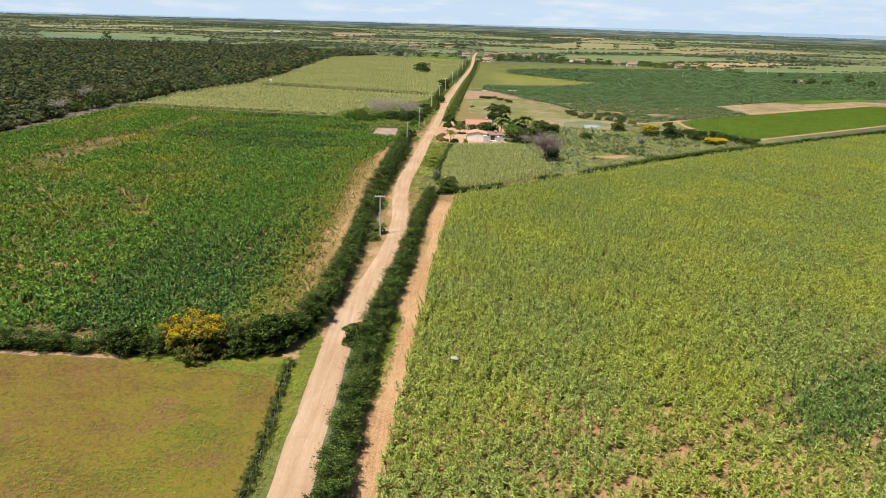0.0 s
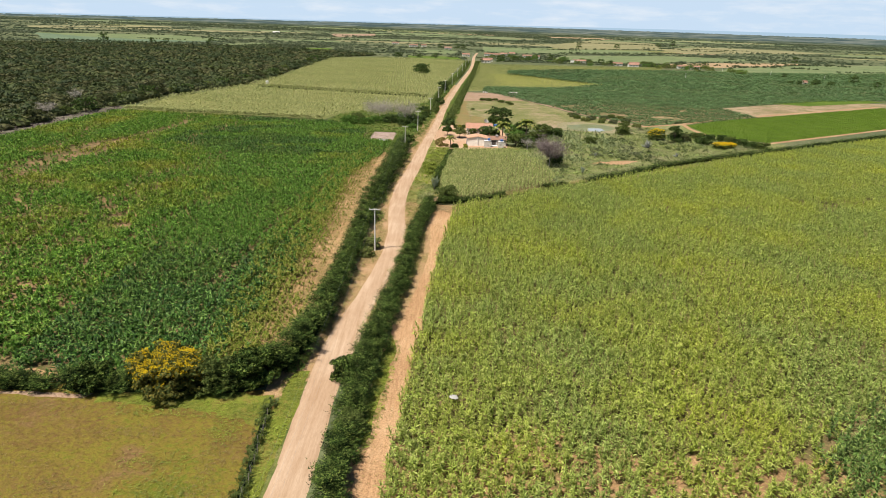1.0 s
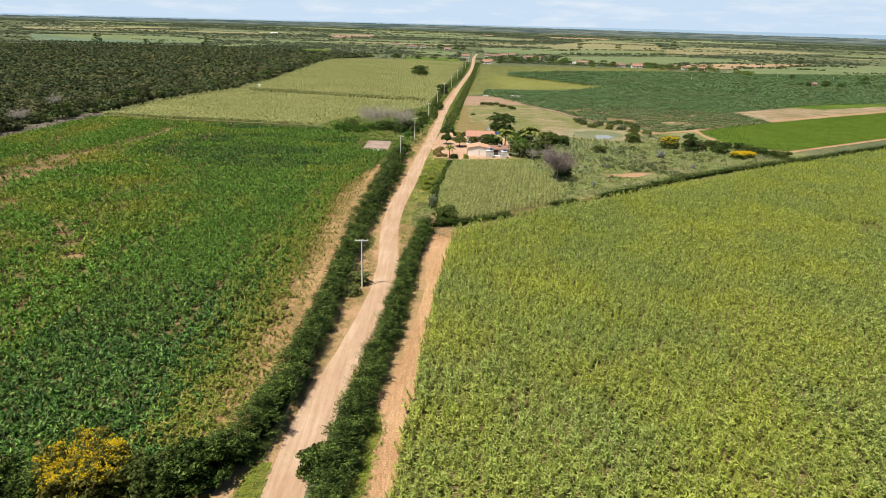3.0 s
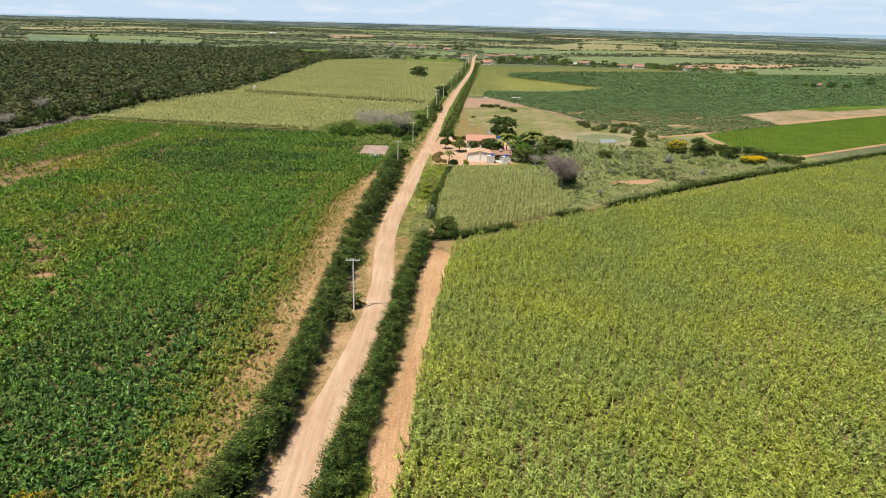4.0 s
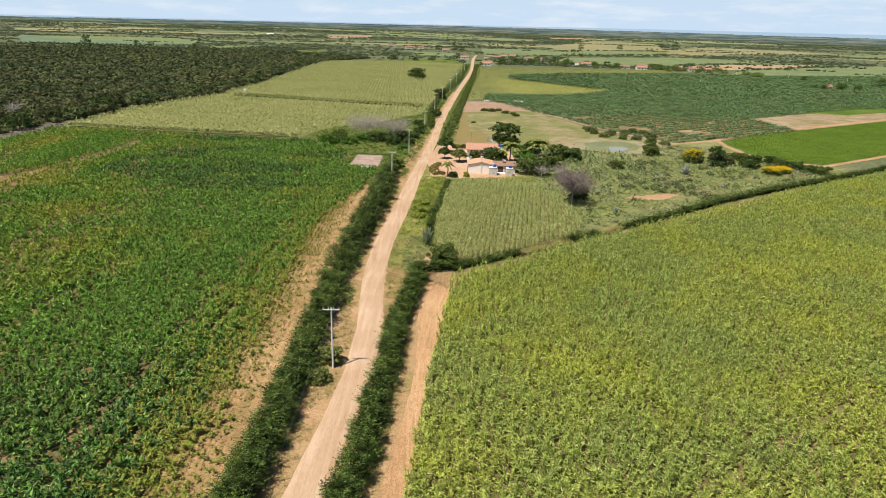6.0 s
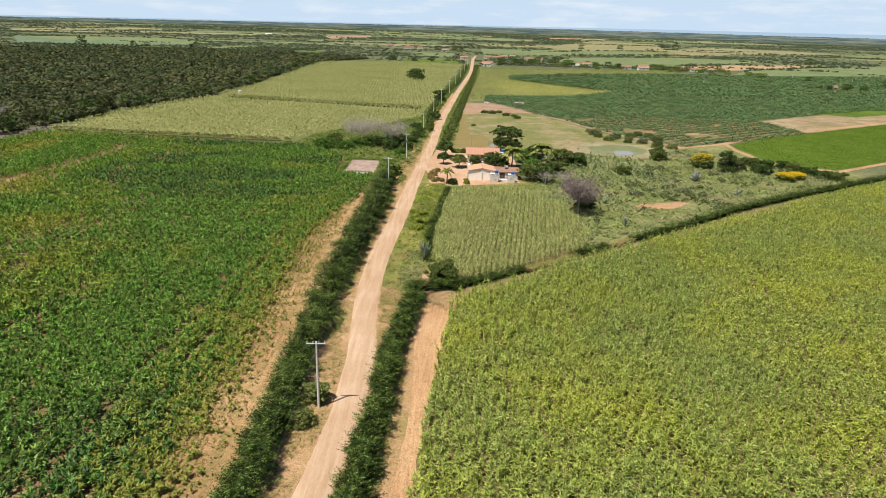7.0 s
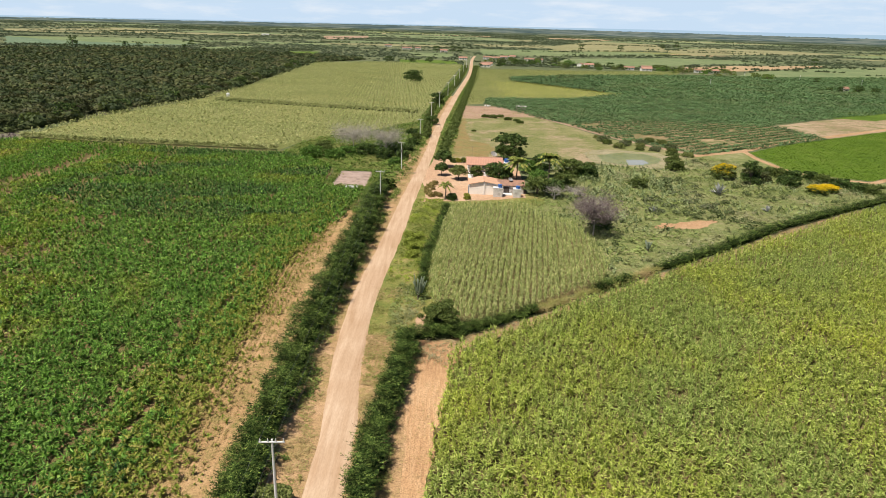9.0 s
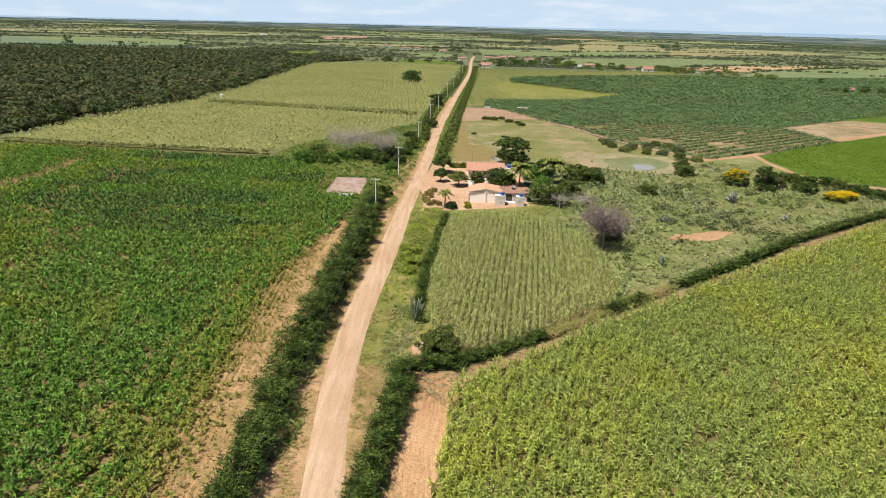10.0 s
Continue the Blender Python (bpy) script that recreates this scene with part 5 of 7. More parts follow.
stuff("dead_brush", [stamp(FINE_SPRAYS, spots(BRUSH, 0.6), 0, (1.2, 2.6), 0.3)], L_PURPLE, "grey dead branches piled along the forest's edge", "brush")
stuff("dry_forest", [stamp(FOREST_TREES, wn1, 0.2, sizes=4.2 + 7.0 * RNG.uniform(0, 1, len(wn1)) ** 1.5, tilt=0.25, flat=0.8), stamp(FOREST_FAR, wf1, 0.2, sizes=4.6 + 7.0 * RNG.uniform(0, 1, len(wf1)) ** 1.5, tilt=0.25, flat=0.8)], L_FOREST, "olive-brown dry thorn forest of low spreading trees", "forest")

# ---- poles and wires ----
M_CONCRETE = plain("weathered_concrete", (0.78, 0.76, 0.72), 0.8, wear=0.10)
M_IRON = plain("dark_galvanised_iron", (0.18, 0.18, 0.18), 0.5, 0.6, wear=0.2)
M_PORCELAIN = plain("pale_porcelain", (0.66, 0.64, 0.60), 0.3, wear=0.1)
M_WIRE = plain("aluminium_wire", (0.32, 0.32, 0.32), 0.5, 0.5, wear=0.1)
M_FENCEWOOD = plain("grey_fence_wood", (0.33, 0.29, 0.25), 0.9, wear=0.35)


def utility_pole(height, label):
    root = thing("utility_pole", (0, 0, 0), label, "utility pole", "poles along the road")
    part("post", tube(bmesh.new(), [(0, 0, -0.3), (0, 0, height * 0.5), (0, 0, height)], [0.15, 0.125, 0.095], 10), M_CONCRETE, root)
    part("crossarm", boxed(-1.15, 1.15, -0.15, -0.05, height - 0.29, height - 0.18), M_CONCRETE, root)
    for s in (-1, 1):
        part("brace", tube(bmesh.new(), [(s * 0.6, -0.12, height - 0.3), (s * 0.05, -0.12, height - 0.85)], [0.02, 0.02], 5), M_IRON, root)
    for x in (-1.05, -0.35, 0.35, 1.05):
        part("insulator", tube(bmesh.new(), [(x, -0.11, height - 0.18), (x, -0.11, height - 0.1), (x, -0.11, height - 0.07), (x, -0.11, height + 0.12)], [0.02, 0.03, 0.075, 0.045], 8), M_PORCELAIN, root)
    return root


POLES = [(-13.6, 18, 8.7), (-14.1, 133.6, 9.2), (-15.6, 246.8, 8.7), (-12.8, 287, 9.2), (-9.1, 344.4, 8.7), (-5.8, 399.8, 9.2), (-2.4, 452, 9.2), (2.5, 515, 9), (7.5, 580, 9), (12.5, 645, 9), (17.5, 720, 9), (23, 800, 9), (31, 900, 9)]
first = utility_pole(8.7, "pale concrete power pole with a wooden-looking crossarm beside the road")
tall = utility_pole(9.2, "pale concrete power pole with crossarm beside the road")
turns = [0, 3, -4, 2, 2, 4, 3, 3, 3, 3, 3, 3, 3]
for i, (x, y, h) in enumerate(POLES):
    m = pose(x, y, 0, 0, 0, turns[i])
    if i == 0:
        first.matrix_basis = m
    elif i == 3:
        tall.matrix_basis = m
    else:
        copy_thing(first if h < 9 else tall, m)
short = utility_pole(5.5, "short pale power pole at the edge of a far field")
short.matrix_basis = pose(241, 679, 0, 0, 0, 30)
for x, y, turn in ((290, 881, 60), (344, 840, 60), (378, 784, 60), (415, 737, 60)):
    copy_thing(short, pose(x, y, 0, 0, 0, turn))
part("transformer", tube(bmesh.new(), [(0, -0.45, 6.0), (0, -0.45, 6.1), (0, -0.45, 6.9), (0, -0.45, 7.0)], [0.25, 0.3, 0.3, 0.22], 12), M_IRON, tall, "grey cylindrical transformer")
tall.children[-1].matrix_parent_inverse = Matrix()


def wire(a, b, sag):
    pts = [Vector(a).lerp(Vector(b), k / 16) - Vector((0, 0, sag * (1 - (k / 8 - 1) ** 2))) for k in range(17)]
    root = thing("power_line", a, "thin sagging overhead power wire between poles", "wire", "overhead wires")
    part("strand", tube(bmesh.new(), pts, [0.005] * 17, 4), M_WIRE, root)


for (x0, y0, h0), (x1, y1, h1) in zip(POLES[:8], POLES[1:9]):
    for o in (-1.05, 0.35, 1.05):
        wire((x0 + o, y0, h0 + 0.12), (x1 + o, y1, h1 + 0.12), (y1 - y0) * 0.011)


def stake_line(points, gap, height, label, lean=0.05):
    """A fence of rough stakes with strands of wire."""
    rng = np.random.default_rng(abs(int(points[0][1])))
    root = thing("fence", (*points[0], 0), label, "fence")
    tops = []
    for a, b in zip(points, points[1:]):
        a, b = Vector((*a, 0)), Vector((*b, 0))
        n = max(1, int((b - a).length / gap))
        for i in range(n):
            p = a.lerp(b, i / n)
            q = p + Vector((rng.normal(0, lean), rng.normal(0, lean), height * rng.uniform(0.85, 1.15)))
            part("stake", tube(bmesh.new(), [p - Vector((0, 0, 0.1)), p.lerp(q, 0.5) + Vector((rng.normal(0, 0.03), 0, 0)), q], [0.06, 0.05, 0.04], 5), M_FENCEWOOD, root)
            tops.append((p, q))
    for u in (0.45, 0.85):
        pts = [p.lerp(q, u) for p, q in tops]
        part("fence_wire", tube(bmesh.new(), pts, [0.012] * len(pts), 3), M_IRON, root)
    return root


stake_line([(-18.4, -15), (-18.6, 51), (-19.0, 62), (-20.2, 75)], 1.6, 1.3, "rough grey stake fence grown over with weeds", 0.12)
stake_line([(10.5, 450), (30, 462), (44, 437), (59, 402)], 4.0, 1.4, "rough grey stake fence round the paddock")

# ---- grass, weeds and seedlings ----
PASTURE_NEAR = [(-62, 36), (-18.6, 36), (-19.4, 62), (-20.5, 76.3), (-70, 76.3)]
stuff("pasture_grass", [stamp(TUFTS, spots(PASTURE_NEAR, 7), 0, (0.3, 0.75), 0.25)], L_PASTURE, "short dry yellow-green pasture grass", "grass")
def cluster(x, y, rx, ry, n):
    """Places that thin out from a middle."""
    return np.stack([RNG.normal(x, rx, n), RNG.normal(y, ry, n)], 1)


def in_pasture(xy):
    return xy[inside(PASTURE_NEAR, xy[:, 0], xy[:, 1])]


green_tufts = np.concatenate([cluster(-27.7, 60, 2.2, 1.6, 420), cluster(-38, 52, 3.0, 2.0, 600), cluster(-31, 53, 2.0, 1.6, 350), cluster(-45, 56, 3.0, 1.4, 320), cluster(-24.5, 71, 1.2, 1.6, 260), cluster(-29, 65, 2.5, 1.0, 200)])
dry_tufts = np.concatenate([cluster(-35, 69.8, 3.6, 0.9, 420), cluster(-38.2, 60.7, 1.5, 0.7, 200), cluster(-23.4, 66, 1.1, 4.0, 520), cluster(-23.5, 57.5, 1.6, 2.2, 420), cluster(-43, 64, 3.0, 1.2, 260), cluster(-28, 56.5, 2.4, 1.0, 260), cluster(-52, 68, 5.0, 1.6, 360), cluster(-48, 74.6, 7, 0.7, 380)])
stuff("pasture_weeds", [stamp(TUFTS, in_pasture(green_tufts), 0, (0.5, 1.0), 0.3)], L_LUSH, "fresh green weed patches in the pasture", "weeds")
stuff("dry_pasture_grass", [stamp(TUFTS, in_pasture(dry_tufts), 0, (0.35, 0.75), 0.35)], L_DRY, "withered brown grass patches in the pasture", "grass")
lush = [(-38, 73), (-20.5, 73), (-20.5, 76.5), (-40, 76.8)]
stuff("lush_grass", [stamp(TUFTS, spots(lush, 12), 0, (0.5, 1.0), 0.25), stamp(TUFTS, spots([(-19.6, 50), (-17.4, 50), (-17.3, 84), (-20.3, 84)], 10), 0, (0.6, 1.3), 0.25), stamp(TUFTS, spots([(-8.6, 66), (-7.0, 70), (-5.6, 92), (-7.2, 96), (-8.4, 80)], 11), 0, (0.6, 1.5), 0.25)], L_LUSH, "bright green lush grass tufts", "grass")


def along(lo, hi, y0, y1, n):
    y = RNG.uniform(y0, y1, n)
    return np.stack([np.array([road_x(v) for v in y]) + RNG.uniform(lo, hi, n), y], 1)


v1 = along(-5.2, -2.6, 88, 300, 4200)
v2 = along(2.2, 6.4, 95, 190, 5600)
v3 = along(2.4, 9.5, 171, 252, 8500)
v3 = v3[patchy(v3, 0.13, 0.0, 5.0) | (RNG.uniform(0, 1, len(v3)) < 0.25)]
v3 = v3[RNG.uniform(178, 232, len(v3)) < v3[:, 1]]
v1, v2 = v1[patchy(v1, 0.2, -0.15, 1.0)], v2[patchy(v2, 0.2, -0.2, 2.0)]
v5 = along(-5.4, -3.4, 84, 262, 1900)
v5 = v5[patchy(v5, 0.1, 0.0, 6.0)]
v6 = along(-11.0, -4.0, 335, 860, 5200)
stuff("roadside_weeds", [stamp(LOW_BUSHES, v6, 0, (0.8, 2.2), 0.2), stamp(LOW_BUSHES, along(2.4, 9.0, 330, 860, 2600), 0, (0.8, 1.8), 0.2)], L_THICKET, "rank green weeds along the straight road", "weeds")
stuff("hedge_foot_weeds", [stamp(SEEDLINGS, v5, 0, (0.6, 1.5), 0.3)], L_THICKET, "green weeds at the hedge foot", "weeds")
stuff("verge_grass", [stamp(TUFTS, v1, 0, (0.6, 1.5), 0.35), stamp(TUFTS, v2, 0, (0.6, 1.5), 0.35)], L_GRASS, "dry tan and green grass tufts beside the road", "grass")
v4 = np.concatenate([spots([(-7.2, 170), (-4.8, 170), (-4.4, 175), (-2.6, 181), (-1.4, 187), (-2.6, 192), (-6.5, 192), (-7.4, 180)], 6.0), spots([(-1.0, 173), (2.5, 173.4), (8, 177), (16, 183), (16.4, 184.4), (7, 178), (1, 178.6), (-1.2, 181)], 6.0)])
stuff("corner_weeds", [stamp(TUFTS, v4, 0, (0.8, 2.0), 0.3), stamp(FINE_SPRAYS, v4[::3], 0.2, (0.8, 1.8), 0.2)], L_SCRUBWEED, "tall dusty green weeds at the plot's corner", "weeds")
stuff("verge_weeds", [stamp(TUFTS, v3, 0, (0.6, 1.4), 0.3), stamp(FINE_SPRAYS, v3[::3], 0.2, (0.8, 1.6), 0.2)], L_LUSH, "tall green weeds on the verge", "weeds")
s1 = spots([(-34, 86), (-20, 86), (-20.3, 250), (-31, 235)], 4.2, (0.8, 1))
s1 = s1[RNG.uniform(0, 4, len(s1)) < -s1[:, 0] - 22.4]
weedy = spots([(-30, 82), (-21, 84), (-21.2, 122), (-29.5, 122)], 1.7, (0.9, 1))
weedy = weedy[RNG.uniform(92, 122, len(weedy)) > weedy[:, 1]]
sparse = spots([(-31, 86), (-22.4, 86), (-22.6, 235), (-25, 246), (-31, 235)], 2.6, (0.9, 1))
sparse = sparse[RNG.uniform(0, 8, len(sparse)) < -sparse[:, 0] - 22.6]
sparse = sparse[patchy(sparse, 0.18, -0.35, 15.0)]
s2 = spots(RIGHT_STRIP, 1.6, (0.7, -5))
s2 = s2[patchy(s2, 0.16, -0.1, 4.0)]
stuff("strip_weeds", [stamp(YOUNG_MID, weedy, 0, (0.4, 0.85), 0.2), stamp(YOUNG_LIGHT, sparse, 0, (0.3, 0.65), 0.2)], L_EDGECROP, "yellow-green weeds spreading over the bare strip", "weeds")
stuff("strip_seedlings", [stamp(SEEDLINGS, s1, 0, (0.45, 0.95), 0.3), stamp(TUFTS, s2, 0, (0.4, 0.9), 0.3)], L_STUBBLE, "thin drying seedlings in rows over bare soil", "seedlings")

edge = [(-2.5, 164), (1.8, 163), (3, 167.5), (8.8, 171.5), (15.7, 177), (28, 187.5), (40, 196), (60.6, 211.5), (112, 248.5), (118, 256), (83, 232.5), (63, 215.7), (44, 201.7), (28.5, 189.5), (16.5, 180.2), (8.3, 175.8), (2.5, 172.4), (-3, 171.6)]
stuff("field_edge_weeds", [stamp(TUFTS, spots(edge, 5), 0, (0.7, 1.6), 0.3)], L_EDGE, "grey-green weeds along the corn field's edge", "weeds")
sheet("field_edge_ground", edge, 0.036, M_VERGE, "dry grass along the corn field", "verge", 2, 0.3)
sheet("corner_soil", [(-3.4, 174.6), (-1.4, 174.4), (-0.8, 177), (-1.6, 179.6), (-2.8, 179)], 0.07, M_YARD, "bare orange soil at the plot's corner", "soil", 1.2, 0.4)

# ---- trees and bushes near the road ----
tree(-33.7, 79.5, 4.6, 4.9, "large round bush covered in yellow blossom by the hedge", L_RUSTY, 3, 2.2, 0.02, "flowering_bush", "bush", 0.95, templates=FULL_CLUMPS)
tree(-43.5, 78.6, 3.1, 2.6, "round dark green bush in the pasture hedge", L_HEDGE, 4, 1.4, 0.0, "bush", "bush", templates=FULL_CLUMPS)
tree(-28.5, 79.5, 4.2, 2.8, "fresh green bush in the pasture hedge", L_OLIVE, 5, 1.5, 0.02, "bush", "bush", templates=FULL_CLUMPS)
tree(-24.2, 81.5, 4.6, 3.4, "tall dark green bush at the hedge corner", L_HEDGE, 6, 1.5, 0.02, "bush", "bush", templates=FULL_CLUMPS)
tree(-12.1, 83.2, 3.3, 2.2, "dark green bush leaning out over the road", L_HEDGE, 8, 1.5, 0.05, "bush", "bush", templates=FULL_CLUMPS)
tree(-14.9, 135.2, 2.2, 1.7, "dusty olive bush beside the power pole", L_OLIVEBUSH, 9, 1.2, 0.0, "bush", "bush")
tree(-15.2, 130.0, 1.7, 1.5, "small dusty olive bush on the verge", L_OLIVEBUSH, 10, 1.2, 0.0, "bush", "bush")
tree(1.1, 175.2, 3.8, 3.0, "rounded olive-green bush at the hedge corner", L_OLIVE, 10, 2.0, 0.0, "bush", "bush", templates=FULL_CLUMPS)
tree(-10.0, 71.5, 2.6, 1.9, "dusty olive bush in the roadside hedge", L_OLIVE, 7, 1.6, 0.0, "bush", "bush", templates=FULL_CLUMPS)

# ---- the farm ----
M_PLASTER = plain("old_cream_plaster", (0.93, 0.88, 0.79), 0.9, wear=0.06, scale=0.8)
M_GREYWALL = plain("bare_grey_render", (0.68, 0.65, 0.60), 0.9, wear=0.4, scale=1.2)
M_WHITEWALL = plain("whitewash", (0.86, 0.84, 0.80), 0.85, wear=0.2, scale=0.6)
M_TILE = plain("pale_orange_clay_tile", (0.58, 0.34, 0.21), 0.85, wear=0.3, scale=1.2, dirt=(0.36, 0.25, 0.18))
M_REDTILE = plain("red_clay_tile", (0.50, 0.265, 0.175), 0.85, wear=0.25, scale=1.0, dirt=(0.32, 0.19, 0.14))
M_DARKTILE = plain("aged_brown_clay_tile", (0.36, 0.20, 0.13), 0.9, wear=0.4, scale=1.4, dirt=(0.16, 0.12, 0.10))
M_DOOR = plain("blue_grey_painted_wood", (0.22, 0.28, 0.33), 0.7, wear=0.3)
M_DARK = plain("unlit_interior", (0.06, 0.05, 0.045), 0.9, wear=0.2)
M_BLUETANK = plain("blue_polyethylene", (0.03, 0.13, 0.42), 0.45, wear=0.12)
M_DISH = plain("grey_mesh_dish", (0.55, 0.53, 0.50), 0.6, 0.2, wear=0.2)
M_WHITE = plain("white_plastic", (0.80, 0.80, 0.80), 0.5, wear=0.1)
M_KERB = plain("mossy_kerb_stone", (0.40, 0.34, 0.28), 0.9, wear=0.5, scale=1.0)
M_SLAB = plain("stained_concrete_slab", (0.42, 0.315, 0.255), 0.9, wear=0.6, scale=0.45, dirt=(0.22, 0.15, 0.11))


def gable_roof(root, x0, x1, y0, y1, eave, ridge, along_y, material, over=0.35, thick=0.1, name="roof"):
    """Two sloping slabs with rows of round tiles along the slope, and a ridge cap."""
    cx, cy = (x0 + x1) / 2, (y0 + y1) / 2
    made = []
    for s in (-1, 1):
        bm = bmesh.new()
        n = 22
        ring = []
        for i in range(n * 2 + 1):
            u = i / (n * 2)
            bumpz = 0.05 if i % 2 else 0.0
            if along_y:
                y = y0 - over + u * (y1 - y0 + 2 * over)
                xe = x0 - over if s < 0 else x1 + over
                drop = (ridge - eave) / (cx - x0) * over
                pts = [(cx, y, ridge + bumpz + thick), (xe, y, eave - drop + bumpz + thick), (xe, y, eave - drop), (cx, y, ridge)]
            else:
                x = x0 - over + u * (x1 - x0 + 2 * over)
                ye = y0 - over if s < 0 else y1 + over
                drop = (ridge - eave) / (cy - y0) * over
                pts = [(x, cy, ridge + bumpz + thick), (x, ye, eave - drop + bumpz + thick), (x, ye, eave - drop), (x, cy, ridge)]
            ring.append([bm.verts.new(p) for p in pts])
        for a, b in zip(ring, ring[1:]):
            for k in range(4):
                bm.faces.new((a[k], a[(k + 1) % 4], b[(k + 1) % 4], b[k]))
        bm.faces.new(ring[0])
        bm.faces.new(ring[-1])
        made.append(part(name, bm, material, root))
    if along_y:
        part("ridge_cap", tube(bmesh.new(), [(cx, y0 - over, ridge + thick), (cx, y1 + over, ridge + thick)], [0.12, 0.12], 6), material, made[0])
    else:
        part("ridge_cap", tube(bmesh.new(), [(x0 - over, cy, ridge + thick), (x1 + over, cy, ridge + thick)], [0.12, 0.12], 6), material, made[0])


def walls(root, x0, x1, y0, y1, eave, ridge, along_y, material, t=0.2):
    """Four walls with thickness; the gable walls rise to the ridge."""
    cx, cy = (x0 + x1) / 2, (y0 + y1) / 2
    if along_y:
        part("wall", boxed(x0, x0 + t, y0 + t, y1 - t, 0, eave), material, root)
        part("wall", boxed(x1 - t, x1, y0 + t, y1 - t, 0, eave), material, root)
        gables = [[(x0, a), (x1, a)] for a in ((y0, y0 + t), (y1 - t, y1))]
        for a in (y0, y1 - t):
            bm = bmesh.new()
            loops = [[bm.verts.new((x, y, z)) for x, z in ((x0, 0), (x1, 0), (x1, eave), (cx, ridge), (x0, eave))] for y in (a, a + t)]
            bm.faces.new(loops[0])
            bm.faces.new(loops[1][::-1])
            for k in range(5):
                bm.faces.new((loops[0][k], loops[1][k], loops[1][(k + 1) % 5], loops[0][(k + 1) % 5]))
            part("wall", bm, material, root)
    else:
        part("wall", boxed(x0 + t, x1 - t, y0, y0 + t, 0, eave), material, root)
        part("wall", boxed(x0 + t, x1 - t, y1 - t, y1, 0, eave), material, root)
        for a in (x0, x1 - t):
            bm = bmesh.new()
            loops = [[bm.verts.new((x, y, z)) for y, z in ((y0, 0), (y1, 0), (y1, eave), (cy, ridge), (y0, eave))] for x in (a, a + t)]
            bm.faces.new(loops[0])
            bm.faces.new(loops[1][::-1])
            for k in range(5):
                bm.faces.new((loops[0][k], loops[1][k], loops[1][(k + 1) % 5], loops[0][(k + 1) % 5]))
            part("wall", bm, material, root)


def opening(root, name, x0, x1, y, z0, z1, panel, frame_mat):
    """A door or window in a wall that faces the road's near end: frame and panel."""
    o = part(name, boxed(x0, x1, y - 0.03, y - 0.004, z0, z1), panel, root)
    w = 0.07
    part("frame", box(box(boxed(x0 - w, x0, y - 0.06, y - 0.005, z0, z1), x1, x1 + w, y - 0.06, y - 0.005, z0, z1), x0 - w, x1 + w, y - 0.065, y - 0.005, z1, z1 + w), frame_mat, o)
    return o


def water_tank(x, y, z, r, h, label):
    root = thing("water_tank", (x, y, z), label, "water tank", "roof water tanks")
    part("barrel", tube(bmesh.new(), [(x, y, z), (x, y, z + h * 0.55), (x, y, z + h * 0.8)], [r * 0.86, r, r * 0.98], 14), M_BLUETANK, root)
    part("lid", tube(bmesh.new(), [(x, y, z + h * 0.8), (x, y, z + h * 0.86), (x, y, z + h)], [r * 1.06, r * 1.06, r * 0.3], 14), M_BLUETANK, root)


def dish(x, y, z, r, toward, label):
    root = thing("satellite_dish", (x, y, z - 0.9), label, "satellite dish")
    bm = bmesh.new()
    d = Vector(toward).normalized()
    a = d.cross(Vector((0, 0, 1))).normalized()
    b = a.cross(d)
    rings = []
    for i in range(5):
        q = i / 4
        rings.append([bm.verts.new(Vector((x, y, z)) + d * (0.28 * r * q * q) + (a * math.cos(t) + b * math.sin(t)) * max(0.02, r * q)) for t in (2 * math.pi * k / 16 for k in range(16))])
    for lo, hi in zip(rings, rings[1:]):
        for k in range(16):
            bm.faces.new((lo[k], lo[(k + 1) % 16], hi[(k + 1) % 16], hi[k]))
    bm.faces.new(rings[0])
    bmesh.ops.solidify(bm, geom=bm.faces[:], thickness=0.02)
    part("reflector", bm, M_DISH, root)
    part("mast", tube(bmesh.new(), [(x, y, z - 0.95), (x, y, z)], [0.04, 0.04], 6), M_IRON, root)
    part("feed_arm", tube(bmesh.new(), [Vector((x, y, z)) - b * r * 0.9, Vector((x, y, z)) + d * r * 0.8], [0.02, 0.03], 5), M_IRON, root)


# front house with a cream gable
h1 = thing("house", (12.3, 262, 0), "cream plastered farmhouse with a shallow pale orange tiled roof", "house")
walls(h1, 8.2, 16.4, 259, 265.6, 3.0, 3.75, True, M_PLASTER)
gable_roof(h1, 8.2, 16.4, 259, 265.6, 3.02, 3.78, True, M_TILE)
part("buttress", boxed(12.15, 12.45, 258.8, 258.995, 0, 3.3), M_WHITEWALL, h1, "white plaster pilaster")
part("cornice", boxed(8.2, 16.4, 258.9, 258.995, 2.85, 3.0), M_WHITEWALL, h1)
part("chimney", boxed(8.9, 9.3, 264.6, 265.0, 3.0, 4.4), M_GREYWALL, h1)
d = part("door", boxed(7.9, 8.195, 260.2, 261.2, 0, 2.1), M_DOOR, h1, "blue-grey wooden side door")
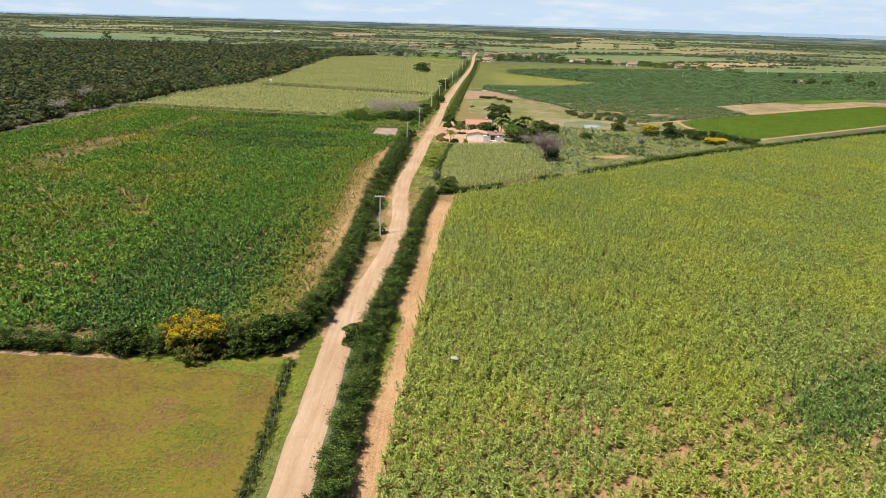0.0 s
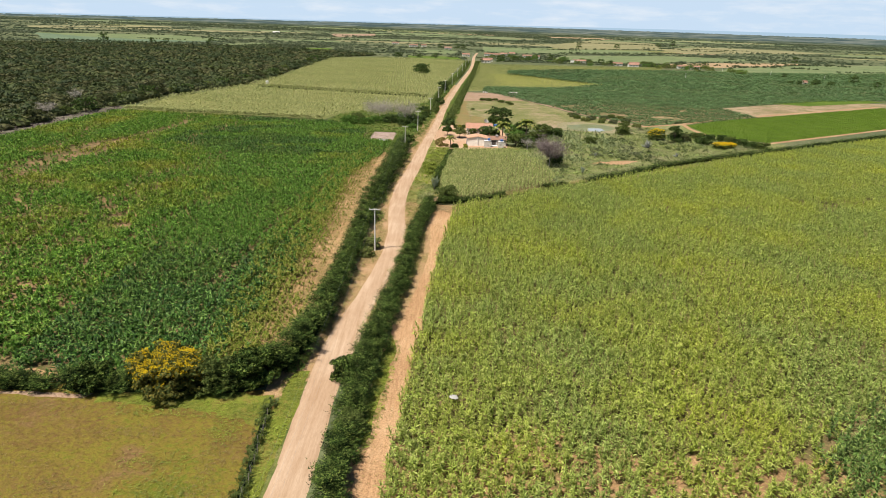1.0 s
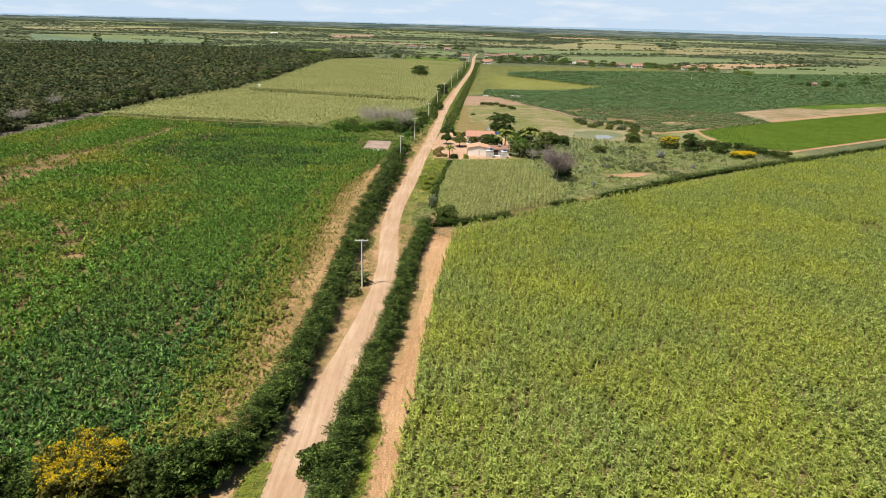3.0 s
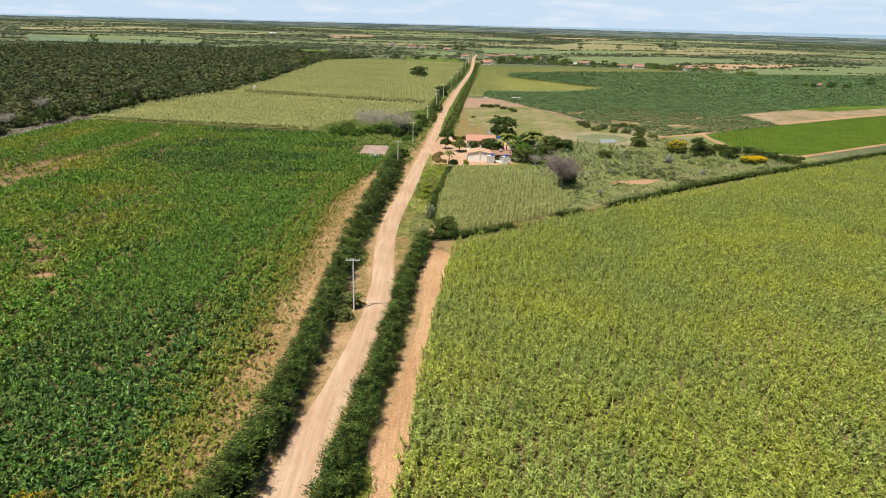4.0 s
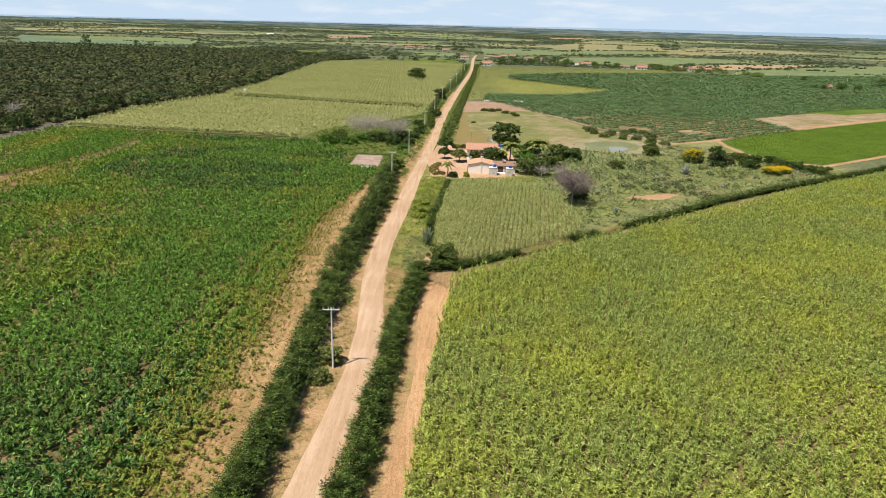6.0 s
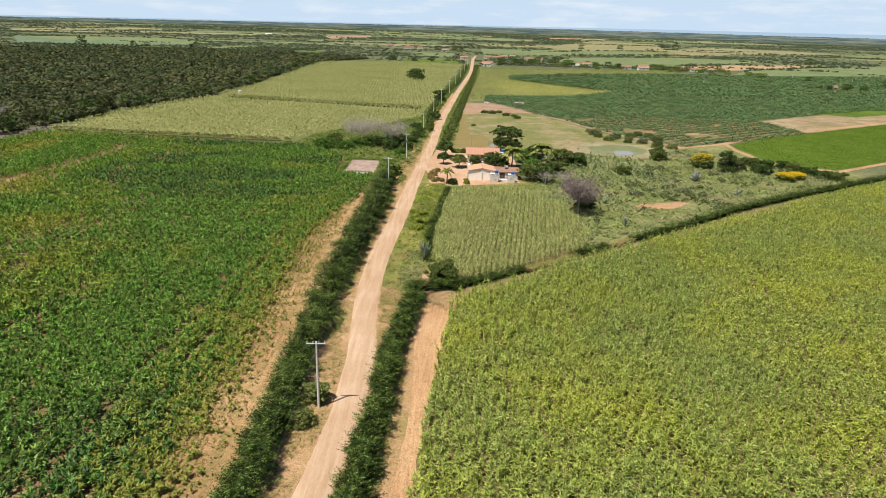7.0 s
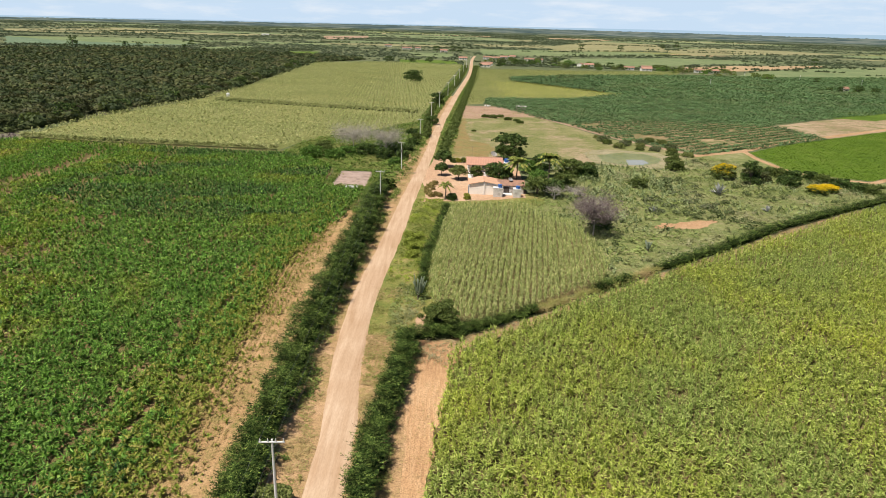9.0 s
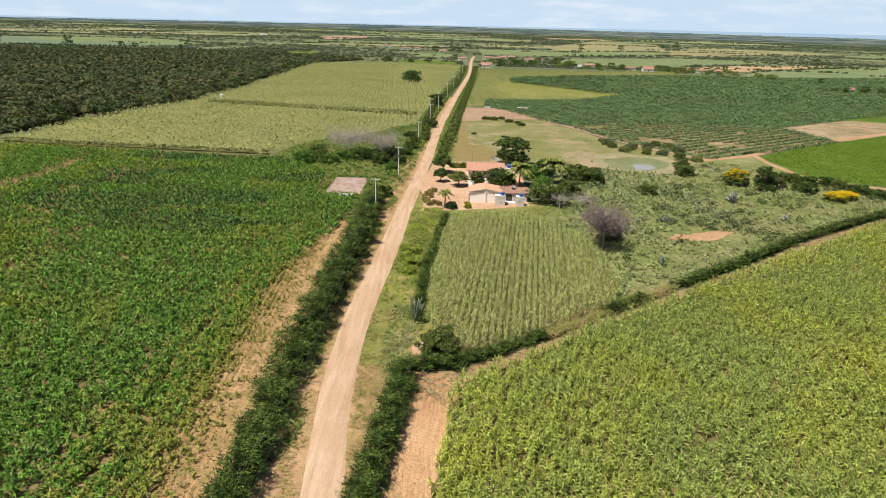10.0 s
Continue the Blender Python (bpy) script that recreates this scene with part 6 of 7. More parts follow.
# annex with aged tiles
h2 = thing("annex", (20, 262, 0), "low annex with an aged brown tile roof and open doorway", "house")
walls(h2, 16.6, 23.6, 260.6, 265.6, 2.5, 3.35, False, M_GREYWALL)
gable_roof(h2, 16.6, 23.6, 260.6, 265.6, 2.52, 3.38, False, M_DARKTILE)
opening(h2, "doorway", 17.9, 19.6, 260.6, 0, 2.2, M_DARK, M_WHITEWALL)
part("step", boxed(17.4, 20.2, 258.6, 260.5, 0, 0.35), M_CONCRETE, h2)
for x0, x1, z in ((14.8, 17.3, 2.5), (20.3, 22.4, 2.35)):
    hut = thing("tank_stand", ((x0 + x1) / 2, 258.0, 0), "stained grey masonry block that carries a water tank", "masonry")
    part("body", boxed(x0, x1, 256.6, 258.5, 0, z), M_GREYWALL, hut)
    part("coping", boxed(x0 - 0.06, x1 + 0.06, 256.54, 258.56, z + 0.003, z + 0.1), M_CONCRETE, hut)
water_tank(16.6, 257.5, 2.6, 0.55, 0.95, "blue plastic water tank on a masonry block")
water_tank(21.6, 257.5, 2.45, 0.6, 0.8, "blue plastic water tank on a masonry block")
dish(19.9, 262.4, 3.75, 0.65, (0.2, -0.5, 0.85), "round grey satellite dish on the annex roof")
# rear house with a red roof and porch
h3 = thing("house", (14, 291, 0), "whitewashed farmhouse with a red tile roof and a porch", "house")
walls(h3, 8.6, 20.2, 288.5, 295, 2.7, 4.1, False, M_PLASTER)
gable_roof(h3, 8.4, 19.8, 287.2, 295.4, 2.6, 4.15, False, M_REDTILE, 0.3)
for x in (8.8, 12.4, 16.0, 19.2):
    part("porch_post", boxed(x - 0.13, x + 0.13, 287.1, 287.36, 0, 2.6), M_WHITEWALL, h3)
opening(h3, "door", 10.0, 10.9, 288.5, 0, 2.1, M_DARK, M_WHITEWALL)
opening(h3, "window", 13.3, 14.5, 288.5, 1.0, 2.1, M_DOOR, M_WHITEWALL)
opening(h3, "window", 17.0, 18.2, 288.5, 1.0, 2.1, M_DOOR, M_WHITEWALL)
stand = thing("tank_stand", (21.3, 291, 0), "white masonry tower that carries a water tank", "masonry")
part("body", boxed(20.3, 22.4, 289.6, 291.8, 0, 3.0), M_WHITEWALL, stand)
water_tank(21.3, 290.7, 3.0, 0.75, 1.2, "blue plastic water tank on the rear house")
dish(17.4, 296.6, 4.3, 1.15, (0.3, -0.5, 0.8), "large round grey satellite dish behind the house")
aer = thing("antenna", (10.2, 296, 0), "thin television antenna mast", "antenna")
part("mast", tube(bmesh.new(), [(10.2, 296, 0), (10.2, 296, 7)], [0.04, 0.03], 6), M_IRON, aer)
for z in (6.4, 6.8):
    part("rod", tube(bmesh.new(), [(9.6, 296, z), (10.8, 296, z)], [0.015, 0.015], 4), M_IRON, aer)
path = thing("garden_path", (9, 277, 0), "pale concrete path across the yard", "path")
part("paving", boxed(8.6, 10.2, 266.0, 287.0, 0.02, 0.09), M_CONCRETE, path)
cis = thing("cistern", (14.3, 281.5, 0), "small whitewashed round cistern", "cistern")
part("wall", tube(bmesh.new(), [(14.3, 281.5, 0), (14.3, 281.5, 1.2)], [0.9, 0.9], 16), M_WHITEWALL, cis)
part("lid", tube(bmesh.new(), [(14.3, 281.5, 1.2), (14.3, 281.5, 1.3), (14.3, 281.5, 1.45)], [1.0, 1.0, 0.2], 16), M_CONCRETE, cis)
# concrete threshing floor with low kerb
slab = thing("concrete_floor", (-26, 263, 0), "stained rectangular concrete drying floor with a low kerb", "concrete floor")
part("slab", boxed(-31.2, -21.6, 263.6, 282.2, 0, 0.28), M_SLAB, slab)
for dims in ((-31.5, -31.2, 263.4, 282.4), (-21.6, -21.3, 263.4, 282.4), (-31.2, -21.6, 282.2, 282.5)):
    part("kerb", boxed(*dims, 0, 0.36), M_KERB, slab)
blk = thing("trough", (-25, 260.5, 0), "small white concrete water trough", "trough")
part("basin", boxed(-26.8, -23.2, 260.0, 261.3, 0, 0.95), M_WHITEWALL, blk)
part("water", boxed(-26.6, -23.4, 260.2, 261.1, 0.953, 0.957), M_WATER, blk)
hutw = thing("white_tank", (-131, 478, 0), "small white water tank at the corn's edge", "water tank")
part("barrel", tube(bmesh.new(), [(-131, 478, 0), (-131, 478, 1.8), (-131, 478, 2.2)], [1.1, 1.1, 0.5], 12), M_WHITE, hutw)
bag = thing("plastic_sheet", (2.1, 76.9, 1.0), "crumpled white plastic sheet caught in the corn", "plastic sheet")
bm = bmesh.new()
bmesh.ops.create_icosphere(bm, subdivisions=2, radius=0.5)
for q in bm.verts:
    q.co = Vector((q.co.x * 1.15, q.co.y * 0.8, q.co.z * 0.3)) * (1 + 0.6 * noise.noise(q.co * 2.2)) + Vector((2.1, 76.9, 1.75))
part("sheet", bm, M_DISH, bag)

# farm trees
tree(0.8, 294, 5.6, 3.3, "round green shade tree in the yard", L_TREE, 11, 1.6, 0.05, templates=FULL_CLUMPS, neat=True)
tree(0.2, 281.5, 4.3, 2.2, "small round green tree in the yard", L_TREE, 12, 1.5, 0.09, templates=FULL_CLUMPS, neat=True)
tree(5.4, 276.5, 4.4, 3.0, "round olive-green shade tree with a clipped crown", L_OLIVEBUSH, 13, 1.6, 0.09, templates=FULL_CLUMPS, neat=True)
tree(11.0, 282.0, 3.2, 2.2, "round green garden bush before the porch", L_OLIVE, 14, 1.3, 0.02, "bush", "bush")
tree(17.8, 281.0, 4.0, 4.2, "wide dark green garden bush", L_TREE, 15, 1.3, 0.02, "bush", "bush")
tree(20.6, 282.5, 2.8, 2.2, "dark green bush beside the house", L_TREE, 16, 1.3, 0.02, "bush", "bush")
tree(24.4, 311.5, 8.6, 6.2, "large dark tree with a dense spreading crown", L_TREE, 17, 2.4, 0.06, templates=FULL_CLUMPS)
tree(28.2, 289, 4.4, 3.0, "fresh green mango tree by the house", L_BRIGHTTREE, 18, 1.4, 0.08)
tree(28.8, 272, 4.4, 3.0, "fresh green mango tree by the house", L_BRIGHTTREE, 19, 1.4, 0.05)
tree(33, 292, 5.5, 3.5, "dark green tree behind the palms", L_TREE, 20, 1.3, 0.08)
tree(41.5, 286, 5.2, 5.0, "wide fresh green tree", L_OLIVE, 21, 1.4, 0.05)
tree(27.5, 260.5, 4.6, 4.8, "broad green thorn tree beside the annex", L_OLIVE, 22, 1.4, 0.12)
tree(31.5, 259, 4.4, 3.8, "broad dark green thorn tree", L_TREE, 23, 1.8, 0.1)
tree(36.2, 268, 4.4, 3.6, "dark green thorn tree beside the cactus", L_OLIVE, 27, 1.6, 0.06)
tree(46.5, 284, 3.8, 3.6, "dark green bush beside the cactus", L_TREE, 28, 1.5, 0.03, "bush", "bush")
tree(3.2, 252.3, 1.8, 1.4, "small dark green bush before the house", L_TREE, 24, 1.2, 0.0, "bush", "bush")
tree(7.4, 253.5, 1.6, 1.0, "small yellow-green garden bush", L_YELLOWBUSH, 25, 1.4, 0.0, "bush", "bush")
tree(38.5, 230.5, 3.2, 2.8, "dark green bush below the leafless tree", L_TREE, 26, 1.2, 0.0, "bush", "bush")
for x, y, r in ((-3.2, 265, 0.9), (-3.6, 259, 1.0), (-2.5, 255, 0.9), (-1.5, 269, 0.8), (-3.9, 262, 0.7), (-3.0, 257, 0.8), (-1.2, 256.4, 0.7), (-2.6, 267.2, 0.7), (-2.0, 262.6, 0.6), (0.0, 255, 0.7)):
    tree(x, y, 1.3, r, "small dry garden shrub in the yard", L_STUBBLE, int(y), 0.4, 0.0, "shrub", "shrub", templates=SMALL_CLUMPS)
for i, (x, y) in enumerate(((4.2, 302.5), (5.8, 302.7), (7.4, 303), (9.0, 303.2))):
    tree(x, y, 1.5, 1.1, "low yellow-green shrub behind the yard", L_YELLOWBUSH if i % 2 else L_OLIVE, 480 + i, 1.0, 0.0, "shrub", "shrub")
for x, y, r in ((-6.0, 214, 1.5), (-4.6, 210.5, 1.7), (-5.2, 206.5, 1.3), (-4.4, 218, 1.4), (-6.4, 219.5, 1.1)):
    tree(x, y, r, r, "low lime-green weedy bush on the verge", L_LIME, int(y * 3), 1.1, 0.0, "bush", "bush")
# thicket across the road
for i, (x, y, h, r) in enumerate(((-33, 309, 3.0, 3.4), (-41, 310, 2.6, 3.2), (-14, 306, 2.6, 2.4), (-22, 322, 3.0, 3.4), (-44, 320, 2.6, 3.2), (-12.5, 320, 2.6, 2.4), (-15.5, 296, 2.2, 2.0), (-10.5, 345, 2.6, 2.4), (-13, 358, 2.4, 2.6))):
    tree(x, y, h, r, "green bush in the roadside thicket", (L_BRIGHTTREE, L_OLIVE, L_TREE)[i % 3], 130 + i, 1.1, 0.0, "bush", "bush")
tree(-45, 304, 3.4, 4.2, "fresh green spreading bush in the thicket", L_BRIGHTTREE, 30, 1.3, 0.0, "bush", "bush")
tree(-37, 303, 3.0, 3.6, "fresh green spreading bush in the thicket", L_BRIGHTTREE, 31, 1.3, 0.0, "bush", "bush")
tree(-27, 311, 3.8, 4.0, "dark green bush in the thicket", L_TREE, 32, 1.2, 0.0, "bush", "bush")
tree(-20, 304, 3.6, 3.2, "dark green bush in the thicket", L_TREE, 33, 1.2, 0.0, "bush", "bush")
tree(-17, 316, 3.4, 3.4, "green bush in the thicket", L_TREE, 34, 1.2, 0.0, "bush", "bush")
tree(-11.5, 332, 3.0, 2.6, "green bush beside the road", L_TREE, 35, 1.2, 0.0, "bush", "bush")
tree(-15.0, 262.5, 2.8, 2.2, "dark green bush at the end of the hedge", L_HEDGE, 36, 1.2, 0.0, "bush", "bush")
tree(-5.0, 388, 4.0, 3.0, "dark green roadside tree", L_TREE, 37, 1.2, 0.0)
tree(-3.5, 470, 6.5, 4.6, "dark green roadside tree", L_TREE, 38, 1.3, 0.05)
tree(-26, 620, 8.5, 8.2, "lone round dark tree in the far corn", L_TREE, 39, 1.6, 0.05)
bare_tree(-33, 321, 8.6, 8.4, "grey leafless spreading tree in the thicket", L_GREY, 40, 2.2)
bare_tree(-20, 313, 9.4, 6.0, "grey leafless tree in the thicket", L_GREY, 41, 1.5)
bare_tree(-193, 342, 7.0, 3.6, "whitish leafless tree at the forest's edge", L_GREY, 45, 0.25)
bare_tree(-181, 297, 5.5, 4.0, "grey leafless tree at the forest's edge", L_GREY, 46, 0.6)
bare_tree(35.6, 224.6, 9.6, 5.4, "purplish leafless tree at the plot's edge", L_PURPLE, 42, 2.4)
bare_tree(31.5, 255.5, 4.0, 2.8, "whitish dead tree beside the thorn tree", L_GREY, 43, 0.06)
bare_tree(37.5, 258, 3.2, 2.4, "pale dry bush beside the thorn tree", L_GREY, 44, 0.15)

# taller trees along the edge of the dry forest
rng = np.random.default_rng(17)
for i in range(26):
    u = (i + rng.uniform(-0.3, 0.3)) / 26
    x, y = float(np.interp(u, [0, 0.25, 0.5, 0.7, 1], [-175, -171, -149, -144, -150])), float(np.interp(u, [0, 0.25, 0.5, 0.7, 1], [262, 383, 458, 545, 800]))
    r = rng.uniform(3.0, 6.2)
    tree(x + rng.uniform(-3, 2), y, r * rng.uniform(1.0, 1.3), r, "dark green thorn tree at the forest's edge", (L_TREE, L_FOREST, L_OLIVE)[i % 3], 300 + i, 0.55, 0.0, templates=SMALL_CLUMPS)

# scrub: trees, yellow bushes, agave
tree(97.5, 281.5, 7.8, 3.2, "dark upright tree in the scrub", L_TREE, 50, 1.5, 0.05)
tree(92, 289, 4.2, 4.0, "bush covered in yellow blossom", L_OLIVE, 51, 1.4, 0.0, "flowering_bush", "bush", 0.8)
tree(113, 271, 2.2, 3.2, "low bush covered in yellow blossom", L_OLIVE, 52, 1.2, 0.0, "flowering_bush", "bush", 0.9)
tree(118, 273.5, 1.9, 2.6, "low bush covered in yellow blossom", L_OLIVE, 53, 1.2, 0.0, "flowering_bush", "bush", 0.9)
tree(102, 287, 3.6, 4.6, "grey-green thorn bush in the scrub", L_FOREST, 54, 1.3, 0.0, "bush", "bush")
tree(110, 282, 2.8, 3.6, "dark green bush by the red track", L_TREE, 55, 1.2, 0.0, "bush", "bush")
tree(60, 274, 2.6, 2.8, "round dark green bush in the scrub", L_OLIVE, 56, 1.3, 0.0, "bush", "bush")
tree(80, 300, 3.4, 3.4, "round olive bush near the pond", L_OLIVE, 57, 1.3, 0.0, "bush", "bush")
tree(84, 314, 3.0, 3.0, "small green bush near the pond", L_OLIVE, 58, 1.2, 0.0, "bush", "bush")
tree(50, 297, 2.4, 2.2, "small green bush near the pond", L_OLIVE, 59, 1.2, 0.0, "bush", "bush")
rng = np.random.default_rng(91)
POND_BUSHES = [(67, 364), (68.5, 356), (69, 349), (70.4, 342), (74, 347), (77, 350), (80.9, 344), (84, 350), (88, 356), (91.5, 352), (93, 343), (91.4, 331), (93.4, 324), (84, 338), (79, 338)]
for i, (x, y) in enumerate(POND_BUSHES):
    r = rng.uniform(1.6, 3.0)
    tree(x + rng.normal(0, 0.8), y + rng.normal(0, 0.8), r * rng.uniform(0.55, 0.8), r, "rough olive-brown bush on the bank behind the pond", (L_OLIVEBUSH, L_SCRUBBUSH, L_OLIVE)[i % 3], 60 + i, 0.6, 0.0, "bush", "bush")
TRACK_BUSHES = [(113.3, 296), (116.5, 292), (121.4, 291), (124.9, 287.7), (126.5, 281.5), (129, 277), (132, 274), (112, 299)]
for i, (x, y) in enumerate(TRACK_BUSHES):
    r = rng.uniform(2.2, 3.2)
    tree(x + rng.normal(0, 0.5), y + rng.normal(0, 0.5), r * rng.uniform(0.8, 1.0), r, "dark green bush beside the red track", L_TREE if i % 3 else L_OLIVE, 520 + i, 1.3, 0.0, "bush", "bush")
for i, (x, y, r) in enumerate(((22, 420, 2.2), (26, 418, 2.6), (30, 422, 2.0), (33, 412, 2.2), (37, 409, 1.8), (38, 402, 2), (14, 372, 1.2))):
    tree(x, y, r * 0.6, r, "low dark green shrub in the paddock", L_OLIVE, 70 + i, 0.9, 0.0, "shrub", "shrub")


def agave(x, y, size, label, seed):
    rng = np.random.default_rng(seed)
    root = thing("agave", (x, y, 0), label, "agave")
    for i in range(26):
        a, e = rng.uniform(0, 2 * math.pi), rng.uniform(0.25, 1.4)
        d = Vector((math.cos(a) * math.cos(e), math.sin(a) * math.cos(e), math.sin(e)))
        s = d.cross(Vector((0, 0, 1))).normalized() * 0.1 * size
        up = s.cross(d).normalized() * 0.05 * size
        o = Vector((x, y, 0.05))
        m = o + d * size * 0.55
        t = o + d * size * rng.uniform(0.9, 1.1)
        bm = bmesh.new()
        v = [bm.verts.new(p) for p in (o - s, o + s, m + s * 0.8, t, m - s * 0.8, o + up * -1, m - up)]
        for f in ((0, 1, 2, 4), (4, 2, 3), (1, 0, 5), (1, 5, 6, 2), (0, 4, 6, 5), (2, 6, 3), (4, 3, 6)):
            bm.faces.new([v[k] for k in f])
        part("leaf", bm, L_AGAVE, root)


agave(82, 267.5, 3.6, "large grey-violet spiky agave in the scrub", 5)
agave(56, 246, 1.6, "grey spiky agave in the scrub", 6)
agave(88, 250, 1.8, "grey spiky agave in the scrub", 7)


def column_cactus(x, y, height, label, seed):
    """A candelabra cactus: a short trunk and many upright ribbed columns."""
    rng = np.random.default_rng(seed)
    root = thing("column_cactus", (x, y, 0), label, "cactus")
    part("trunk", tube(bmesh.new(), [(x, y, -0.05), (x, y, height * 0.35)], [0.2, 0.17], 8), M_BARK, root)
    for i in range(19):
        a, r = rng.uniform(0, 2 * math.pi), rng.uniform(0.15, 1.0) * height * 0.17
        z = height * rng.uniform(0.2, 0.4)
        tip = height * rng.uniform(0.7, 1.0)
        p = [(x, y, z), (x + math.cos(a) * r * 0.8, y + math.sin(a) * r * 0.8, z + 0.25), (x + math.cos(a) * r, y + math.sin(a) * r, z + 0.7), (x + math.cos(a) * r * 1.75, y + math.sin(a) * r * 1.75, tip - 0.1), (x + math.cos(a) * r * 1.8, y + math.sin(a) * r * 1.8, tip)]
        part("arm", tube(bmesh.new(), p, [0.08, 0.085, 0.095, 0.085, 0.03], 8), L_COLUMN, root)
    return root


column_cactus(-3.0, 185.5, 4.6, "grey-green candelabra cactus at the plot's corner", 3)
column_cactus(45, 214, 2.6, "grey-green branching cactus in the scrub", 5)


def palm(x, y, height, reach, label, seed):
    rng = np.random.default_rng(seed)
    root = thing("palm_tree", (x, y, 0), label, "palm tree", "coconut palms")
    part("trunk", tube(bmesh.new(), [(x, y, -0.1), (x + 0.15, y, height * 0.5), (x + 0.1, y + 0.1, height)], [0.24, 0.17, 0.14], 8), M_BARK, root)
    for i in range(28):
        a = 2 * math.pi * i / 28 * 2.618 + rng.normal(0, 0.15)
        e = rng.uniform(-0.1, 1.25)
        L = reach * rng.uniform(0.85, 1.1)
        d, s = np.array([math.cos(a), math.sin(a)]), np.array([-math.sin(a), math.cos(a)])
        line = []
        for k in range(9):
            u = k / 8
            out = L * (math.cos(e) * u + 0.12 * u * u)
            line.append(np.array([x + 0.1 + d[0] * out, y + 0.1 + d[1] * out, height + L * (math.sin(e) * u - 0.62 * u * u)]))
        v, f = [], []
        for k in range(1, 9):
            for j in range(2):
                p = line[k - 1] + (line[k] - line[k - 1]) * j * 0.5
                w = reach * 0.23 * math.sin(math.pi * (0.12 + 0.8 * (k + j * 0.5) / 9))
                t = (line[k] - line[k - 1]) * 0.85
                for sgn in (-1, 1):
                    b = len(v)
                    tip = p + np.array([s[0] * w * sgn, s[1] * w * sgn, -w * 0.55]) + t
                    v += [p, p + t, tip]
                    f += [(b, b + 1, b + 2)]
        attach(mesh_of("frond", v, f, L_PALM), root)


palm(23.4, 278.5, 6.0, 4.0, "coconut palm with yellowing drooping fronds", 1)
palm(33.8, 281.5, 6.6, 4.4, "coconut palm with yellowing drooping fronds", 2)
palm(1.4, 252.4, 4.3, 2.0, "slender young palm in the yard", 3)


# prickly pears: flat pads stacked at angles
def pear(seed, pads):
    rng = np.random.default_rng(seed)
    v, f, roots = [], [], [(np.zeros(3), np.array([0, 0, 1.0]))]
    for i in range(pads):
        o, d = roots[rng.integers(0, len(roots))]
        d = d * 0.7 + rng.normal(0, 0.55, 3)
        d[2] = abs(d[2]) + 0.15
        d /= np.linalg.norm(d)
        s = np.cross(d, rng.normal(size=3))
        s /= np.linalg.norm(s)
        L, W = 0.42, 0.15
        b = len(v)
        v += [o, o + d * L * 0.35 + s * W, o + d * L * 0.8 + s * W * 0.8, o + d * L, o + d * L * 0.8 - s * W * 0.8, o + d * L * 0.35 - s * W]
        f += [(b, b + 1, b + 5), (b + 1, b + 2, b + 5), (b + 2, b + 4, b + 5), (b + 2, b + 3, b + 4)]
        roots.append((o + d * L * 0.9, d))
    return np.array(v), np.array(f)


PEARS = [pear(s, 16) for s in range(6)]
k1 = spots([(34, 240), (46, 232), (60, 246), (72, 256), (74, 285), (60, 304), (36, 286), (34, 262)], 0.3)
k2 = spots(SCRUB, 0.2)
k2 = k2[~((k2[:, 0] - 61) ** 2 / 100 + (k2[:, 1] - 235) ** 2 / 25 < 1)]
stuff("prickly_pear", [stamp(PEARS, k1[patchy(k1, 0.09, -0.2, 6.0)], 0, (0.7, 1.35), 0.2), stamp(PEARS, k2[patchy(k2, 0.07, 0.14, 7.0)], 0, (0.6, 1.1), 0.2)], L_CACTUS, "pale grey-green prickly pear cactus thicket", "cactus")
k3 = spots(SCRUB, 1.3)
k3 = k3[~((k3[:, 0] - 61) ** 2 / 90 + (k3[:, 1] - 235) ** 2 / 16 < 1)]
k6 = spots(SCRUB, 0.13)
k6 = k6[patchy(k6, 0.05, 0.12, 11.0) & ~((k6[:, 0] - 61) ** 2 / 120 + (k6[:, 1] - 235) ** 2 / 30 < 1)]
stuff("scrub_bushes", [stamp(SCRUB_CLUMPS, k6, 0, sizes=0.8 + 2.0 * RNG.uniform(0, 1, len(k6)) ** 2, tilt=0.15)], L_SCRUBBUSH, "grey-green low bushes of the scrub", "bushes")
stuff("scrub_weeds", [stamp(SEEDLINGS, k3, 0, (0.5, 1.3), 0.3), stamp(LOW_BUSHES, k3[::6], 0, (0.7, 1.8), 0.2)], L_SCRUBWEED, "rough green and grey scrub weeds", "weeds")
k4 = np.concatenate([spots([(3, 316), (9.5, 443), (44, 438), (72, 364), (60, 322)], 0.5), spots(LEFT_YARD, 0.5)])
k5 = spots(LEFT_YARD, 2.2)
k5 = k5[~((k5[:, 0] > -32) & (k5[:, 0] < -21) & (k5[:, 1] < 283))]
stuff("thicket_weeds", [stamp(TUFTS, k5, 0, (0.9, 2.4), 0.3), stamp(LOW_BUSHES, k5[::4], 0, (0.8, 2.0), 0.2)], L_THICKET, "tall rank weeds round the thicket", "weeds")
k7 = np.concatenate([spots([(-33.5, 261), (-19.6, 261), (-19.6, 284.5), (-33.5, 284.5)], 5), spots([(-21, 236), (-20, 236), (-19.6, 261), (-30, 261), (-26, 246)], 3)])
k7 = k7[~((k7[:, 0] > -31.4) & (k7[:, 0] < -21.4) & (k7[:, 1] > 263.2) & (k7[:, 1] < 282.6))]
stuff("slab_weeds", [stamp(SEEDLINGS, k7, 0, (0.8, 1.9), 0.3)], L_THICKET, "tall green weeds round the drying floor", "weeds")
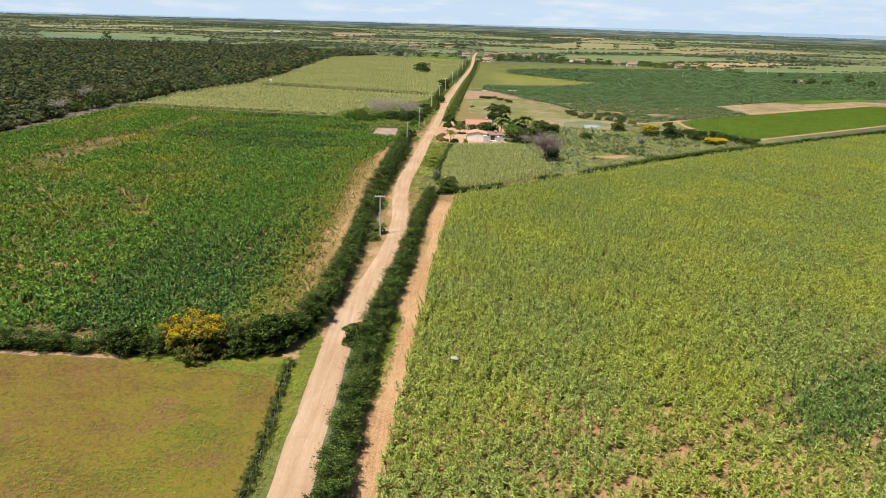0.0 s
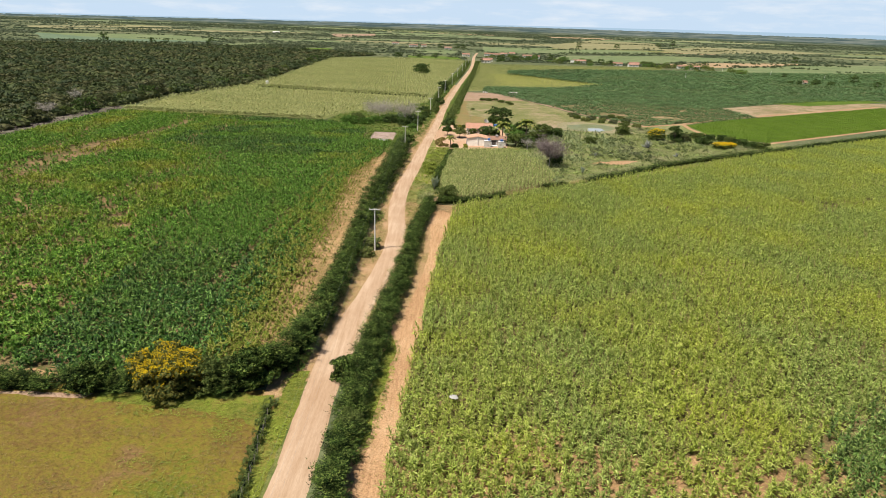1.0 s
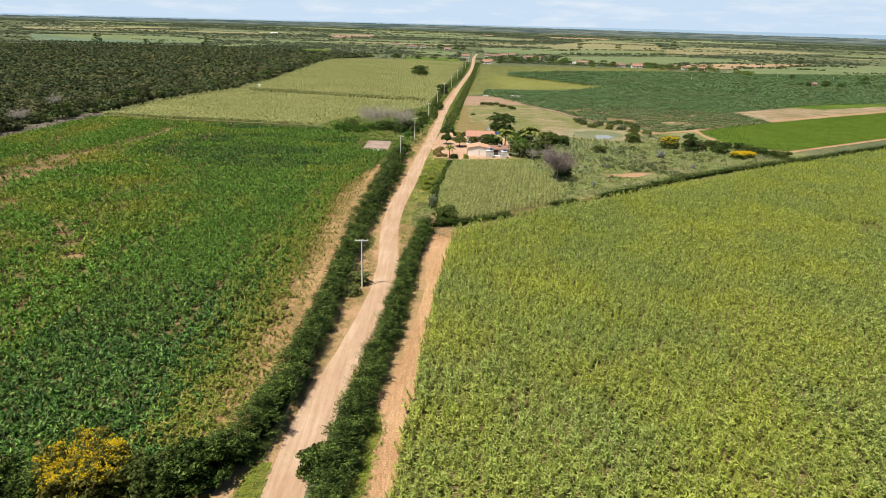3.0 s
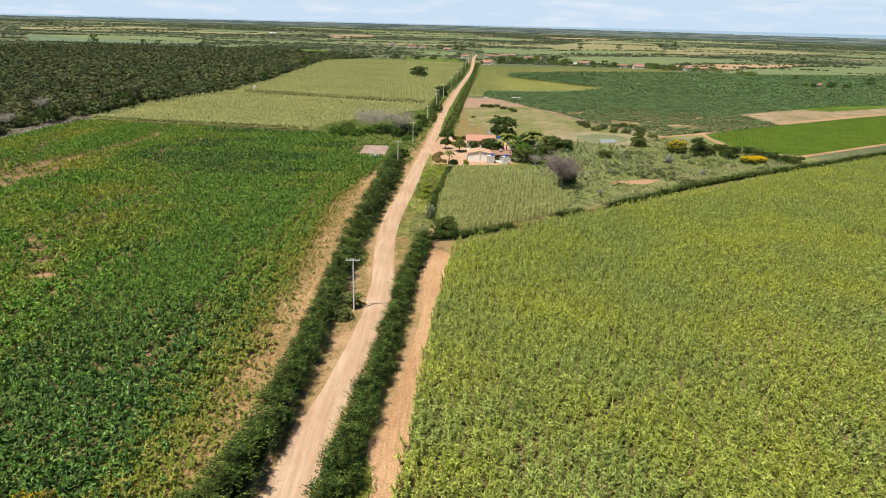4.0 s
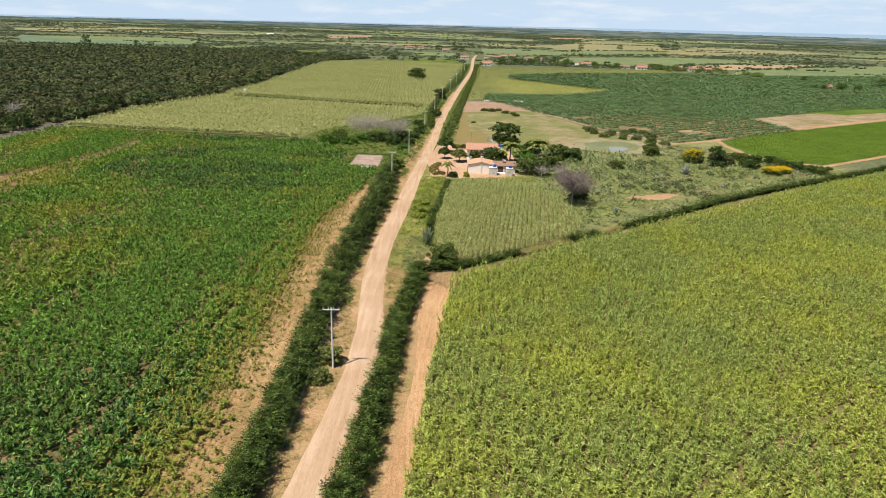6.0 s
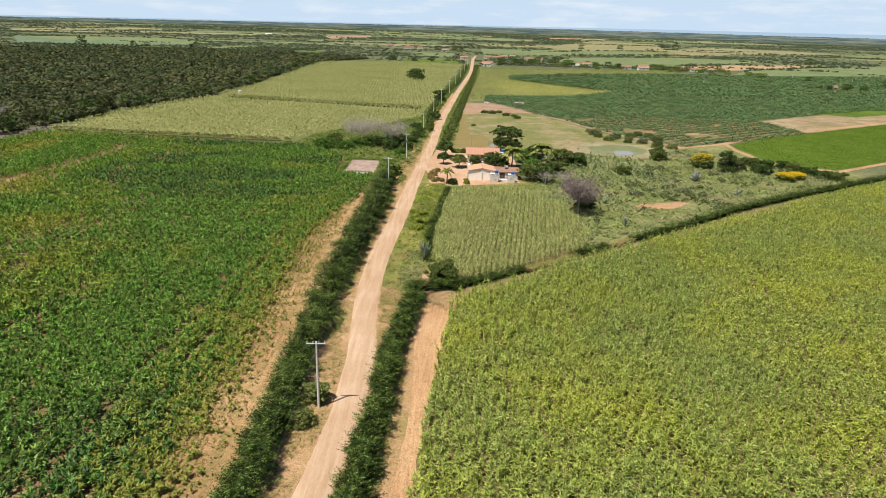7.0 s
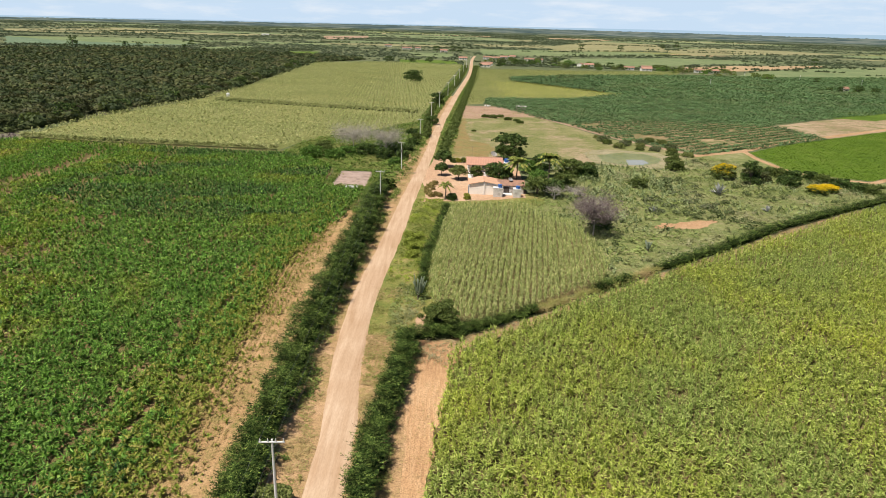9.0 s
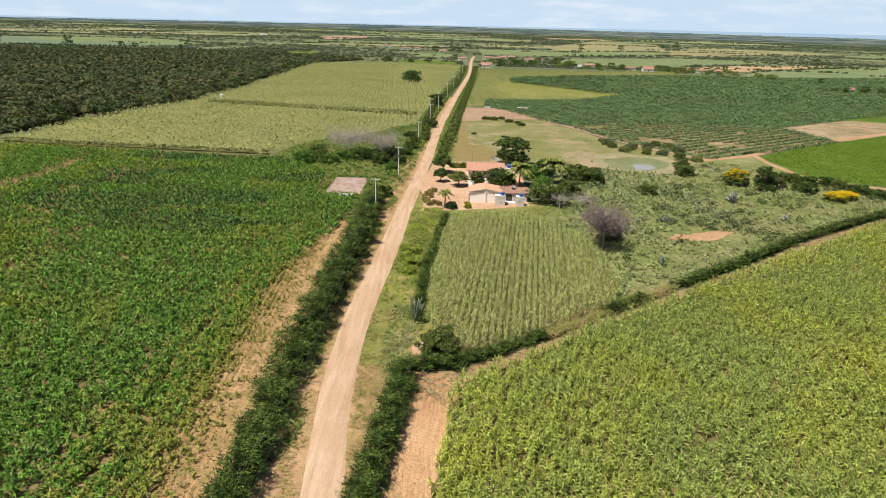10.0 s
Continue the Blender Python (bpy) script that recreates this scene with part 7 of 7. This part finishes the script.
stuff("paddock_weeds", [stamp(TUFTS, k4, 0, (0.6, 1.5), 0.3)], L_GRASS, "low olive tufts on grazed land", "weeds")
sheet("bare_patch_ground", [(52, 231.5), (60, 231.5), (66, 234), (70.5, 238.5), (69, 240), (60, 236.5), (55, 235.5)], 0.08, M_TRACK, "bare reddish earth patch in the scrub", "soil", 0.7, 0.9)
track("track_ground", [(96, 327), (120, 340), (143, 360), (178, 384), (230, 418), (300, 462)], 3.4, 0.07, M_TRACK, "reddish dirt track between fields")
track("track_ground", [(141.5, 288), (126, 296), (121, 305), (120, 325), (122, 341)], 2.4, 0.075, M_TRACK, "reddish dirt track between fields")
track("track_ground", [(141, 288.5), (200, 327), (280, 380)], 2.4, 0.08, M_TRACK, "reddish dirt track along the bright field")
track("track_ground", [(-8, 283.5), (-13, 284), (-18.5, 286)], 2.2, 0.075, M_YARD_DULL, "short sandy path from the road to the drying floor")
track("track_ground", [(40, 462), (46, 440), (54, 417), (60.5, 404), (67, 386), (73, 370), (85, 348), (98, 330)], 3.0, 0.072, M_YARD_DULL, "pale sandy path along the edge of the bushy field")
sheet("bank_ground", [(54, 327), (54, 311), (60, 304), (72, 301), (83, 306), (88, 318), (84, 331), (70, 335), (60, 334)], 0.08, M_MUD, "dried mud bank round the pond", "mud", 1.5, 0.7)
sheet("pond_algae", [(58, 322), (58.4, 311), (63.5, 307.6), (71, 305.8), (78, 311), (82, 320), (78, 328.5), (67, 329)], 0.10, M_ALGAE, "green algae-covered shallow pond", "water", 1.5, 0.5)
sheet("pond_water", [(66, 306.8), (71, 306.8), (74.5, 311), (74, 316.5), (67.6, 316)], 0.115, M_WATER, "murky shallow pond water, paled for the glint of the sky", "water", 1.0, 0.4)
sheet("paddock_bare_ground", [(9.5, 414), (10.5, 448), (13, 468), (34, 467), (43, 447), (50, 428), (46, 425), (30, 421), (16, 413)], 0.06, M_YARD_DULL, "trampled reddish earth in the paddock", "soil", 3, 2.0)
sheet("rusty_grass_ground", [(4.2, 313), (4.9, 343), (7.6, 380), (9.2, 412), (11.5, 412), (10.5, 375), (12, 347), (19, 340), (20, 330), (17, 314)], 0.068, M_RUST, "rust-brown dry grass behind the yard", "grass", 2, 1.2)
shed = thing("open_shed", (44, 454, 0), "low open cattle shed of weathered wood with a patched roof", "shed")
for i in range(5):
    part("roof_sheet", boxed(41.2 + i * 1.2, 42.36 + i * 1.2, 452, 456, 2.3 + 0.02 * (i % 2), 2.36 + 0.02 * (i % 2)), M_GREYWALL if i in (1, 4) else M_FENCEWOOD, shed)
for x in (41.5, 44, 46.8):
    for y in (452.3, 455.7):
        part("post", tube(bmesh.new(), [(x, y, 0), (x, y, 2.3)], [0.09, 0.08], 6), M_FENCEWOOD, shed)
for z in (0.7, 1.2):
    part("rail", boxed(41.5, 46.8, 452.15, 452.21, z, z + 0.12), M_FENCEWOOD, shed)

pile = thing("stone_heap", (26, 468, 0), "heap of pale rubble beside the paddock", "rubble")
rng = np.random.default_rng(5)
for i in range(7):
    bm = bmesh.new()
    bmesh.ops.create_icosphere(bm, subdivisions=1, radius=0.6)
    c = Vector((rng.uniform(24.5, 28), rng.uniform(466, 470), 0.25))
    for q in bm.verts:
        q.co = q.co * (1 + 0.3 * noise.noise(q.co * 2 + c)) * 0.9 + c
    part("boulder", bm, M_GREYWALL, pile)

# ---- village and the far plain ----
def far_house(x, y, w, d, label, wall_mat, roof_mat, turn=0):
    root = thing("house", (0, 0, 0), label, "house", "village houses")
    w, d = w * 0.85, d * 0.85
    walls(root, -w / 2, w / 2, -d / 2, d / 2, 2.9, 4.3, False, wall_mat)
    gable_roof(root, -w / 2, w / 2, -d / 2, d / 2, 2.92, 4.35, False, roof_mat, 0.5)
    opening(root, "door", -0.5, 0.5, -d / 2, 0, 2.1, M_DARK, wall_mat)
    for s in (-1, 1):
        opening(root, "window", s * w * 0.3 - 0.6, s * w * 0.3 + 0.6, -d / 2, 1.0, 2.1, M_DOOR, wall_mat)
    root.matrix_basis = pose(x, y, 0, 0, 0, turn)
    return root


M_OLDRED = plain("faded_red_tile", (0.44, 0.235, 0.165), 0.9, wear=0.4, scale=0.6, dirt=(0.28, 0.19, 0.14))
W, C, R, P = M_WHITEWALL, M_PLASTER, M_OLDRED, M_DARKTILE
ROAD_HOUSES = [
    (24, 1000, 13, 8, C, R, 4, "village house with an orange-red roof beside the road"),
    (46, 852, 14, 8, C, R, 2, "village house with a long red roof"),
    (50, 880, 15, 7, C, P, 5, "village house with a pale tile roof"),
    (60, 1040, 14, 8, W, P, -6, "white village house with a tile roof"),
    (72, 1030, 12, 8, W, P, 8, "white village house with a tile roof"),
    (86, 1066, 12, 8, C, R, 0, "cream village house with a red roof"),
    (101, 1092, 11, 9, W, R, 10, "white village house with a red roof"),
    (118, 1020, 16, 8, C, P, -4, "cream village house with a tile roof"),
    (132, 1010, 9, 7, W, P, 0, "small white house in the village"),
    (172, 925, 10, 8, W, P, 60, "white-gabled house in the village"),
    (182, 922, 14, 8, C, R, 5, "village house with a red roof behind trees"),
]
OUTLYING_HOUSES = [
    (222, 882, 14, 7, W, P, 0, "white village house behind palms"),
    (240, 872, 15, 8, C, R, 4, "village house with a red roof"),
    (250, 905, 15, 8, C, P, 0, "village house with a pale orange roof"),
    (302, 870, 12, 8, W, P, 3, "white village house beside the tan field"),
    (318, 866, 14, 8, C, R, 6, "village house with a long red roof beside a tree"),
    (-73, 1325, 20, 10, W, P, 0, "long white house far across the fields"),
    (-118, 1440, 16, 9, C, P, 0, "long low house with a red roof far across the fields"),
    (-53, 1340, 12, 8, C, P, 0, "cream house far across the fields"),
    (-4, 1250, 15, 9, W, R, 0, "cream house with an orange roof beside palms"),
    (-544, 2090, 24, 12, W, W, 0, "white barn far across the plain"),
    (348, 652, 5, 4, C, P, 10, "small hut with a red roof among bushes"),
]
for x, y, w, d, wm, rm, turn, label in ROAD_HOUSES + OUTLYING_HOUSES:
    far_house(x, y, w, d, label, wm, rm, turn)

plain_trees = [(341, 646, 4, 7), (354, 645, 4, 8), (362, 655, 5, 9), (336, 655, 3, 6), (372, 648, 4, 8), (346, 908, 8, 9), (377, 750, 5, 7), (592, 1145, 12, 13), (420, 690, 9, 12), (412, 640, 6, 8), (40, 840, 5, 5), (-560, 1080, 14, 18), (-500, 1120, 7, 10), (-380, 1050, 8, 9), (-440, 1230, 8, 10), (-450, 1060, 9, 9), (205, 905, 7, 10), (190, 912, 6, 9), (214, 892, 6, 9), (262, 872, 6, 9), (275, 878, 5, 8)]
roadend_trees = [(150, 985, 7, 11), (128, 1000, 6, 9), (70, 900, 6, 12), (90, 905, 6, 14), (110, 925, 6, 12), (64, 865, 5, 8), (-15, 1262, 9, 14), (12, 1252, 10, 14), (25, 1270, 9, 12), (690, 2080, 16, 22), (590, 1900, 12, 16), (410, 1650, 12, 16), (300, 1560, 12, 15), (-70, 905, 6, 12), (-40, 900, 5, 9), (-20, 912, 7, 9)]
for i, (x, y, h, w) in enumerate(plain_trees + roadend_trees):
    tree(x, y, h, w / 2, "dark green tree on the far plain", L_TREE, 100 + i, 0.4, 0.02, templates=SMALL_CLUMPS)

rng = np.random.default_rng(77)
for i in range(56):
    x = rng.uniform(52, 345)
    y = 1000 - 0.45 * x + rng.uniform(-75, 60)
    h = rng.uniform(2.6, 5.6)
    tree(x, y, h, h * rng.uniform(0.9, 1.4), "green tree among the village houses", (L_OLIVE, L_THICKET, L_BRIGHTTREE)[i % 3], 400 + i, 0.15, 0.02, templates=SMALL_CLUMPS)

FAR_FIELDS = []


def far_field(poly, z, material, label, step, amount):
    """A field of the far plain, kept free of scrub."""
    FAR_FIELDS.append(poly)
    sheet("far_field_ground", poly, z, material, label, "field", step, amount)


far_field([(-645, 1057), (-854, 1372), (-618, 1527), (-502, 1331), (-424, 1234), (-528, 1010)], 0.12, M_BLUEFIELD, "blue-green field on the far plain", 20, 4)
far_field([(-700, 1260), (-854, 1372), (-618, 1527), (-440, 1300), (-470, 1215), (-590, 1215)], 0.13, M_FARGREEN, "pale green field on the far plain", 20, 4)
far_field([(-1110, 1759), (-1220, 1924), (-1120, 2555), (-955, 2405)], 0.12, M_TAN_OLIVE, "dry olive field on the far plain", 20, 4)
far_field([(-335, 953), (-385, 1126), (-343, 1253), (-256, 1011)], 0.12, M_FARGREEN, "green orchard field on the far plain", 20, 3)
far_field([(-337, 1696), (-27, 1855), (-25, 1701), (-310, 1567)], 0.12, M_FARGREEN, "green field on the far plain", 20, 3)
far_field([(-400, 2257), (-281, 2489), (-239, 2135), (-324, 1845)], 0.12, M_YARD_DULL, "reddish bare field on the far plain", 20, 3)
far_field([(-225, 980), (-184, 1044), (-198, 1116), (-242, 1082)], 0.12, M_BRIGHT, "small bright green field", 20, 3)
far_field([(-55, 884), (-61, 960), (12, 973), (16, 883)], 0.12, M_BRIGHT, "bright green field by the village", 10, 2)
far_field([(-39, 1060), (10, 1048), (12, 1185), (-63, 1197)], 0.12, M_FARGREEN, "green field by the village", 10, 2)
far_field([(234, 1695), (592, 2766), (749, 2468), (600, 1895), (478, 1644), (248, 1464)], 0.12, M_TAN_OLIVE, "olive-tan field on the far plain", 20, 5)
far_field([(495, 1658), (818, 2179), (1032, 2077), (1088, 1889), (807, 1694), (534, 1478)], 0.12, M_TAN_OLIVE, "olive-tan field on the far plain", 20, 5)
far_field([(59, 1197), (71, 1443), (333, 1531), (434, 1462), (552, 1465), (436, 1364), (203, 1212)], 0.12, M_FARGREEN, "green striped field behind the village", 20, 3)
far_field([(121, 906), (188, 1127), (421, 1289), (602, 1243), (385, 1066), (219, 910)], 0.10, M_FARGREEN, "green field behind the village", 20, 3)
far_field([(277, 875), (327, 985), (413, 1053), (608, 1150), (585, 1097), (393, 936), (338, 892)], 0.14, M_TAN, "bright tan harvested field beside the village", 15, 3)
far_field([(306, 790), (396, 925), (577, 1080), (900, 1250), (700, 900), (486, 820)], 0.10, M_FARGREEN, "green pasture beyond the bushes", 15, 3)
far_field([(244, 489), (300, 520), (330, 500), (248, 454), (224, 460)], 0.09, M_BRIGHT, "bright yellow-green field", 8, 1)

STRIPS = []
rng = np.random.default_rng(31)
for i in range(52):
    y0 = 1350 + 3000 * rng.uniform() ** 1.2
    x0 = rng.uniform(-0.72, 0.72) * y0
    w, d, t = rng.uniform(120, 420) * y0 / 1800, rng.uniform(60, 210) * y0 / 1800, rng.normal(0.1, 0.12)
    c, s = math.cos(t), math.sin(t)
    poly = [(x0 + c * u * w - s * v * d, y0 + s * u * w + c * v * d) for u, v in ((0, 0), (1, rng.uniform(-0.2, 0.2)), (1, 1), (rng.uniform(-0.2, 0.2), 1))]
    STRIPS.append(poly)
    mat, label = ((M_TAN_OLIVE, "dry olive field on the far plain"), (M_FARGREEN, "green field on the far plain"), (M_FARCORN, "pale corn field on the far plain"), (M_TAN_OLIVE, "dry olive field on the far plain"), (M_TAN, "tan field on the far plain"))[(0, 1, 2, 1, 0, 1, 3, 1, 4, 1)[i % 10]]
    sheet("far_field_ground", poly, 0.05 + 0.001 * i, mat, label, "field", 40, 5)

L_FARROW = leafy("far_hedgerow_leaf", [(0.045, 0.065, 0.028), (0.065, 0.085, 0.036), (0.085, 0.105, 0.045)], through_light=0.2)
# hedgerows and scattered scrub of the plain
FAR_CLUMPS = [clump(400 + s, 6, 0.5, 0.5, 0.28, 3) for s in range(6)]
FIELD_HOLES = FAR_FIELDS + [BUSH_FIELD, FAR_CORN, YELLOW_STRIP, [(20, 780), (60, 780), (60, 1150), (25, 1150)]] + STRIPS


def open_land(xy):
    k = np.ones(len(xy), bool)
    for poly in FIELD_HOLES:
        k &= ~inside(poly, xy[:, 0], xy[:, 1])
    return xy[k]


def woods(count, y0, y1, power, keep, seed):
    """Scrub wood over the open plain: long patches that lie across the view, thick inside."""
    y = y0 + (y1 - y0) * RNG.uniform(0, 1, count) ** power
    x = RNG.uniform(-1, 1, count) * (0.74 * y + 60) + 60
    xy = open_land(np.stack([x, y], 1))
    h = np.array([noise.fractal((a * 0.0016 + seed, b * 0.0062, seed), 1.0, 2.0, 4) for a, b in xy])
    return xy[(h > keep) & ~((xy[:, 1] < 1000) & (xy[:, 0] < -90))]


thick, thin = woods(30000, 880, 4700, 1.35, 0.03, 8.0), woods(8000, 880, 4700, 1.5, -0.5, 4.0)
stuff("far_scrub", [stamp(FAR_CLUMPS, w, 0, sizes=RNG.uniform(0.6, 1.3, len(w)) * (4.2 + w[:, 1] * k * 1.2), tilt=0.1, flat=0.6) for w, k in ((thick, 0.0030), (thin, 0.0018))], L_FARSCRUB, "green scrub and woods over the far plain, haze put into their colour", "scrub")
rows = []
for i in range(70):
    y0 = 900 + 3300 * RNG.uniform() ** 1.5
    x0 = RNG.uniform(-0.7, 0.8) * y0
    L = RNG.uniform(80, 420) * (y0 / 1500)
    t = RNG.normal(0.12, 0.16)
    n = int(L / 6.5)
    u = RNG.uniform(0, L, n)
    rows.append(np.stack([x0 + u * math.cos(t), y0 + u * math.sin(t) + RNG.normal(0, 1.5, n)], 1))
for a, b, n in (((203, 1212), (552, 1465), 60), ((121, 912), (190, 1127), 30), ((234, 1464), (480, 1644), 50), ((203, 1260), (500, 1440), 60), ((150, 1170), (430, 1350), 60), ((277, 878), (130, 985), 60), ((70, 880), (170, 930), 60), ((70, 880), (170, 930), 60), ((306, 785), (486, 815), 50), ((486, 815), (760, 960), 60), ((396, 928), (580, 1085), 40)):
    u = RNG.uniform(0, 1, n)
    rows.append(np.stack([a[0] + u * (b[0] - a[0]) + RNG.normal(0, 2.5, n), a[1] + u * (b[1] - a[1]) + RNG.normal(0, 2.5, n)], 1))
for lo, hi in (((-640, 1030), (-480, 1090)), ((-380, 960), (-262, 1180))):
    ys = np.arange(lo[1], hi[1], 11.0)
    rows += [np.stack([np.arange(lo[0], hi[0], 7.0) + 0.25 * (v - lo[1]), v + np.arange(lo[0], hi[0], 7.0) * 0.12 - lo[0] * 0.12], 1) for v in ys]
r = np.concatenate(rows)
r = r[~inside(BUSH_FIELD, r[:, 0], r[:, 1])]
stuff("far_hedgerow", [stamp(FAR_CLUMPS, r, 0, sizes=RNG.uniform(0.7, 1.3, len(r)) * (3.6 + r[:, 1] * 0.0014), tilt=0.1)], L_FARROW, "dark green hedgerows between the far fields", "hedgerow")


# ---- horizon and clouds ----
def arc_wall(name, radius, lo, hi, height, material, label, base=-5):
    n = 1600
    v, f = [], []
    for i in range(n + 1):
        a = radians(lo + (hi - lo) * i / n)
        x, y = radius * math.sin(a), radius * math.cos(a)
        v += [(x, y, base), (x, y, height(math.degrees(a)))]
    for i in range(n):
        f.append((2 * i, 2 * i + 2, 2 * i + 3, 2 * i + 1))
    return tagged(mesh_of(name, v, f, material), label, "backdrop", kind="structure")


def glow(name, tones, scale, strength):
    """Glowing distance, haze put into its tones: woods and fields in long level streaks."""
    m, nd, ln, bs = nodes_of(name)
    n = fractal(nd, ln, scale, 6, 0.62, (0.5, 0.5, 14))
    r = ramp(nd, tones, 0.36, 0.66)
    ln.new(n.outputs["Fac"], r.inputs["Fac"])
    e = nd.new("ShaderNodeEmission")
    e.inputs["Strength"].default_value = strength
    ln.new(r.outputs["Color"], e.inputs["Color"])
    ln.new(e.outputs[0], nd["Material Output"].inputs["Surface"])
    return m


def treetops(a, rough):
    return rough * (0.5 * noise.noise((a * 1.2, 0, rough)) + 0.6 * noise.noise((a * 9, 2, rough)) + 0.5 * noise.noise((a * 31, 4, rough)))


# the blue and grey of these emission tones is painted haze
M_HILL = glow("hazed_plateau_glow", [(0.40, 0.57, 0.72), (0.46, 0.62, 0.77)], 0.0006, 0.7)
M_RIDGE = glow("hazed_plain_glow", [(0.085, 0.125, 0.125), (0.125, 0.17, 0.155), (0.22, 0.255, 0.215), (0.30, 0.32, 0.27)], 0.012, 0.72)
M_NEARRIDGE = glow("near_plain_haze_glow", [(0.065, 0.09, 0.07), (0.10, 0.135, 0.09), (0.20, 0.22, 0.14), (0.27, 0.27, 0.18)], 0.014, 0.72)
arc_wall("backdrop_near_plain", 4300, -60, 60, lambda a: float(np.interp(a, [-36, 0, 36], [6, 12, 13])) + treetops(a, 4.0), M_NEARRIDGE, "painted wooded plain towards the horizon, glowing and dulled by haze")
arc_wall("backdrop_plain", 4780, -60, 60, lambda a: float(np.interp(a, [-36, 0, 36], [13, 38, 42])) + treetops(a, 3.5), M_RIDGE, "painted wooded plain at the horizon, glowing and blued by haze")
arc_wall("backdrop_hills", 4830, -60, 60, lambda a: float(np.interp(a, [-36, 0, 14, 36], [22, 44, 55, 66])) + 1.5 * noise.noise((a * 0.25, 5, 0)), M_HILL, "painted flat-topped hills at the horizon, glowing pale blue with haze")


def sky_material():
    m, nd, ln, bs = nodes_of("pale_sky_with_thin_cloud")
    n = fractal(nd, ln, 0.0022, 6, 0.6, (1, 1, 6))
    rc = ramp(nd, [(0, 0, 0), (0.75, 0.75, 0.75)], 0.48, 0.78)
    ln.new(n.outputs["Fac"], rc.inputs["Fac"])
    col = mixed(nd, ln, (0.60, 0.75, 0.92), (0.90, 0.93, 0.97), rc.outputs["Color"])
    e = nd.new("ShaderNodeEmission")
    e.inputs["Strength"].default_value = 0.69
    ln.new(col, e.inputs["Color"])
    ln.new(e.outputs[0], nd["Material Output"].inputs["Surface"])
    return m


arc_wall("backdrop_sky", 4900, -60, 60, lambda a: 700, sky_material(), "pale blue sky with thin white cloud")
